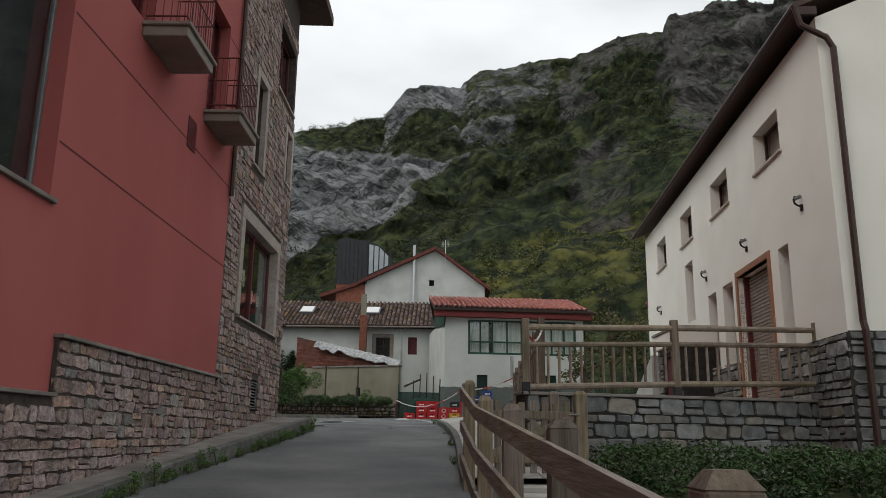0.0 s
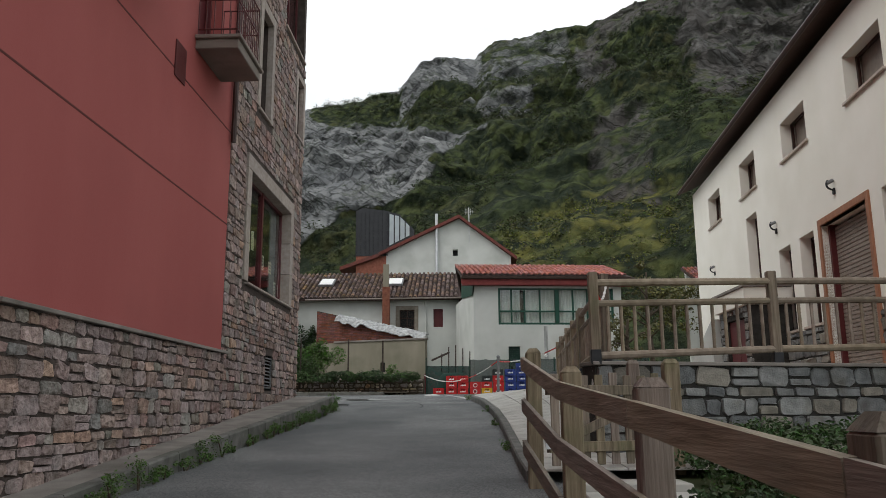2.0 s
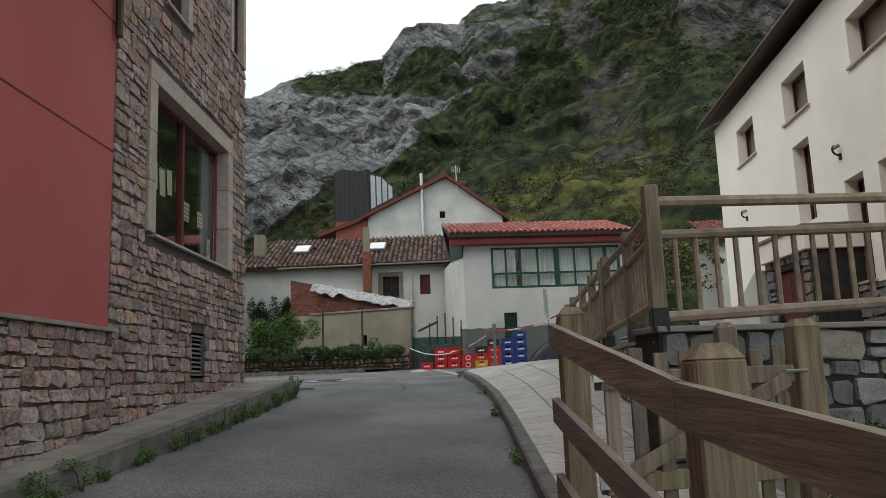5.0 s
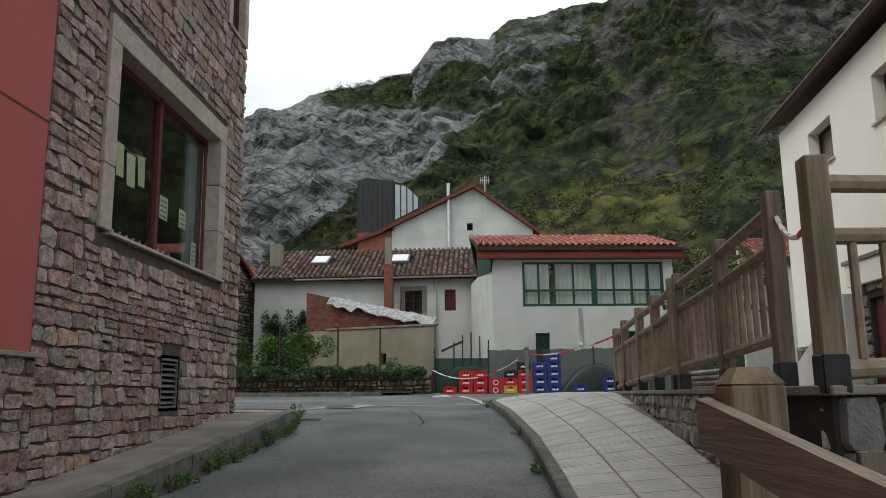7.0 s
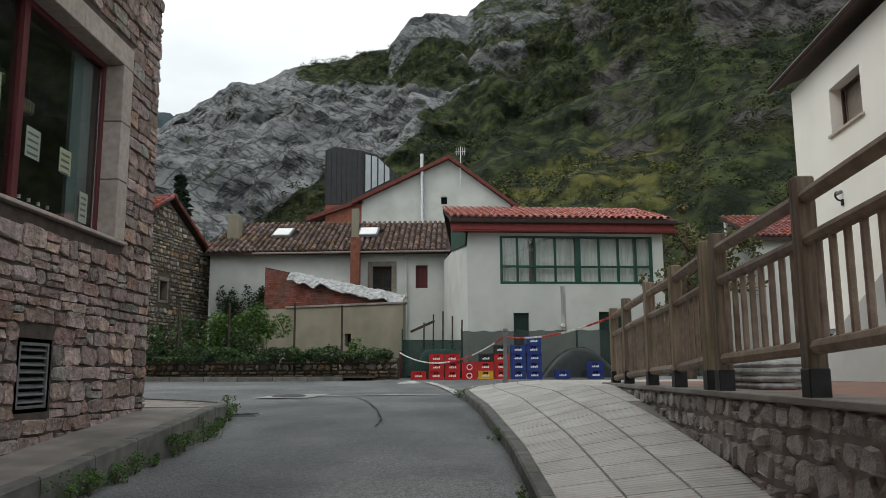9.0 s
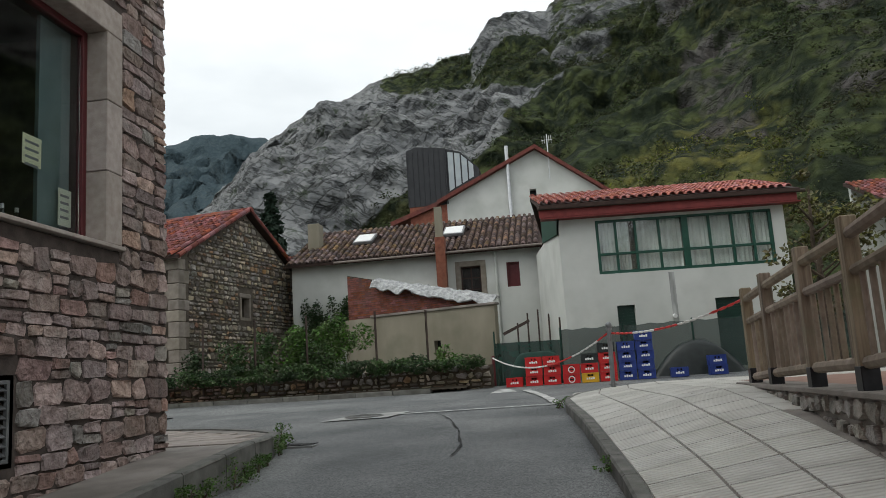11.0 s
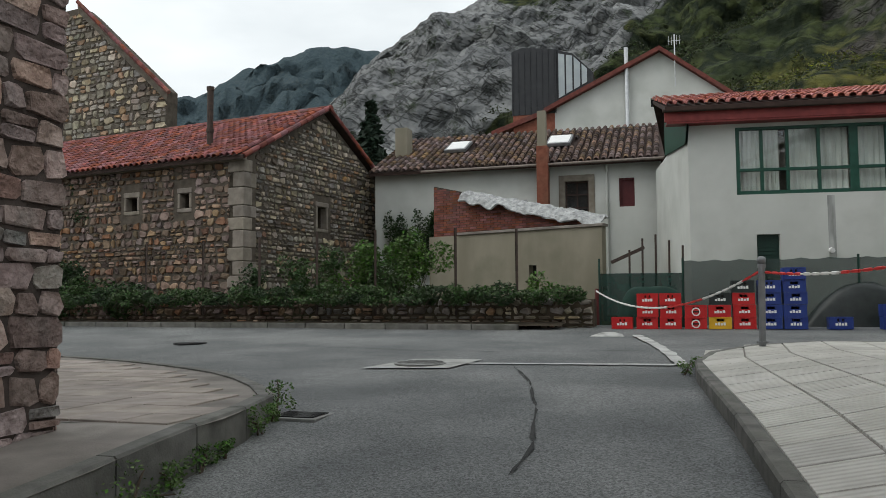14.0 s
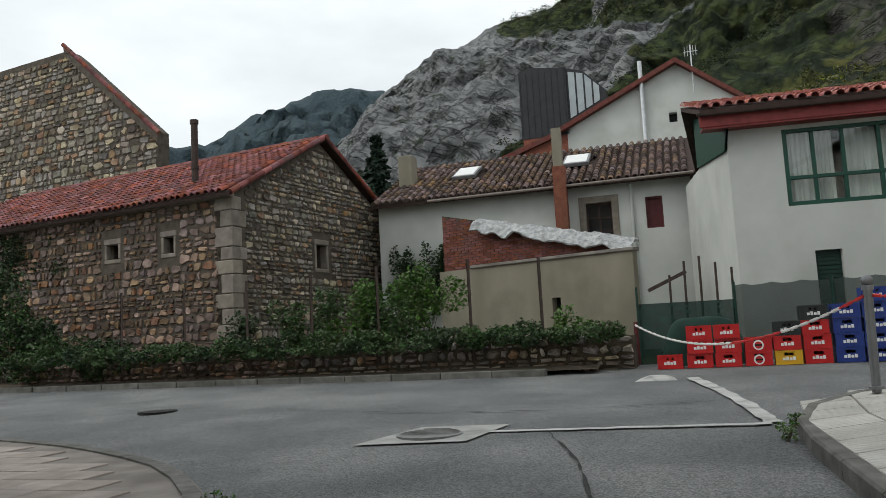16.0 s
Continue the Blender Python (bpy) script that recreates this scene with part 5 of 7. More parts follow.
part("light", T([m3 @ Vector((3.02, 0.0, 1.96)), m3 @ Vector((3.02, 0.12, 1.94))], 0.06, 10), M["whiteprint"], gh3)
part("canopy", B((-0.9, 0.0, 2.45), (-0.1, 0.5, 2.52), m3 @ Euler((0, radians(-25), 0)).to_matrix().to_4x4() @ Matrix.Translation((0, 0, -0.15))), M["iron"], gh3)

# ---------------- long house with old dark tiles ----------------
lh = thing("house", (-6, 47, 0.3), "long whitewashed house with old dark clay tiles", "house")
m1 = frame_of(-10.9, 45.0, 1, 0.0)
H1 = [(6.55, 7.35, 3.0, 4.85), (8.35, 8.85, 3.92, 4.88)]
w1 = part("wall", holed(m1, 0, 9.7, -0.2, 5.5, H1, 0.5), M["white2"], lh, "whitewashed wall")
part("wall", B((-0.3, -8, -0.2), (0, 0, 5.4), m1), M["white2"], lh)
part("wall", B((9.4, -8, -0.2), (9.7, -0.5, 5.4), m1), M["white2"], lh)
opening(m1, lh, *H1[0], M["dark"], M["brownpaint"], M["quoin"], 0.15, M["quoin"], 0.2, [("v", 6.95), ("h", 3.95), ("h", 4.4)], "casement window with stone surround")
opening(m1, lh, *H1[1], M["redpaint"], M["redpaint"], None, 0.06, None, 0.1, [], "closed dark red shutter", False)
ea, eb, up = (-11.3, 44.6, 5.42), (-1.0, 44.6, 5.42), (-11.3, 49.0, 7.45)
mr1 = slope_frame(ea, eb, up)
part("roof", slab_quad([ea, eb, (-1.0, 49.0, 7.45), (-11.3, 49.0, 7.45)], 0.12), M["underroof"], lh, "sagging roof of old dark barrel tiles")
part("roof", slab_quad([(-11.3, 49.0, 7.45), (-1.0, 49.0, 7.45), (-1.0, 53.4, 5.4), (-11.3, 53.4, 5.4)], 0.12), M["underroof"], lh)
part("gutter", T([(-9.3, 44.5, 5.36), (-1.1, 44.5, 5.40)], 0.045), M["gutter_g"], lh, "thin grey-brown metal gutter")
part("downpipe", T([(-2.95, 44.72, 5.3), (-2.95, 44.95, 5.1), (-2.95, 44.95, 0.4)], 0.045), M["white2"], lh)
for x0, x1 in ((-8.95, -8.15), (-5.15, -4.3)):
    s_ = part("skylight", B((x0 + 11.3 - 0.02, 1.95, 0.1), (x1 + 11.3, 3.2, 0.22), mr1, 0.01), M["greymetal"], lh, "bright roof skylight")
    part("pane", B((x0 + 11.3 + 0.05, 2.03, 0.22), (x1 + 11.3 - 0.07, 3.12, 0.235), mr1), M["whiteglass"] if "whiteglass" in M else M["whiteprint"], s_)
ch = part("chimney", B((-5.2, 44.35, 3.3), (-4.82, 44.73, 6.0), None, 0.01), M["brickwall"], lh, "thin red brick chimney")
part("flue", B((-5.17, 44.4, 6.0), (-4.88, 44.65, 7.2), None, 0.01), M["plaster"], ch)
ch2 = part("chimney", B((-10.9, 46.3, 6.0), (-10.4, 46.9, 7.4), None, 0.02), M["plaster"], lh)

# ---------------- brick and plaster shed ----------------
sh = thing("shed", (-5, 40.5, 0.3), "low plastered shed with brick side and crumpled white roof sheet", "shed")
ms = frame_of(-8.3, 42.2, 5.55, -2.0)
part("wall", holed(ms, 0, 5.9, -0.2, 2.85, [(3.6, 3.85, 1.4, 1.85)], 0.25), M["plaster"], sh, "stained plaster wall")
part("room_back", B((3.55, -0.4, 1.35), (3.9, -0.3, 1.9), ms), M["dark"], sh)
part("capping", B((1.1, -0.3, 2.85), (5.95, 0.06, 2.93), ms, 0.01), M["concrete"], sh)
bt = lambda u: 4.55 - u * 0.24
mb = frame_of(-8.3, 42.75, 5.55, -2.0)
bwall = part("wall", holed(mb, 0, 5.6, 2.4, 4.6, [], 0.2, bt), M["mortar_l"], sh, "old red brick wall")
bm = bmesh.new()
j = 0
v = 2.86
while v < 4.6:
    u = -0.12 * (j % 2)
    while u < 5.6:
        if v + 0.07 < bt(max(0, u + 0.13)) and u + 0.24 <= 5.6:
            box(bm, (max(0.0, u), 0, v), (u + 0.24, 0.018, v + 0.06), mb)
        u += 0.255
    v += 0.075
    j += 1
part("bricks", bm, M["brickwall"], bwall, kind="stuff")
bm = bmesh.new()
n_ = 60
gr = []
for i in range(n_ + 1):
    row = []
    for k in range(12):
        u = 1.2 + 4.75 * i / n_
        w = -0.5 + 1.15 * k / 11
        drop = 0.44 * max(0.0, (k - 4) / 7) ** 1.3
        z = bt(u) + 0.05 - drop * (0.7 + 0.5 * noise.noise((u * 2, 3, 0))) + 0.06 * noise.noise((u * 1.3, w * 4, 1)) + 0.07 * noise.noise((u * 3.5 + w * 2, w * 9, 5)) + 0.03 * noise.noise((u * 11, w * 14, 2))
        row.append(bm.verts.new(mb @ Vector((u, w * 0.55 + 0.06 * noise.noise((u * 3, w, 9)), z))))
    gr.append(row)
for a, b in zip(gr, gr[1:]):
    for k in range(11):
        bm.faces.new((a[k], a[k + 1], b[k + 1], b[k]))
ob = part("roof_sheet", bm, M["sheet"], sh, "crumpled silvery-white waterproof sheet")
md = ob.modifiers.new("thick", "SOLIDIFY")
md.thickness = 0.05
part("wall", B((0, -3.0, -0.2), (0.2, -0.2, 4.4), mb), M["plaster"], sh)

# ---------------- stone barn ----------------
bn = thing("barn", (-16, 42, 0.3), "low rubble stone barn with red clay tile roof", "barn")
FV, GV = Vector((0.985, -0.17)), Vector((0.17, 0.985))
CB = Vector((-13.0, 38.9))
mBf = frame_of(CB.x - FV.x * 14, CB.y - FV.y * 14, FV.x, FV.y)
mBg = frame_of(CB.x, CB.y, GV.x, GV.y)
bh = [(14 - 4.78, 14 - 4.3, 3.75, 4.2), (14 - 2.5, 14 - 2.12, 3.72, 4.2)]
gt = lambda u: 5.2 + (u * 0.535 if u < 4.1 else (8.2 - u) * 0.535)
bw1 = part("wall", holed(mBf, 0, 14, -0.2, 5.15, bh, 0.6), M["mortar_l"], bn, "rubble wall of brown and grey stones")
gho = [(3.75, 4.28, 3.3, 4.05)]
bw2 = part("wall", holed(mBg, 0.0, 8.2, -0.2, 7.2, gho, 0.6, lambda u: gt(u) - 0.1), M["mortar_l"], bn, "gable of pale rubble stone")
part("wall", B((0.0, -8.3, -0.2), (14, -8.0, 5.1), mBf), M["mortar_l"], bn)
# Near-black sheet behind each barn opening, painted as the shade inside.
for (u0, u1, v0, v1), m_, w_ in ((bh[0], mBf, bw1), (bh[1], mBf, bw1), (gho[0], mBg, bw2)):
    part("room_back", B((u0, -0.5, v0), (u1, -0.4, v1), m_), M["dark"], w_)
    part("lintel", B((u0 - 0.12, -0.25, v1 - 0.006), (u1 + 0.12, 0.025, v1 + 0.16), m_, 0.02), M["quoin"], w_)
    part("sill", B((u0 - 0.1, -0.25, v0 - 0.12), (u1 + 0.1, 0.025, v0 + 0.006), m_, 0.02), M["quoin"], w_)
    for a in (u0 - 0.094, u1 - 0.006):
        part("jamb", B((a, -0.25, v0 + 0.007), (a + 0.1, 0.02, v1 - 0.007), m_, 0.02), M["quoin"], w_)
v, k = 0.0, 0
while v < 5.0:
    h = R.uniform(0.35, 0.55)
    a, b = (0.6, 0.36) if k % 2 else (0.4, 0.55)
    part("quoin", B((14 - a, -0.3, v + 0.008), (14.03, 0.032, min(5.1, v + h) - 0.008), mBf, 0.02), M["quoin"], bw1)
    part("quoin", B((-0.02, -0.2, v + 0.008), (b, 0.034, min(5.1, v + h) - 0.008), mBg, 0.02), M["quoin"], bw2)
    v += h
    k += 1
rb0, rb1 = mBf @ Vector((-0.3, 0.35, 5.12)), mBf @ Vector((14.25, 0.35, 5.12))
ri0, ri1 = mBf @ Vector((-0.3, -4.1, 7.45)), mBf @ Vector((14.25, -4.1, 7.45))
part("roof", slab_quad([rb0, rb1, ri1, ri0], 0.1), M["underroof"], bn, "red clay barrel tile roof")
part("roof", slab_quad([ri0, ri1, mBf @ Vector((14.25, -8.6, 5.05)), mBf @ Vector((-0.3, -8.6, 5.05))], 0.1), M["underroof"], bn)
part("eaves_course", B((0, 0, 5.02), (14.1, 0.16, 5.14), mBf), M["quoin"], bn)
for s in (0, 1):
    ps = [mBg @ Vector((-0.3, 0.22, gt(0) - 0.1)), mBg @ Vector((4.1, 0.22, gt(4.1) + 0.08))] if not s else [mBg @ Vector((4.1, 0.22, gt(4.1) + 0.08)), mBg @ Vector((8.6, 0.22, gt(8.2) - 0.2))]
    for i in range(13):
        a, b = ps[0].lerp(ps[1], i / 13), ps[0].lerp(ps[1], (i + 1.25) / 13)
        part("verge_tile", T([a, b], 0.09, 8, 0.075), M["tile_b"], bn)
for i in range(34):
    a, b = ri0.lerp(ri1, i / 34), ri0.lerp(ri1, (i + 1.2) / 34)
    part("ridge_tile", T([a, b], 0.11, 8, 0.095), M["tile_b"], bn)
fl = mBf @ Vector((14 - 2.15, -0.9, 0))
sp_ = part("stovepipe", T([(fl.x, fl.y, 5.5), (fl.x, fl.y, 7.65)], 0.1, 10), M["iron"], bn, "rusty metal stovepipe")
part("collar", T([(fl.x, fl.y, 6.25), (fl.x, fl.y, 6.35)], 0.125, 10), M["iron"], sp_)
part("cap", T([(fl.x, fl.y, 7.6), (fl.x, fl.y, 7.72)], 0.125, 10), M["iron"], sp_)

# ---------------- tall stone gable (church) ----------------
cu = thing("church", (-28, 52, 0.3), "tall rubble stone building with a tiled gable", "church")
mC = frame_of(-23.2 - 0.985 * 11.4, 49.4 + 0.17 * 11.4, 0.985, -0.17)
ct = lambda u: 15.6 if u < 5.7 else 10.7 + (11.4 - u) * 0.86
cw = part("wall", holed(mC, -4, 11.4, -0.2, 14.7, [], 0.7, lambda u: ct(u) - 0.05), M["mortar_l"], cu, "gable wall of grey and brown rubble")
BK = Vector((-7.5, 9.0, 0))
for s in (1,):
    p0, p1 = mC @ Vector((5.7, 0.3, 15.75)), mC @ Vector((5.7 + s * 6.1, 0.3, 10.5))
    part("roof", slab_quad([p0, p0 + BK, p1 + BK, p1], 0.14), M["tile_b"], cu, "clay tile roof")
    w0, w1 = mC @ Vector((5.7 + s * 5.7, -0.02, -0.2)), mC @ Vector((5.7 + s * 5.7, -0.02, 10.6))
    part("wall", slab_quad([w0, w0 + BK, w1 + BK, w1], 0.05), M["mortar_l"], cu)
    bm = bmesh.new()
    bm.faces.new([bm.verts.new(mC @ Vector(p)) for p in ((5.7, 0.25, 15.58), (5.7, 0.25, 15.2), (5.7 + s * 6.0, 0.25, 10.05), (5.7 + s * 6.0, 0.25, 10.42))])
    bmesh.ops.solidify(bm, geom=bm.faces[:], thickness=0.25)
    part("verge_course", bm, M["quoin"], cu)
    for i in range(22):
        q0, q1 = p0.lerp(p1, i / 22), p0.lerp(p1, (i + 1.2) / 22)
        part("verge_tile", T([q0, q1], 0.1, 8), M["tile_b"], cu)

# ---------------- white gabled house with zinc dormer ----------------
h2 = thing("house", (-2, 60, 1), "white gabled house with a dark zinc dormer box", "house")
m2 = frame_of(-6.3, 57.0, 1, 0)
g2 = lambda u: 10.4 + (u * 0.46 if u < 5.05 else 2.32 - (u - 5.05) * 0.76)
w2 = part("wall", holed(m2, 0, 8.6, -0.2, 12.8, [(4.6, 4.95, 10.05, 10.5)], 0.4, g2), M["white2"], h2, "white rendered gable")
part("room_back", B((4.55, -0.5, 10.0), (5.0, -0.42, 10.55), m2), M["dark"], h2)
part("wall", B((0, -10, -0.2), (0.4, -0.4, 10.2), m2), M["white2"], h2)
part("wall", B((-0.85, -10, -0.2), (0, -1.0, 9.9), m2), M["white2"], h2)
part("roof", slab_quad([m2 @ Vector((-0.5, 0.4, 10.28)), m2 @ Vector((5.05, 0.4, 12.9)), m2 @ Vector((5.05, -10, 12.9)), m2 @ Vector((-0.5, -10, 10.28))], 0.22), M["verge"], h2, "brown-red roof edge")
part("roof", slab_quad([m2 @ Vector((5.05, 0.4, 12.9)), m2 @ Vector((9.0, 0.4, 9.9)), m2 @ Vector((9.0, -10, 9.9)), m2 @ Vector((5.05, -10, 12.9))], 0.22), M["verge"], h2)
part("eave", slab_quad([m2 @ Vector((-3.2, 0.2, 9.35)), m2 @ Vector((-0.4, 0.2, 10.3)), m2 @ Vector((-0.4, -10, 10.3)), m2 @ Vector((-3.2, -10, 9.35))], 0.25), M["verge"], h2)
dm = part("dormer", prism(bmesh.new(), [(-2.15, 10.1), (-2.15, 13.35), (-1.6, 13.55), (0.1, 13.3), (0.1, 10.1)], -3.0, 0.0, m2 @ Matrix(((1, 0, 0, 0), (0, 0, 1, 0), (0, 1, 0, 0), (0, 0, 0, 1)))), M["zinc"], h2, "dark standing-seam zinc dormer box")
for i in range(8):
    u = -2.1 + i * 0.3
    part("seam", B((u - 0.012, 0.0, 10.12), (u + 0.012, 0.035, 13.3), m2), M["zinc"], dm)
part("base_panel", B((-2.1, -0.1, 8.8), (0.05, -0.02, 10.12), m2), M["brickwall"], dm, "brick-red panel")
bm = prism(bmesh.new(), [(0.1, 10.6), (0.1, 13.3), (0.9, 13.05), (1.9, 12.0), (1.9, 11.4)], -2.9, -0.1, m2 @ Matrix(((1, 0, 0, 0), (0, 0, 1, 0), (0, 1, 0, 0), (0, 0, 0, 1))))
part("side", bm, M["zinc"], dm)
for a, b in ((0.2, 0.5), (0.58, 0.88), (0.96, 1.26), (1.34, 1.6)):
    top_ = lambda u: 13.15 - 0.25 * u if u < 0.9 else 12.92 - 1.0 * (u - 0.9)
    bm = prism(bmesh.new(), [(a, 10.75 + a * 0.5), (b, 10.75 + b * 0.5), (b, top_(b)), (a, top_(a))], -0.09, -0.05, m2 @ Matrix(((1, 0, 0, 0), (0, 0, 1, 0), (0, 1, 0, 0), (0, 0, 0, 1))))
    part("pane", bm, M["dormer_sky_glass"], dm, "dormer glazing strip with the grey sky reflection in its colour")
part("chimney_pipe", T([(-2.8, 56.8, 8.9), (-2.8, 56.8, 13.0)], 0.1, 10), M["steel"], h2, "shiny metal flue")
an = thing("antenna", (-0.55, 56.7, 11), "thin rooftop television antenna", "antenna")
part("mast", T([(-0.55, 56.75, 10.9), (-0.55, 56.75, 13.4)], 0.03, 6), M["steel"], an)
for i in range(5):
    part("element", T([(-0.8 + i * 0.12, 56.75, 12.9), (-0.8 + i * 0.12, 56.75, 13.35)], 0.012, 4), M["steel"], an)
part("boom", T([(-0.85, 56.75, 13.1), (-0.25, 56.75, 13.1)], 0.015, 4), M["steel"], an)

# ---------------- mountains ----------------
RIDGE = [(-80, 3), (-36, 5), (-28, 9.3), (-24.5, 13.0), (-22, 15.6), (-20.0, 17.3), (-18.4, 18.2), (-17.3, 19.1), (-16.0, 19.9), (-14.8, 19.9), (-13.0, 21.0), (-12.0, 21.5), (-9.0, 21.95), (-6.3, 22.6), (-5.0, 23.0), (-4.2, 24.0), (-3.2, 24.9), (-1.9, 25.25), (0.9, 25.2), (2.4, 26.0), (5.2, 26.5), (9, 26.85), (11.5, 27.3), (13.5, 28.0), (16.8, 28.0), (17.4, 28.9), (21.4, 29.2), (24.9, 28.6), (25.4, 29.2), (30, 30.5), (45, 28), (80, 20)]
FAR = [(-80, 9), (-50, 11), (-36, 13.8), (-33.3, 14.4), (-29.3, 16.2), (-25.3, 18.0), (-23.5, 17.6), (-20.5, 17.6), (-15, 16.5), (-5, 14), (80, 10)]


def soft(v, a, b, w):
    """1 between a and b, fading over w outside."""
    return max(0.0, min(1.0, (v - a) / w + 1, (b - v) / w + 1))


def rockiness(az, el, crest):
    """How bare the slope is, by compass angle and height angle: the limestone cliff, crest crags, outcrops and scrub."""
    edge = lerp_on([(10.0, -16.5), (11.3, -13.9), (14.6, -9.8), (16.0, -4.6), (18.3, -1.8), (20.3, 0.0), (30.0, 1.0)], el)
    v = 0.27
    v = max(v, 0.27 + 0.55 * soft(az, -60, edge, 0.9) * soft(el, 9.0, 20.2 if az > -12 else 40, 0.5))
    v = max(v, 0.27 + 0.48 * soft(az, -5.2, 1.6, 0.5) * soft(el, crest - 2.0, 60, 0.4))
    v = max(v, 0.27 + 0.30 * soft(az, 1.0, 8.0, 0.8) * soft(el, crest - 2.6, 60, 1.0))
    v = max(v, 0.27 + 0.36 * soft(az, 1.6, 5.0, 0.6) * soft(el, 21.8, 22.6, 0.4))
    v = max(v, 0.27 + 0.34 * soft(az, 0.0, 1.6, 0.4) * soft(el, 20.2, 20.7, 0.4))
    v = max(v, 0.27 + 0.38 * soft(az, 8.8, 11.4, 0.6) * soft(el, 23.6, 25.6, 0.6))
    v = max(v, 0.27 + 0.30 * soft(az, 10.5, 15.0, 1.0) * soft(el, 14.5, 20.5, 1.2))
    v = max(v, 0.27 + 0.27 * soft(az, 20.0, 26.0, 1.5) * soft(el, 16.5, 20.0, 1.2))
    v = max(v, 0.27 + 0.40 * soft(az, 17.5, 60, 1.2) * soft(el, 22.6, 60, 0.9))
    v = max(v, 0.27 + 0.30 * soft(az, 11.0, 60, 1.0) * soft(el, crest - 1.6, 60, 0.6))
    return v


def lushness(az, el):
    """The yellow-green belt that climbs across the middle of the slope."""
    c = 8.5 + (az - 2.0) * 0.42
    return soft(az, 1.0, 15.0, 3.0) * soft(el, c - 3.5, c + 3.0, 2.0)


def ridge_mesh(name, line, az0, az1, na, r0, r1, back, nr, rough, power, mat, label, seed, craggy=True):
    ox, oy, oz = -0.8, 10.0, 0.3
    vv, ff, rk, lu, br = [], [], [], [], []
    for i in range(na + 1):
        az = az0 + (az1 - az0) * i / na
        el = lerp_on(line, az)
        if craggy:
            el += 0.16 * noise.fractal((az * 1.3 + seed, 0.5, 0.0), 0.9, 2.2, 5)
        H = r1 * math.tan(radians(el))
        for j in range(nr + 1):
            k = j / nr
            kk = k / 0.86
            if kk <= 1:
                r_ = r0 + (r1 - r0) * kk
                h = H * (kk ** power)
                amp = rough * (kk ** 0.7) * (1 - kk ** 6) + rough * 0.10
            else:
                r_ = r1 + back * (k - 0.86) / 0.14
                h = H * (1 - 0.5 * (k - 0.86) / 0.14)
                amp = rough * 0.3
            a = radians(az)
            x, y = ox + math.sin(a) * r_, oy + math.cos(a) * r_
            p = (x * 0.012 + seed, y * 0.012, h * 0.012)
            h += amp * (noise.fractal(p, 1.0, 2.1, 6) + 0.5 * abs(noise.fractal((x * 0.03 + seed, y * 0.03, h * 0.008), 0.9, 2.2, 5)) - 0.25)
            push = amp * 0.7 * noise.fractal((x * 0.02, y * 0.02 + seed, h * 0.045), 0.8, 2.2, 5)
            if craggy and kk <= 1:
                h = min(h, r_ * math.tan(radians(el)) * (0.965 + 0.035 * kk))
            vv.append((x + math.sin(a) * push, y + math.cos(a) * push, oz + max(-1.0, h)))
            e_ = math.degrees(math.atan2(vv[-1][2] - 0.3, r_))
            wa_ = 1.5 * noise.fractal((x * 0.018 + 5, y * 0.018, h * 0.03), 0.8, 2.2, 4)
            we_ = 0.9 * noise.fractal((x * 0.02, y * 0.02 + 9, h * 0.03), 0.8, 2.2, 4)
            rk.append(rockiness(az + wa_, e_ + we_, el) if craggy else 0.42)
            lu.append(lushness(az + wa_, e_ + we_) if craggy else 0.0)
            br.append(soft(az + wa_, 9.5, 80, 2.0) if craggy else 0.0)
    w = nr + 1
    for i in range(na):
        for j in range(nr):
            ff.append((i * w + j, (i + 1) * w + j, (i + 1) * w + j + 1, i * w + j + 1))
    me = bpy.data.meshes.new(name)
    me.from_pydata(vv, [], ff)
    at = me.attributes.new("rock", "FLOAT", "POINT")
    at.data.foreach_set("value", rk)
    at = me.attributes.new("lush", "FLOAT", "POINT")
    at.data.foreach_set("value", lu)
    at = me.attributes.new("brown", "FLOAT", "POINT")
    at.data.foreach_set("value", br)
    me.materials.append(mat)
    for p_ in me.polygons:
        p_.use_smooth = True
    return tagged(new(name, me), label, "mountain", "", "structure"), vv, rk, lu


# Distance haze is part of both mountain colours, stronger on the far ridge.
mm = mountain_mat("limestone_mountain", (0.185, 0.19, 0.196), (0.34, 0.345, 0.34), (0.032, 0.046, 0.017), (0.080, 0.094, 0.028), -0.02, haze_tint=0.07, hue=(0.10, 0.12, 0.14))
mf = mountain_mat("haze_tinted_far_mountain", (0.085, 0.10, 0.115), (0.14, 0.155, 0.165), (0.030, 0.045, 0.040), (0.055, 0.068, 0.052), -0.12, haze_tint=0.6, hue=(0.075, 0.108, 0.13))
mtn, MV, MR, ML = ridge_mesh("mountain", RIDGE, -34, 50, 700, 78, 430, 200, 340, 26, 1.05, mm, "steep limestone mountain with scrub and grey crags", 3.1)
ridge_mesh("far_mountain", FAR, -75, 5, 200, 480, 1150, 300, 80, 60, 1.1, mf, "far wooded mountain ridge, blue-green haze painted into its colour", 8.4, False)

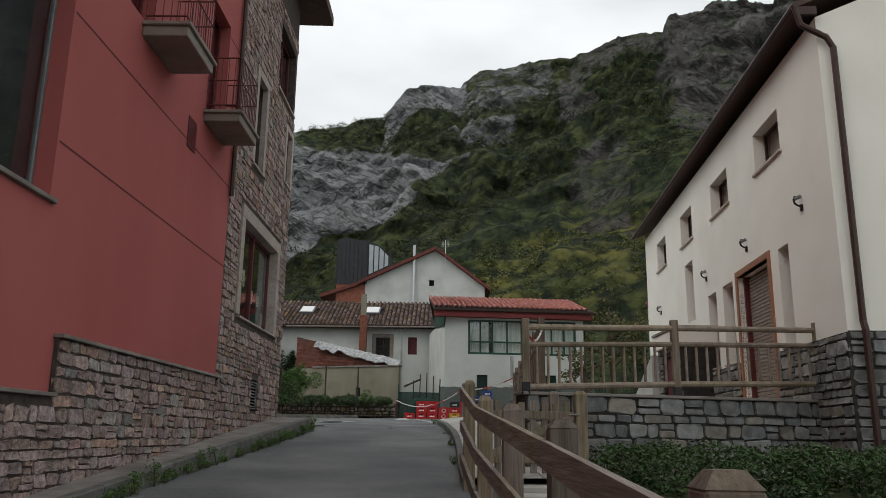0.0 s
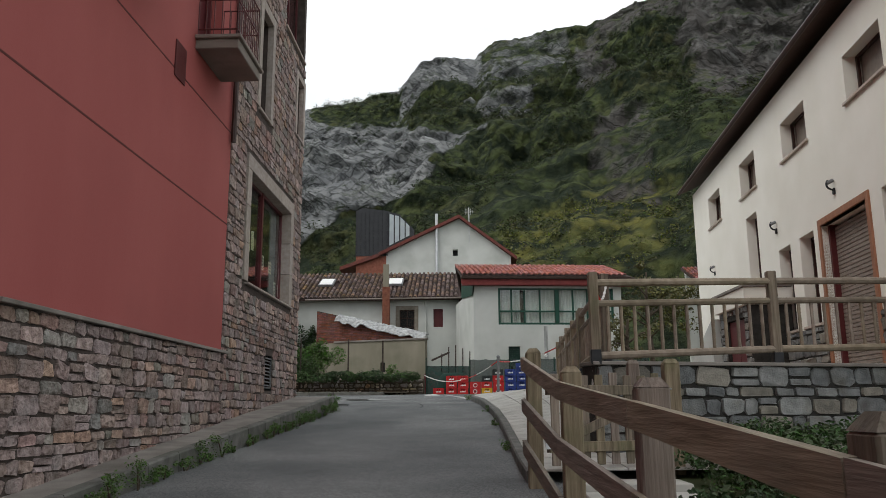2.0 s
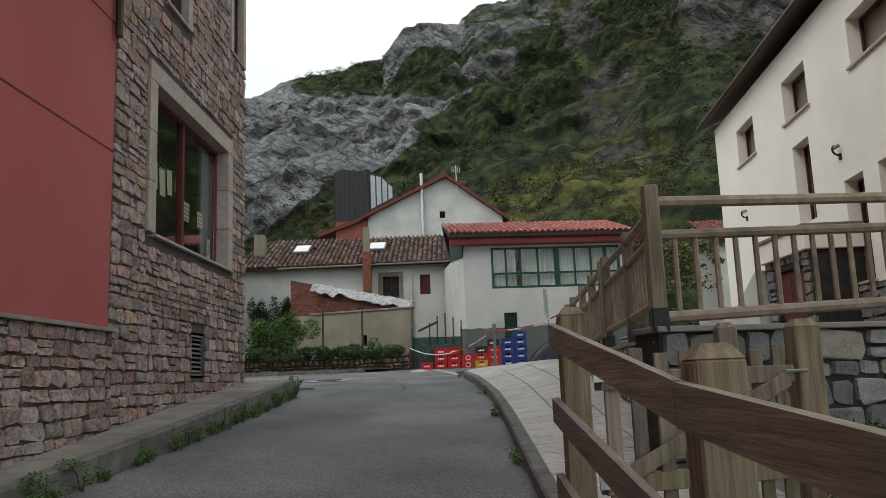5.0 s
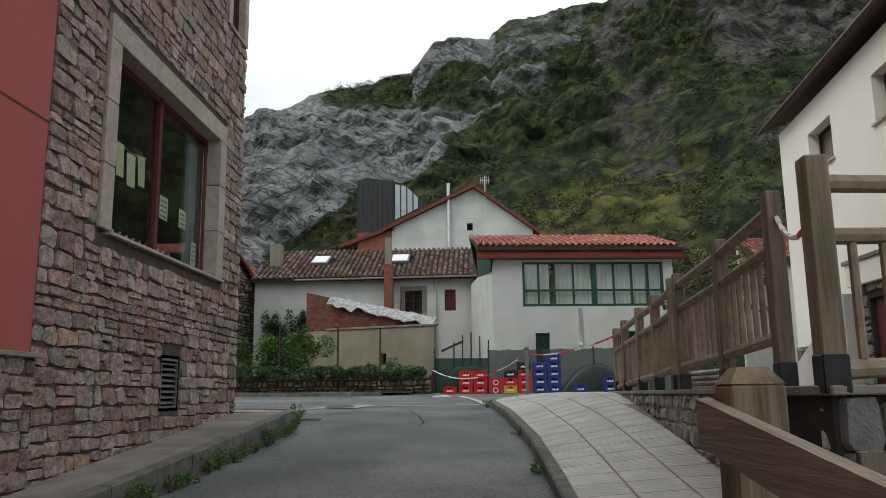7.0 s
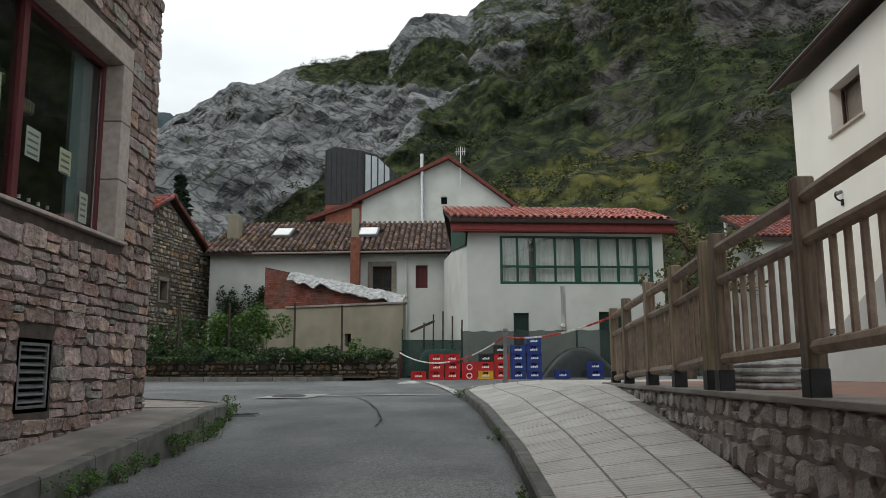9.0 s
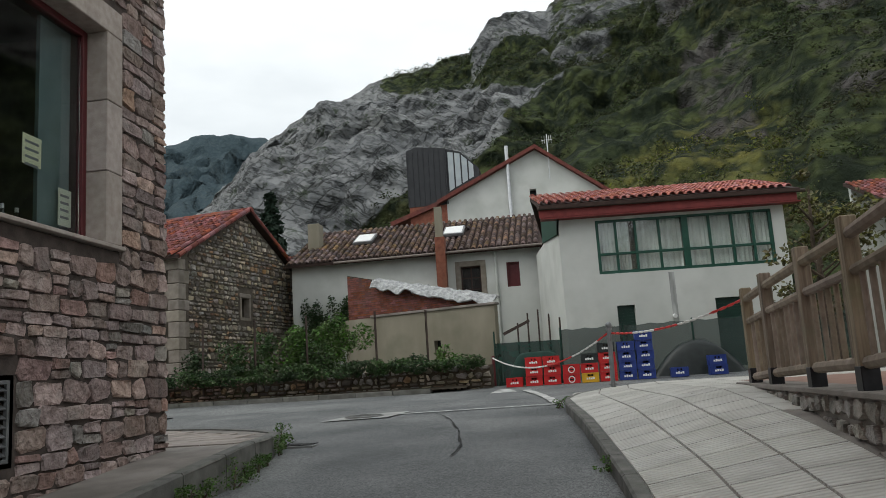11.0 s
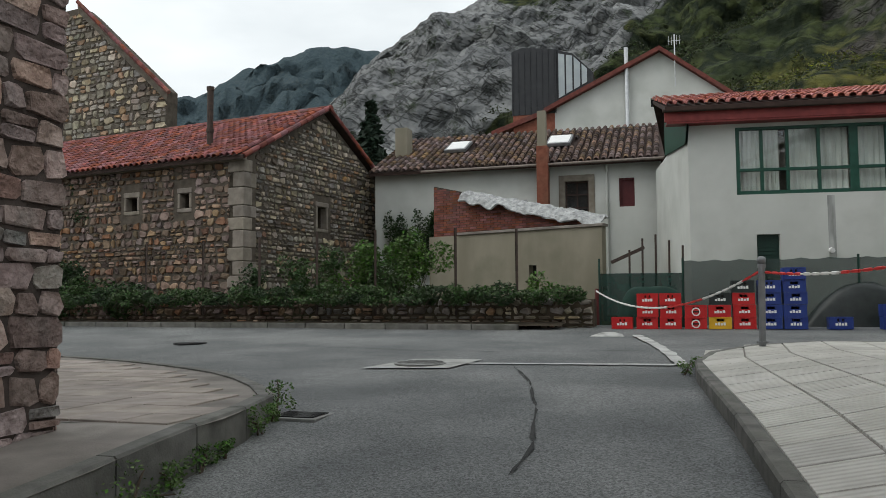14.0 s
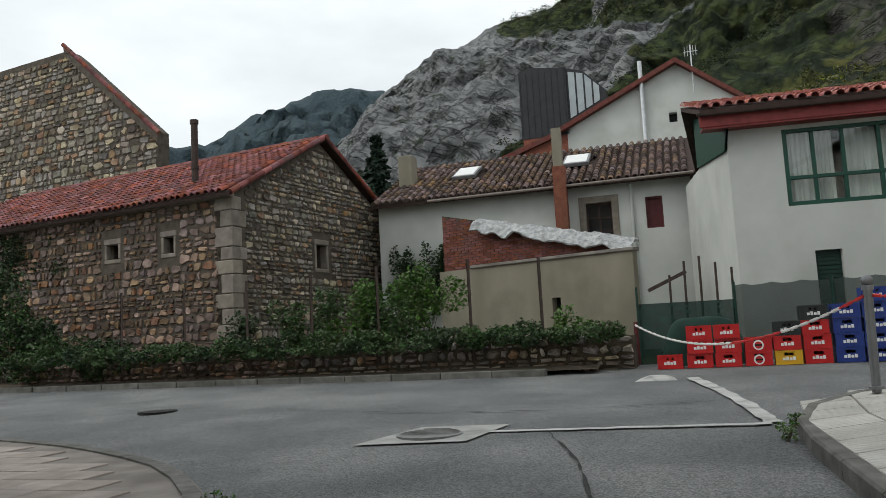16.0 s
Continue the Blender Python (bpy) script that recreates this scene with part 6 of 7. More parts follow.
# scrub on the slopes: dark bushes, and paler ones in the yellow-green belt
rb = random.Random(11)
cand = [i for i in range(len(MV)) if MR[i] < 0.55 and 2 < MV[i][2] < 190]
picked = rb.sample(cand, min(21000, len(cand)))
for belt in (0, 1):
    vv, ff = [], []
    for i in picked:
        x, y, z = MV[i]
        if (ML[i] * 0.8 > rb.random()) != bool(belt) or noise.noise((x * 0.02, y * 0.02, z * 0.02)) < -0.3:
            continue
        s = rb.choice((0.4, 0.5, 0.7, 0.9, 1.3)) * rb.uniform(0.7, 1.2) * (0.6 + math.hypot(x, y) / 260)
        ox, oy = rb.uniform(-2.5, 2.5), rb.uniform(-2.5, 2.5)
        flat = rb.uniform(0.55, 0.9)
        for _ in range(30):
            c = Vector((rb.gauss(0, 1), rb.gauss(0, 1), rb.gauss(0, 1))).normalized() * rb.uniform(0.35, 1.1) * s
            a_ = Vector((rb.gauss(0, 1), rb.gauss(0, 1), rb.gauss(0, 1))).normalized() * s * rb.uniform(0.16, 0.36)
            b_ = Vector((rb.gauss(0, 1), rb.gauss(0, 1), rb.gauss(0, 1))).normalized() * s * rb.uniform(0.16, 0.36)
            k = len(vv)
            for p in (c - a_, c + b_, c + a_ * 0.8):
                vv.append((x + ox + p.x, y + oy + p.y, z + s * 0.35 + p.z * flat))
            ff.append((k, k + 1, k + 2))
    me = bpy.data.meshes.new("mountain_scrub")
    me.from_pydata(vv, [], ff)
    c1, c2 = ((0.018, 0.028, 0.011), (0.050, 0.066, 0.020)) if not belt else ((0.055, 0.072, 0.018), (0.14, 0.135, 0.030))
    me.materials.append(surf("hillside_scrub", c1, c2, 0.25, 0.95, 0.8, 2.5, vary=0.45, island=True, stain=(0.075, 0.055, 0.02), stain_scale=0.03, stain_amt=0.5, bump_dist=0.3))
    tagged(new("mountain_scrub", me), "yellow-green bushes on the mountainside" if belt else "dark green scrub on the mountainside", "scrub", "", "stuff")

# ---------------- vegetation ----------------
for i in range(18):
    x = 2.1 + (i % 9) * 0.62
    bush("hedge_bush", (x, (12.9 if i < 9 else 11.6) + 0.3 * math.sin(i), rz(12.6) + 0.2), (0.6, 0.85, 0.36), 1000, 0.045, M["leaf"], "low dense green bush in front of the stone wall", "bush", "bushes below the terrace wall", 4, rz(12.6) - 0.02, 20 + i)
for i in range(7):
    x = 1.0 + i * 0.62
    bush("grass_tuft", (x, 9.6 + 0.9 * math.sin(i * 2.1), rz(9.6) + 0.12), (0.5, 0.9, 0.25), 600, 0.05, M["leaf_d"], "low green ground cover beside the plank fence", "plants", "ground cover by the fence", 2, rz(9.6) - 0.03, 40 + i)
for i in range(24):
    t_ = i / 23
    x, y = -16.8 + t_ * 13.6, 35.45 - t_ * 0.5
    hgt = 0.10 + 0.16 * abs(math.sin(i * 1.7))
    bush("bramble", (x, y - 0.05, 0.82 + hgt * 0.5), (0.5, 0.42, hgt), 520, 0.06, M["leaf"] if i % 3 else M["leaf_d"], "trailing green bramble on the low stone wall", "bramble", "brambles on the low wall", 3, None, 60 + i)
for i, (x, y, rx_, rz_, n_, mt_) in enumerate(((-8.1, 36.2, 0.8, 0.95, 1800, "leaf_b"), (-6.9, 36.3, 0.9, 0.95, 2000, "leaf_b"), (-7.5, 36.1, 0.8, 0.7, 1400, "leaf"), (-10.2, 36.6, 0.6, 0.75, 900, "leaf"), (-11.4, 36.6, 0.5, 0.6, 700, "leaf_d"), (-3.9, 36.6, 0.5, 0.45, 600, "leaf_b"), (-9.2, 36.4, 0.5, 0.8, 800, "leaf"))):
    bush("vine", (x, y, 0.5 + rz_), (rx_, 0.45, rz_), n_, 0.07, M[mt_], "bright green climbing vine on iron posts", "vine", "vines behind the low wall", 6, 0.3, 90 + i)
for i in range(9):
    x = -21.5 + i * 0.85
    h = (2.2, 2.0, 1.9, 1.9, 1.2, 0.9, 0.7, 0.5, 0.4)[i]
    bush("shrub", (x, 36.6 + 0.3 * math.sin(i * 3), 0.3 + h), (0.95, 0.8, h), 1900, 0.075, M["leaf_d"] if i % 2 else M["leaf"], "tall dark overgrown shrub beside the barn", "shrub", "shrubs by the barn", 6, 0.2, 120 + i)
for i, (x, z, w_, h_) in enumerate(((-20.2, 4.0, 1.3, 0.9), (-21.8, 3.4, 1.4, 1.4))):
    bush("ivy", (x, 39.85 + (-13 - x) * 0.172 - 0.7, z), (w_, 0.35, h_), 2200, 0.08, M["leaf_d"], "dark ivy climbing the barn wall", "ivy", "ivy on the walls", 3, None, 150 + i)
for i, (x, z, h_) in enumerate(((-10.3, 3.0, 1.0), (-9.0, 2.9, 1.0), (-9.75, 2.3, 0.9))):
    bush("ivy", (x, 44.75, z), (0.4, 0.2, h_), 900, 0.08, M["leaf_d"], "dark ivy on the whitewashed wall", "ivy", "ivy on the walls", 2, None, 160 + i)
rr = random.Random(5)
for i in range(34):
    y = 9.5 + i * 0.47 + rr.uniform(-0.15, 0.15)
    xk = lerp_on([(8, -4.43), (13.5, -4.33), (18, -4.13), (22, -4.03), (24, -4.2), (26, -4.85)], y)
    s = rr.choice((0.06, 0.09, 0.12, 0.16)) * (1.1 if i > 26 else 1)
    bush("weed", (xk + 0.03, y, rz(y) + s * 0.9), (s * 0.8, s * 2.0, s), int(90 + s * 900), 0.022, M["leaf_b"], "small weed growing from the kerb joint", "weed", "weeds along the kerb", 2, rz(y) - 0.01, 200 + i)
for i, (x, y) in enumerate(((-0.22, 15.1), (-0.3, 22.2), (-0.78, 28.2), (-0.62, 28.8), (-0.25, 18.9))):
    bush("weed", (x - 0.03, y, rz(y) + 0.06), (0.09, 0.2, 0.09), 130, 0.022, M["leaf_b"], "small weed growing from the kerb joint", "weed", "weeds along the kerb", 2, rz(y), 260 + i)


def tree(name, base, height, crown, n, size, mat, label, seed, limbs=9):
    """A tapered trunk with limbs and a loose crown of small leaves."""
    r = random.Random(seed)
    root = thing(name, base, label, "tree")
    x, y, z = base
    tr = part("trunk", T([(x, y, z - 0.1), (x + 0.1, y, z + height * 0.3), (x - 0.08, y + 0.1, z + height * 0.6), (x, y, z + height * 0.92)], 0.16, 8, 0.04), M["bark"], root)
    spots = []
    for i in range(limbs):
        a = r.uniform(0, 6.28)
        h = height * r.uniform(0.35, 0.85)
        L_ = crown * r.uniform(0.6, 1.0)
        e = Vector((x + math.cos(a) * L_, y + math.sin(a) * L_, z + h + L_ * 0.5))
        part("limb", T([(x, y, z + h), tuple((Vector((x, y, z + h)) + e) / 2 + Vector((0, 0, 0.1))), tuple(e)], 0.05, 6, 0.012), M["bark"], root)
        spots += blob_spots(e, (crown * 0.5, crown * 0.5, crown * 0.4), n // limbs, r, 5)
    me_ = leaves(spots, size, r)
    me_.materials.append(mat)
    under(new("crown", me_), root)


tree("tree", (8.4, 43.5, 0.4), 6.6, 1.9, 2600, 0.10, M["leaf_y"], "small half-bare tree with yellowing leaves behind the house", 5, 12)
tree("tree", (5.3, 33.4, 0.2), 3.0, 0.9, 900, 0.07, M["leaf_y"], "slender young tree beyond the terrace", 9, 7)
# conifer
cf = thing("conifer", (-27.2, 85.6, 2), "dark green spruce behind the houses", "tree")
part("trunk", T([(-27.2, 85.6, 1), (-27.2, 85.6, 19)], 0.3, 8, 0.05), M["bark"], cf)
spots = []
rr = random.Random(3)
for lay in range(26):
    z = 4 + lay * 0.6
    rad = 3.9 * (1 - lay / 26.5) + 0.15
    for k in range(11):
        a = rr.uniform(0, 6.28)
        for q in range(14):
            d = rad * rr.uniform(0.1, 1.0)
            spots.append((-27.2 + math.cos(a) * d, 85.6 + math.sin(a) * d, z - d * 0.35 + rr.uniform(-0.15, 0.15)))
me = leaves(spots, 0.4, rr)
me.materials.append(M["leaf_c"])
under(new("crown", me), cf)


# ---------------- small far houses ----------------
def small_house(x0, x1, y, ze, zr, depth, label, tiles=True):
    h_ = thing("house", ((x0 + x1) / 2, y, 0.3), label, "house")
    m_ = frame_of(x0, y, 1, 0)
    part("wall", holed(m_, 0, x1 - x0, -0.2, ze, [], 0.3), M["white2"], h_)
    part("roof", slab_quad([(x0 - 0.3, y - 0.4, ze), (x1 + 0.3, y - 0.4, ze), (x1 + 0.3, y + depth, zr), (x0 - 0.3, y + depth, zr)], 0.15), M["underroof"], h_)
    part("wall", B((x0, y + depth, 0), (x1, y + depth + 0.3, zr - 0.2)), M["white2"], h_)
    tiled(slope_frame((x0 - 0.3, y - 0.4, ze + 0.02), (x1 + 0.3, y - 0.4, ze + 0.02), (x0 - 0.3, y + depth, zr + 0.02)), x1 - x0 + 0.6, math.hypot(depth + 0.4, zr - ze), h_, M["tile_b"], M["tile_bj"], limit=60)


small_house(-17.5, -11.2, 54.5, 6.4, 8.0, 3.0, "small white house with a red tile roof")
small_house(12.5, 21.0, 47.0, 6.2, 8.0, 4.0, "white house with a red tile roof")

# ---------------- low wall, posts, net, chain ----------------
lw = thing("low_wall", (-10, 35.6, 0.2), "low mossy rubble wall with brambles on it", "wall", kind="structure")
mLW = frame_of(-17.2, 36.0, 14.65, -0.7)
lwp = part("wall", holed(mLW, 0, 14.67, 0.0, 0.85, [], 0.45), M["soil"], lw)
for i, (x, z) in enumerate(((-13.9, 2.4), (-12.2, 2.38), (-10.6, 2.42), (-9.05, 2.5), (-7.55, 2.5), (-5.6, 2.48), (-4.2, 2.4))):
    y = 35.75 - (x + 17) * 0.03
    p_ = thing("iron_post", (x, y, 0.5), "rusty iron angle post standing on the low wall", "post", "iron posts on the low wall")
    bm = bmesh.new()
    box(bm, (x - 0.03, y - 0.006, 0.5), (x + 0.03, y + 0.006, z))
    box(bm, (x - 0.03, y - 0.006, 0.5), (x - 0.018, y + 0.05, z - 0.003))
    part("shaft", bm, M["iron"], p_)


def net_mat(name, c, hold):
    m = surf(name, c, tuple(v * 1.5 for v in c), 4, 0.85, 0.3, 40)
    n, l = m.node_tree.nodes, m.node_tree.links
    tr, mixs = n.new("ShaderNodeBsdfTransparent"), n.new("ShaderNodeMixShader")
    mixs.inputs[0].default_value = hold
    l.new(tr.outputs[0], mixs.inputs[1])
    l.new(n["Principled BSDF"].outputs[0], mixs.inputs[2])
    l.new(mixs.outputs[0], n["Material Output"].inputs["Surface"])
    return m


nf = thing("net_fence", (1, 36.6, 0.2), "green windbreak netting stretched on thin posts", "fence")
NP = [(-2.5, 36.3), (-0.7, 36.7), (1.0, 36.6), (2.8, 36.45), (4.6, 36.3), (6.6, 36.1)]
for i, ((x0, y0), (x1, y1)) in enumerate(zip(NP, NP[1:])):
    bm = bmesh.new()
    n_ = 10
    pr = None
    for k in range(n_ + 1):
        t_ = k / n_
        x, y = x0 + (x1 - x0) * t_, y0 + (y1 - y0) * t_ + 0.03 * math.sin(k * 1.3)
        zt = 1.68 + 0.02 * math.sin(k * 2.0) if i else 1.42
        cur = (bm.verts.new((x, y, 0.2)), bm.verts.new((x, y, zt)))
        if pr:
            bm.faces.new((pr[0], cur[0], cur[1], pr[1]))
        pr = cur
    part("netting", bm, net_mat("green_net", (0.004, 0.026, 0.02), 0.9) if i == 0 else net_mat("grey_green_net", (0.028, 0.042, 0.038), 0.82), nf)
for x, y in NP:
    part("post", T([(x, y, 0.1), (x, y, 1.75)], 0.025, 6), M["greendark"], nf)
for i in range(5):
    x = -1.9 + i * 0.3
    o = thing("iron_stake", (x, 37.3, 0.2), "thin dark iron stake by the net fence", "stake", "iron stakes")
    part("shaft", T([(x, 37.3, 0.2), (x + 0.02, 37.3, 2.0 + 0.35 * abs(math.sin(i * 2.3)))], 0.025, 6), M["iron"], o)

bo = thing("bollard", (0.2, 29.6, 0.24), "slim grey metal bollard with a ball cap", "bollard")
part("shaft", T([(0.2, 29.6, 0.2), (0.22, 29.6, 1.28)], 0.045, 12), M["greymetal"], bo)
part("collar", T([(0.22, 29.6, 1.24), (0.22, 29.6, 1.29)], 0.058, 12), M["greymetal"], bo)
bm = bmesh.new()
bmesh.ops.create_uvsphere(bm, u_segments=12, v_segments=8, radius=0.06, matrix=Matrix.Translation((0.22, 29.6, 1.34)))
part("ball_cap", bm, M["greymetal"], bo, smooth=True)
part("base_ring", T([(0.2, 29.6, 0.235), (0.2, 29.6, 0.265)], 0.075, 12), M["greymetal"], bo)
cp = thing("chain_post", (-2.54, 36.05, 0.2), "rusty post at the end of the wall holding the chain", "post")
part("shaft", T([(-2.54, 36.05, 0.1), (-2.54, 36.05, 1.08)], 0.045, 8), M["redmetal"], cp)


def chain(a, b, sag, label, reds):
    c_ = thing("chain", a, label, "chain", "plastic chains")
    a, b = Vector(a), Vector(b)
    n_ = max(16, int((b - a).length / 0.11))
    pts = [a.lerp(b, i / n_) - Vector((0, 0, sag * 4 * (i / n_) * (1 - i / n_))) for i in range(n_ + 1)]
    for i in range(n_):
        red = reds(i / n_)
        q0, q1 = pts[i].lerp(pts[i + 1], -0.1), pts[i].lerp(pts[i + 1], 1.1)
        s = 0.011 if i % 2 else 0.02
        part("link", T([q0, q1], s, 5), M["tape_r"] if red else M["tape_w"], c_)


chain((-2.54, 36.0, 1.02), (0.17, 29.6, 1.18), 0.42, "sagging white and red plastic chain", lambda t: 0.55 < t < 0.75 or t > 0.93)
chain((0.27, 29.58, 1.18), (1.62, 24.95, 1.28), 0.12, "red and white plastic chain to the fence", lambda t: int(t * 5) % 2 == 0)
chain((1.36, 15.55, 1.5), (0.9, 13.76, 1.22), 0.18, "short red and white plastic chain between the fence posts", lambda t: t > 0.5)


# ---------------- crates ----------------
def crate(x, y, z, col, w=0.42, d=0.3, h=0.24, print_="bar", turn=0.0):
    """A plastic bottle crate: walls with a hand hole, ribs, rim, a print on the front and bottle necks."""
    name = {"red_c": "red", "blue_c": "blue", "black_c": "black", "yellow_c": "yellow"}[col]
    c_ = thing("bottle_crate", (x, y, z), f"{name} plastic bottle crate stacked by the net fence", "crate", "bottle crates")
    m_ = Matrix.Translation((x, y, z)) @ Euler((0, 0, turn)).to_matrix().to_4x4()
    bm_ = holed(m_ @ frame_of(0, 0, 1, 0), 0, w, 0, h - 0.006, [(w * 0.32, w * 0.68, h * 0.62, h * 0.82)], 0.02)
    part("front", bm_, M[col], c_)
    part("side", B((0, 0.02, 0), (0.018, d, h - 0.006), m_), M[col], c_)
    part("side", B((w - 0.018, 0.02, 0), (w, d, h - 0.006), m_), M[col], c_)
    part("back", B((0.018, d - 0.02, 0), (w - 0.018, d, h - 0.006), m_), M[col], c_)
    part("floor", B((0.018, 0.02, 0.005), (w - 0.018, d - 0.02, 0.02), m_), M[col], c_)
    bm_ = bmesh.new()
    for a, b in (((-0.004, -0.006, h - 0.03), (w + 0.004, 0.001, h - 0.012)), ((-0.004, -0.006, 0.0), (w + 0.004, 0.001, 0.016)), ((0, -0.005, 0.016), (0.022, 0.0, h - 0.03)), ((w - 0.022, -0.005, 0.016), (w, 0.0, h - 0.03))):
        box(bm_, a, b, m_)
    part("rim", bm_, M[col], c_)
    if print_ == "bar":
        for k in range(4):
            part("print", B((w * (0.26 + 0.125 * k), -0.0045, h * 0.3), (w * (0.26 + 0.125 * k) + w * 0.10, -0.001, h * (0.48 + 0.06 * (k % 2))), m_), M["whiteprint"], c_)
    elif print_ == "disc":
        part("print", T([m_ @ Vector((w / 2, -0.006, h * 0.42)), m_ @ Vector((w / 2, -0.001, h * 0.42))], 0.085, 16), M["whiteprint"], c_)
        part("print", T([m_ @ Vector((w / 2, -0.009, h * 0.42)), m_ @ Vector((w / 2, -0.0065, h * 0.42))], 0.06, 16), M[col], c_)
        part("print", B((w * 0.36, -0.011, h * 0.36), (w * 0.64, -0.0085, h * 0.48), m_), M["bottle"], c_)
    for k in range(4):
        bx = w * (0.2 + 0.2 * k)
        part("bottle", T([m_ @ Vector((bx, 0.07, 0.02)), m_ @ Vector((bx, 0.07, h * 0.6)), m_ @ Vector((bx, 0.07, h * 0.66)), m_ @ Vector((bx, 0.07, h * 0.93))], 0.03, 6, 0.013), M["bottle"], c_)


CY = 34.85
rg = random.Random(2)


def stack(x, cols, prints=None, z0=None):
    z = (rz(CY) + 0.012) if z0 is None else z0
    for i, c in enumerate(cols):
        crate(x + rg.uniform(-0.012, 0.012), CY + rg.uniform(-0.02, 0.02), z, c, print_=(prints[i] if prints else "bar"), turn=rg.uniform(-0.03, 0.03))
        z += 0.24


stack(-2.16, ["red_c"])
stack(-1.64, ["red_c"] * 3)
stack(-1.19, ["red_c"] * 3)
stack(-0.70, ["red_c"] * 2, ["disc", "disc"])
stack(-0.25, ["yellow_c", "red_c", "black_c"])
stack(0.20, ["red_c"] * 3 + ["black_c"])
stack(0.68, ["blue_c"] * 4)
stack(1.13, ["blue_c"] * 5)
stack(1.92, ["blue_c"])
stack(2.86, ["blue_c"] * 2)
tp = bmesh.new()
bmesh.ops.create_grid(tp, x_segments=20, y_segments=10, size=0.5, matrix=Matrix.Identity(4))
for v in tp.verts:
    u, w = v.co.x * 2, v.co.y * 2
    v.co = Vector((-1.35 + u * 0.75, 35.75 + w * 0.35, 0.25 + 0.85 * (1 - abs(u) ** 6) * (1 - abs(w) ** 6) + 0.04 * noise.noise((u * 3, w * 3, 0))))
single("tarpaulin", tp, M["net"], "dark green tarpaulin over a pile behind the crates", "tarpaulin", smooth=True)
tp = bmesh.new()
bmesh.ops.create_grid(tp, x_segments=20, y_segments=10, size=0.5)
for v in tp.verts:
    u, w = v.co.x * 2, v.co.y * 2
    v.co = Vector((2.75 + u * 1.2, 35.9 + w * 0.3, 0.2 + 0.95 * (1 - u * u) * (1 - abs(w) ** 4) + 0.05 * noise.noise((u * 3, w * 3, 0))))
single("black_sheet", tp, M["black_c"], "black plastic sheet heaped against the net fence", "plastic sheet", smooth=True)


# ---------------- road details ----------------
def strip(name, pts, wid, mat, label, category, lift=0.02, ragged=0.0, seed=1):
    """A painted or tarred strip that follows the road's height."""
    r = random.Random(seed)
    bm_ = bmesh.new()
    pts = [Vector(p) for p in along(pts, 0.18)]
    pr = None
    for i, p in enumerate(pts):
        d = (pts[min(i + 1, len(pts) - 1)] - pts[max(0, i - 1)]).normalized()
        n_ = Vector((-d.y, d.x))
        a, b = p + n_ * (wid / 2 + r.uniform(-ragged, ragged)), p - n_ * (wid / 2 + r.uniform(-ragged, ragged))
        cur = [bm_.verts.new((q.x, q.y, rz(q.y) + lift)) for q in (a, b)]
        if pr:
            bm_.faces.new((pr[0], pr[1], cur[1], cur[0]))
        pr = cur
    return single(name, bm_, mat, label, category, "structure")


strip("road_line", [(-0.86, 29.05), (-2.4, 28.95), (-3.75, 28.85)], 0.11, M["line"], "worn white painted line across the lane mouth", "road marking", 0.018, 0.02, 1)
strip("road_line_2", [(-0.84, 29.1), (-1.0, 30.4), (-1.25, 31.8), (-1.6, 33.4)], 0.17, M["line"], "broad worn white line towards the crates", "road marking", 0.021, 0.02, 2)
strip("tar_seam", [(-3.10, 28.99), (-2.56, 27.42), (-2.20, 25.73), (-1.96, 24.11), (-2.00, 23.30)], 0.018, M["tar"], "dark tarred crack in the asphalt", "road crack", 0.016, 0.015, 3)
strip("tar_seam_2", [(-7.0, 30.9), (-5.0, 30.4), (-3.2, 30.3), (-1.2, 30.8)], 0.02, M["tar"], "dark crack in the asphalt", "road crack", 0.016, 0.012, 4)
pt = bmesh.new()
for p in ((-4.95, 28.15), (-3.78, 28.3), (-3.55, 29.3), (-4.55, 29.2)):
    pt.verts.new((*p, rz(p[1]) + 0.019))
pt.faces.new(pt.verts[:])
single("concrete_patch", pt, M["patch"], "pale concrete patch round the manhole", "road patch", "structure")
mh = thing("manhole_cover", (-4.3, 28.72, rz(28.72)), "round cast iron manhole cover with ribs", "manhole cover")
part("disc", T([(-4.3, 28.72, rz(28.72) - 0.02), (-4.3, 28.72, rz(28.72) + 0.028)], 0.36, 28), M["castiron"], mh)
for i in range(9):
    y = 28.44 + i * 0.07
    hw = math.sqrt(max(0.01, 0.32 ** 2 - (y - 28.72) ** 2))
    part("rib", B((-4.3 - hw, y - 0.015, rz(y) + 0.026), (-4.3 + hw, y + 0.015, rz(y) + 0.036)), M["castiron"], mh)
dg = thing("drain_grate", (-4.25, 24.9, rz(24.9)), "rectangular iron drain grate at the kerb", "drain")
part("frame_bar", B((-4.48, 24.68, rz(24.7) - 0.02), (-3.98, 25.12, rz(24.9) + 0.016), None, 0.004), M["castiron"], dg)
for i in range(6):
    part("bar", B((-4.44, 24.74 + i * 0.06, rz(24.9) + 0.014), (-4.02, 24.77 + i * 0.06, rz(24.9) + 0.026)), M["lampmetal"], dg)
sc = thing("valve_cover", (-9.6, 31.2, rz(31.2)), "small dark iron cover in the asphalt", "manhole cover")
part("disc", T([(-9.6, 31.2, rz(31.2) - 0.02), (-9.6, 31.2, rz(31.2) + 0.024)], 0.3, 20), M["lampmetal"], sc)
bm = bmesh.new()
box(bm, (-2.5, 33.2, rz(33.4) - 0.03), (-1.75, 33.75, rz(33.4) + 0.06))
for v in bm.verts:
    if v.co.z > rz(33.4):
        v.co.x = -2.1 + (v.co.x + 2.1) * 0.3
        v.co.y = 33.5 + (v.co.y - 33.5) * 0.4
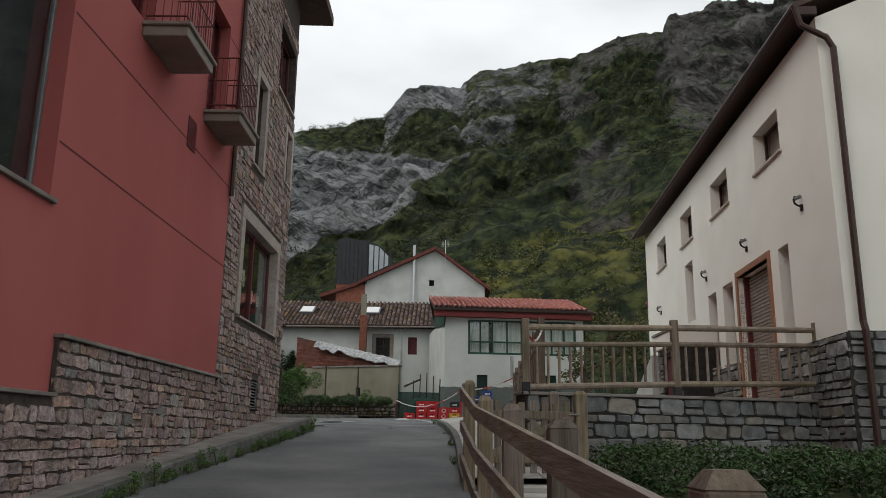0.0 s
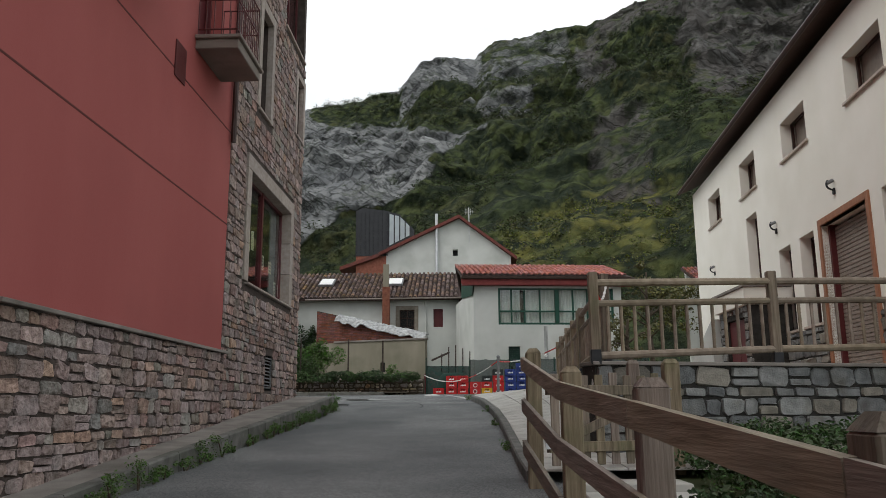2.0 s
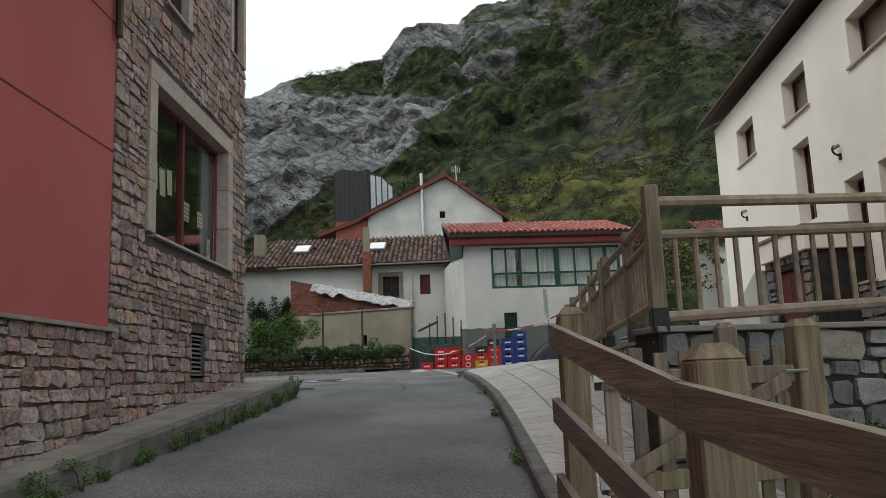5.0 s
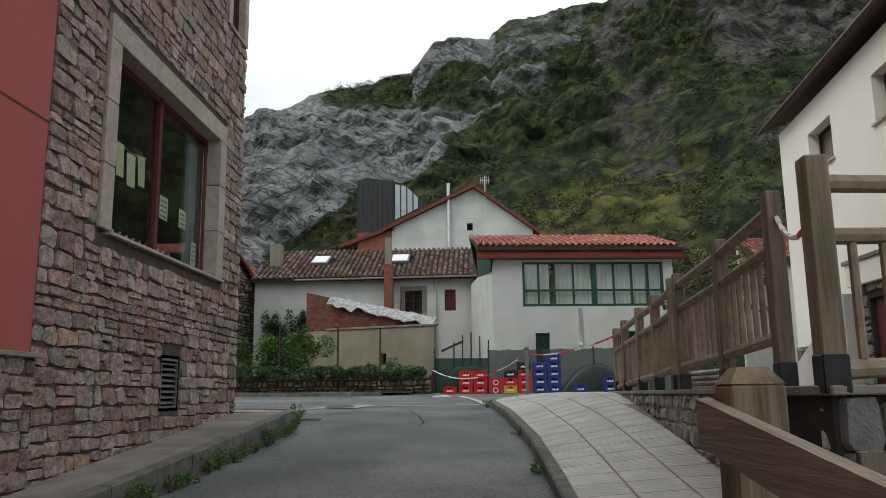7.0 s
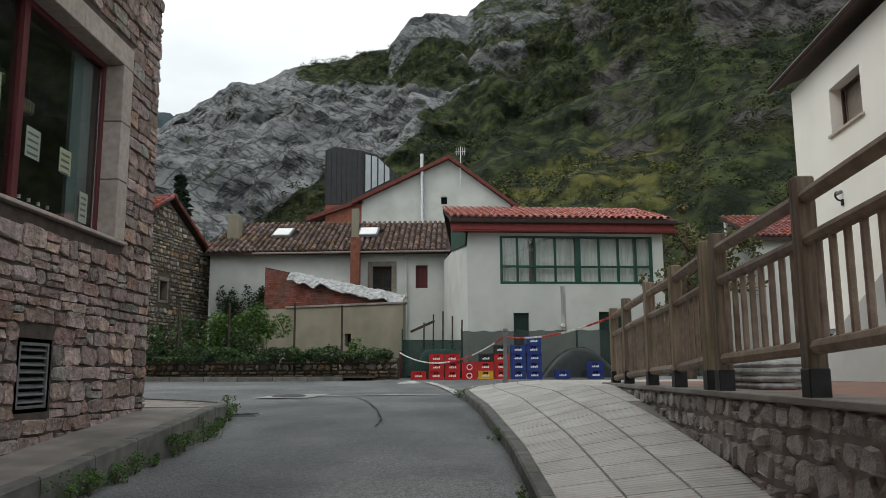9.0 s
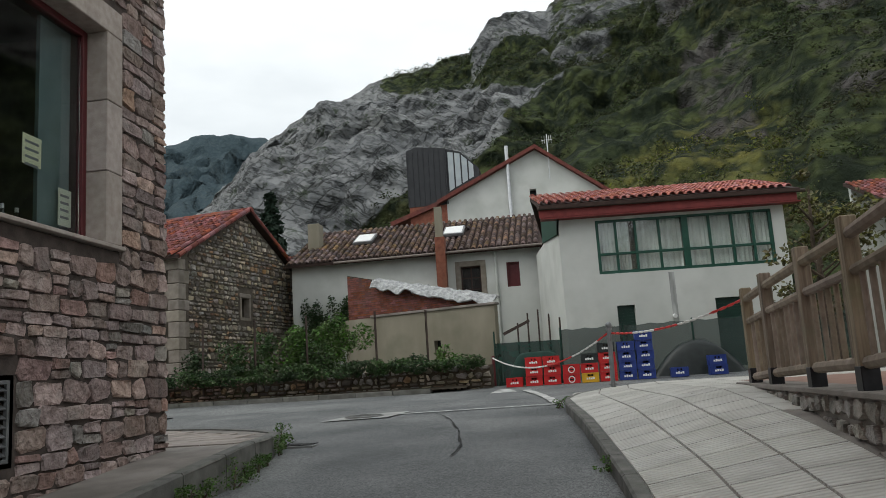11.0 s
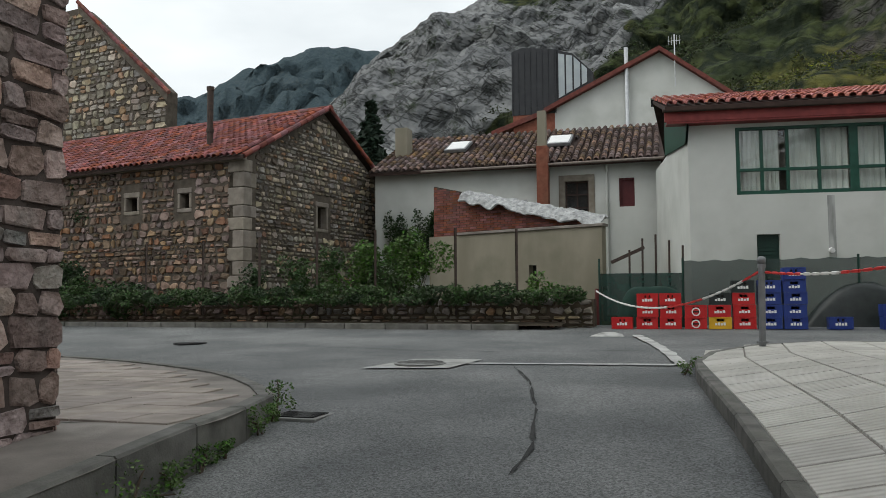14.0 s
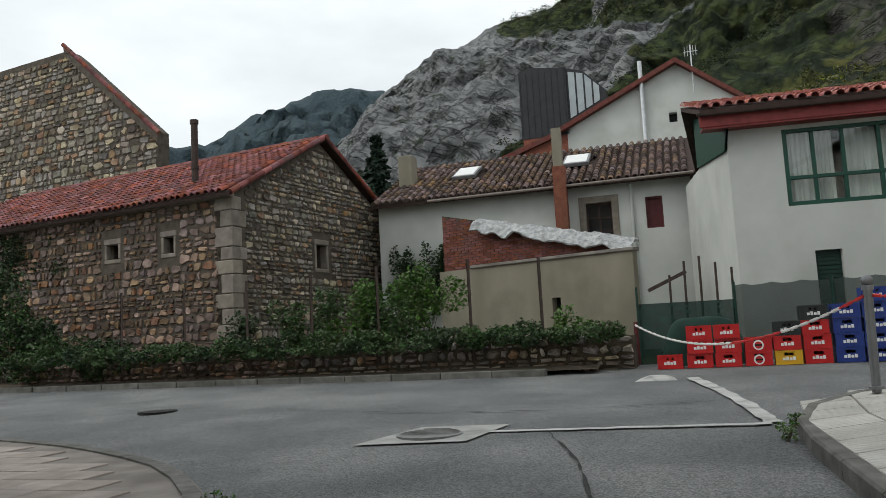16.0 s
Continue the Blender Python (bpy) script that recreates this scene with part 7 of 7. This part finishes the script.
single("cement_lump", bm, M["line"], "low pale lump of spilt cement on the road", "cement")

# ---------------- gate at the end of the plank fence ----------------
gt_ = thing("gate", (0.7, 13.1, -0.9), "weathered picket gate with diagonal brace and metal latch", "gate")
g0, g1 = Vector((0.04, 12.05)), Vector((1.45, 12.6))
gd = (g1 - g0).normalized()
mG = frame_of(g0.x, g0.y, gd.x, gd.y, rz(12.2))
gl = (g1 - g0).length
for i in range(8):
    u = 0.06 + i * (gl - 0.22) / 7
    part("picket", B((u, 0.0, 0.2), (u + 0.1, -0.022, 1.18 + 0.02 * math.sin(i * 2)), mG, 0.004), M["wood"], gt_)
for z in (0.34, 0.95):
    part("rail", B((0.02, -0.022, z), (gl - 0.02, -0.06, z + 0.11), mG, 0.005), M["wood"], gt_)
    part("rail", B((0.02, 0.03, z), (gl - 0.02, 0.002, z + 0.11), mG, 0.005), M["wood"], gt_)
q = mG @ Matrix.Translation((gl / 2, 0.045, 0.7)) @ Euler((0, -math.atan2(0.5, gl - 0.3), 0)).to_matrix().to_4x4()
part("brace", B((-0.72, -0.012, -0.05), (0.72, 0.012, 0.05), q, 0.004), M["wood"], gt_)
part("latch", T([mG @ Vector((gl - 0.12, 0.06, 1.02)), mG @ Vector((gl + 0.06, 0.06, 1.02))], 0.012, 6), M["steel"], gt_)
for z in (0.38, 1.0):
    part("hinge", B((-0.04, 0.035, z), (0.14, 0.045, z + 0.09), mG), M["steel"], gt_)
gp = thing("gate_post", (1.6, 12.8, rz(12.8)), "square chamfered wooden gate post", "post", "gate posts")
chamfered_post(1.55, 12.65, rz(12.8) - 0.1, 0.21, 0.09, gp, M["wood"])
gp = thing("gate_post", (1.25, 13.3, rz(13.3)), "square chamfered wooden gate post", "post", "gate posts")
chamfered_post(1.25, 13.3, rz(13.3) - 0.1, 0.24, 0.07, gp, M["wood"])
st = thing("garden_step", (1.0, 11.6, rz(12)), "low pale stone steps beyond the plank fence", "steps")
for i in range(3):
    part("tread", B((0.3, 10.2 + i * 0.6, rz(11) - 0.1), (1.4, 10.78 + i * 0.6, rz(11) + 0.02 + i * 0.07), None, 0.01), M["slab_r"], st)

# ---------------- porch on the terrace ----------------
po = thing("porch", (6.0, 22.4, 0.25), "small stone porch with concrete roof slab and dark red doors", "porch")
mP = frame_of(5.75, 23.9, 0, -1, -0.35)
pp1 = part("wall", holed(mP, 0, 2.1, 0.24, 2.35, [(0.45, 1.75, 0.24, 2.1)], 0.25), M["mortar_d"], po)
part("wall", B((1.85, -1.0, 0.24), (2.1, -0.25, 2.35), mP), M["mortar_d"], po)
part("wall", B((0, -1.1, 0.24), (0.25, -0.25, 2.35), mP), M["mortar_d"], po)
part("roof_slab", B((-0.1, -1.0, 2.35), (2.2, 0.12, 2.75), mP, 0.01), M["white"], po)
part("drip_edge", B((-0.14, -1.0, 2.75), (2.24, 0.16, 2.82), mP, 0.008), M["concrete"], po)
for a, b in ((0.47, 1.09), (1.11, 1.73)):
    d_ = part("door", B((a, -0.14, 0.26), (b, -0.08, 2.08), mP, 0.006), M["redpaint"], po, "dark red panelled door")
    for z in (0.45, 1.3):
        part("panel", B((a + 0.1, -0.08, z), (b - 0.1, -0.07, z + 0.65), mP), M["redmetal"], d_)
bm = prism(bmesh.new(), [(24.0, 0.24), (27.4, 0.24), (24.0, 1.9)], 5.55, 5.8, Matrix(((0, 0, 1, 0), (1, 0, 0, 0), (0, 1, 0, 0), (0, 0, 0, 1))))
sf = single("stair_parapet", bm, M["white2"], "sloping white stair parapet beside the cream house", "parapet", "structure")
bg_ = thing("bundle", (2.35, 21.0, 0.24), "white bundle of folded plastic sheeting on the terrace", "bundle")
for k in range(4):
    bm = bmesh.new()
    box(bm, (2.1, 20.0, 0.24 + k * 0.07), (2.6, 21.5, 0.30 + k * 0.07), None, 0.025)
    for v in bm.verts:
        v.co.x += 0.03 * noise.noise((v.co.y * 3, k, 0))
    part("fold", bm, M["sheet"], bg_)

# ---------------- shop window display ----------------
dl = thing("paper_bunting", (-5.35, 18.7, 3.3), "string of pale yellow paper pennants in the shop window", "bunting")
for i, (u, z, w_, h_) in enumerate(((18.34, 3.52, 0.3, 0.42), (18.7, 3.33, 0.22, 0.4), (19.0, 3.28, 0.25, 0.4), (19.32, 3.34, 0.22, 0.38))):
    bm = bmesh.new()
    cs = ((u, z), (u + w_, z - 0.14), (u + w_ * 0.55, z - h_)) if not i else ((u, z), (u + w_, z + 0.02), (u + w_ * 1.1, z - h_), (u + 0.05, z - h_ - 0.01))
    lo = [bm.verts.new(mL @ Vector((a, -0.304, b))) for a, b in cs]
    hi = [bm.verts.new(mL @ Vector((a, -0.300, b))) for a, b in cs]
    bm.faces.new(lo[::-1])
    bm.faces.new(hi)
    for k in range(len(cs)):
        bm.faces.new((lo[k], lo[(k + 1) % len(cs)], hi[(k + 1) % len(cs)], hi[k]))
    part("pennant", bm, M["paper_y"], dl)
part("string", T([mL @ Vector((18.2, -0.302, 3.64)), mL @ Vector((18.68, -0.302, 3.36)), mL @ Vector((19.1, -0.302, 3.3)), mL @ Vector((19.6, -0.302, 3.38))], 0.004, 4), M["tape_w"], dl)
for i, (u, z, w_, h_, mt_) in enumerate(((19.98, 2.98, 0.28, 0.32, "paper"), (20.68, 2.95, 0.26, 0.28, "paper_y"), (21.2, 2.56, 0.2, 0.36, "paper"))):
    n_ = thing("notice", mL @ Vector((u, -0.28, z)), "paper notice taped inside the shop window", "notice", "paper notices")
    part("sheet", B((u, -0.262, z - h_), (u + w_, -0.258, z), mL), M[mt_], n_)
    for k in range(4):
        part("text_bar", B((u + 0.03, -0.2575, z - 0.08 - k * 0.07), (u + w_ - 0.04, -0.2565, z - 0.055 - k * 0.07), mL), M["greymetal"], n_)
for i in range(11):
    u = 18.95 + i * 0.2
    b_ = thing("bottle", mL @ Vector((u, -0.5, 2.05)), "dark bottle with white label on the shop sill", "bottle", "bottles on the shop sill")
    part("glass_body", T([mL @ Vector((u, -0.5, 2.04)), mL @ Vector((u, -0.5, 2.2))], 0.038, 8), M["bottle"], b_)
    part("neck", T([mL @ Vector((u, -0.5, 2.2)), mL @ Vector((u, -0.5, 2.24)), mL @ Vector((u, -0.5, 2.34))], 0.038, 8, 0.012), M["bottle"], b_)
    part("label", T([mL @ Vector((u, -0.5, 2.25)), mL @ Vector((u, -0.5, 2.33))], 0.019, 8), M["whiteprint"], b_)
part("sill_board", B((18.0, -0.75, 1.98), (21.5, -0.4, 2.04), mL), M["redmetal"], win)
for i, (u, z, s) in enumerate(((18.35, 3.75, 0.16), (18.95, 3.6, 0.13), (19.9, 3.6, 0.14), (20.5, 3.45, 0.13))):
    h_ = thing("hanging_bag", mL @ Vector((u, -0.6, z)), "dark woven bag hanging in the shop window", "bag", "hanging bags")
    bm = bmesh.new()
    box(bm, (u - s, -0.66, z - s * 1.3), (u + s, -0.54, z), mL, 0.03)
    part("body", bm, M["wood"] if i % 2 else M["leaf_d"], h_)
    part("strap", T([mL @ Vector((u - s * 0.7, -0.6, z)), mL @ Vector((u, -0.6, z + 0.4)), mL @ Vector((u + s * 0.7, -0.6, z))], 0.01, 5), M["iron"], h_)
cu_ = part("inner_curtain", B((20.95, -0.34, 2.1), (21.42, -0.30, 4.2), mL), surf("grey_green_blind", (0.10, 0.15, 0.15), (0.14, 0.19, 0.19), 5, 0.6, 0), win)

# ---------------- stones, tiles and slabs ----------------
rs = random.Random(21)
near_l = lambda p: abs(p[0][0] - 19.5) + 0.8 * abs(p[0][1] - 0.6)
HO = [(17.72, 21.83, 1.95, 4.56), (18.23, 19.52, 5.62, 8.17), (21.7, 22.8, 6.3, 8.1), (20.45, 22.8, 8.5, 10.55), (19.64, 20.32, 0.04, 0.8)]
lay_stones(stones(mL, 16.7, 22.77, -0.62, 11.0, HO, 0.16, 0.30, rs, None, 0.55, 0.012), mL, sw, "stone", M["stone_p"], M["stone_pj"], near_l, rs, 0.022, 0.014, 0.012)
mLb = mL @ Matrix.Translation((0, 0.055, 0))
lay_stones(stones(mLb, 3.0, 16.7, -2.0, 0.6, [(-9, 10.07, -0.1, 3)], 0.15, 0.30, rs, None, 0.55, 0.012), mLb, base, "stone", M["stone_p"], M["stone_pj"], lambda p: abs(p[0][0] - 14), rs, 0.022, 0.014, 0.012)
lay_stones(stones(mE, 0.0, 6, -0.3, 11.0, [], 0.175, 0.36, rs, None, 0.45, 0.016), mE, ew, "stone", M["stone_p"], M["stone_pj"], lambda p: p[0][0], rs, 0.028, 0.012, limit=0)
lay_stones(stones(mF, 0, 5.62, -1.4, 0.2, [], 0.2, 0.36, rs, None, 0.42, 0.018), mF, tw1, "stone", M["stone_g"], M["stone_gj"], lambda p: p[0][0], rs, 0.035, 0.016, 0.014)
lay_stones(stones(mS, 0, 10.0, -1.0, 0.2, [], 0.18, 0.22, rs, None, 0.7, 0.022), mS, tw2, "stone", M["stone_t"], M["stone_tj"], lambda p: -p[0][0], rs, 0.035, 0.015, 0.025)
lay_stones(stones(mS2, 0, 1.97, -1.1, 0.2, [], 0.18, 0.22, rs, None, 0.7, 0.03), mS2, tw3, "stone", M["stone_t"], M["stone_tj"], lambda p: -p[0][0], rs, 0.035, 0.015, 0.02)
mWb, mNb, mPb = mW @ Matrix.Translation((0, 0.03, 0)), mWn @ Matrix.Translation((0, 0.03, 0)), mP
WS = [(h[0] - 0.05, h[1] + 0.05, h[2] - 0.08, h[3]) for h in WH] + [(wy(19.45), wy(17.0), 0, 2)]
lay_stones(stones(mWb, 0, wy(13.72), 0.24, 1.28, WS, 0.2, 0.38, rs, None, 0.45, 0.02), mWb, sbw, "stone", M["stone_g"], M["stone_gj"], lambda p: -p[0][0], rs, 0.03, 0.015, 0.02, 120)
lay_stones(stones(mWb, wy(15.3), wy(13.72), -1.3, 0.24, [], 0.2, 0.38, rs, None, 0.45, 0.02), mWb, sbw, "stone", M["stone_g"], M["stone_gj"], lambda p: -p[0][0], rs, 0.03, 0.015, 0.02, 60)
lay_stones(stones(mNb, 0, 5, -1.3, 1.3, [], 0.2, 0.38, rs, None, 0.45, 0.02), mNb, sbn, "stone", M["stone_g"], M["stone_gj"], lambda p: p[0][0], rs, 0.03, 0.015, 0.02, 120)
lay_stones(stones(mP, 0, 2.1, 0.25, 2.35, [(0.42, 1.78, 0.2, 2.13)], 0.18, 0.3, rs, None, 0.5, 0.02), mP, pp1, "stone", M["stone_g"], M["stone_gj"], lambda p: p[0][0], rs, 0.03, 0.015, 0.02, 60)
BHo = [(a - 0.22, b + 0.22, c - 0.2, d + 0.24) for a, b, c, d in bh]
GHo = [(a - 0.22, b + 0.22, c - 0.2, d + 0.24) for a, b, c, d in gho]
lay_stones(stones(mBf, 0, 13.5, 0, 5.05, BHo, 0.2, 0.27, rs, None, 0.85, 0.03), mBf, bw1, "stone", M["stone_b"], M["stone_fj"], lambda p: -p[0][0], rs, 0.035, 0.02, 0.03, 0)
lay_stones(stones(mBg, 0.5, 8.2, 0, 7.3, GHo, 0.19, 0.25, rs, None, 0.85, 0.03, top=lambda u: gt(u) - 0.12), mBg, bw2, "stone", M["stone_b"], M["stone_bj"], lambda p: p[0][0], rs, 0.035, 0.02, 0.03, 300)
lay_stones(stones(mC, -4, 11.4, 4, 15.6, [], 0.3, 0.42, rs, None, 0.85, 0.04, top=lambda u: ct(u) - 0.15), mC, cw, "stone", M["stone_b"], M["stone_bj"], lambda p: -p[0][0], rs, 0.04, 0.02, 0.04, 200)
lay_stones(stones(mLW, 0, 14.67, 0.15, 0.88, [], 0.15, 0.24, rs, None, 0.9, 0.03), mLW, lwp, "stone", M["stone_b"], M["stone_fj"], lambda p: -p[0][0], rs, 0.06, 0.03, 0.03, 150)
tiled(mr1 @ Matrix.Translation((0, -0.05, 0.02)), 10.3, 4.9, lh, M["tile_o"], M["tile_oj"], r=rs, inside=lambda x, y: not any(a - 0.1 < x < b + 0.1 and 1.75 < y < 3.1 for a, b in ((2.33, 3.15), (6.13, 7.0))))
eL = m3 @ Vector((-0.56, 0.5, 5.45))
tiled(slope_frame(eL, e1 + Vector((0, 0, 0.03)), m3 @ Vector((-0.56, -3.2, 6.53))), 7.6, 3.85, gh3, M["tile_r"], M["tile_rj"], r=rs)
mrb = slope_frame(rb0 + Vector((0, 0, 0.02)), rb1 + Vector((0, 0, 0.02)), ri0 + Vector((0, 0, 0.02)))
tiled(mrb @ Matrix.Translation((0, -0.08, 0)), 14.5, 5.0, bn, M["tile_b"], M["tile_bj"], r=rs)
# paving slabs at the corner of the stone building
for j in range(12):
    for i in range(22):
        x0, y0 = -13.6 + i * 0.42, 23.1 + j * 0.42
        c = Vector((x0 + 0.2, y0 + 0.2))
        lim = lerp_on([(-14, 29.6), (-10.6, 28.75), (-8.8, 28.1), (-7.3, 27.3), (-6.0, 26.35), (-5.15, 25.45), (-4.5, 24.55), (-4.2, 23.4), (-4.0, 22)], x0 + 0.42)
        if y0 + 0.42 > lim:
            continue
        part("slab", B((x0 + 0.004, y0 + 0.004, -0.07), (x0 + 0.414, y0 + 0.414, -0.018 + rs.uniform(-0.002, 0.003)), None, 0.004), M["slab_l"], pave_l)
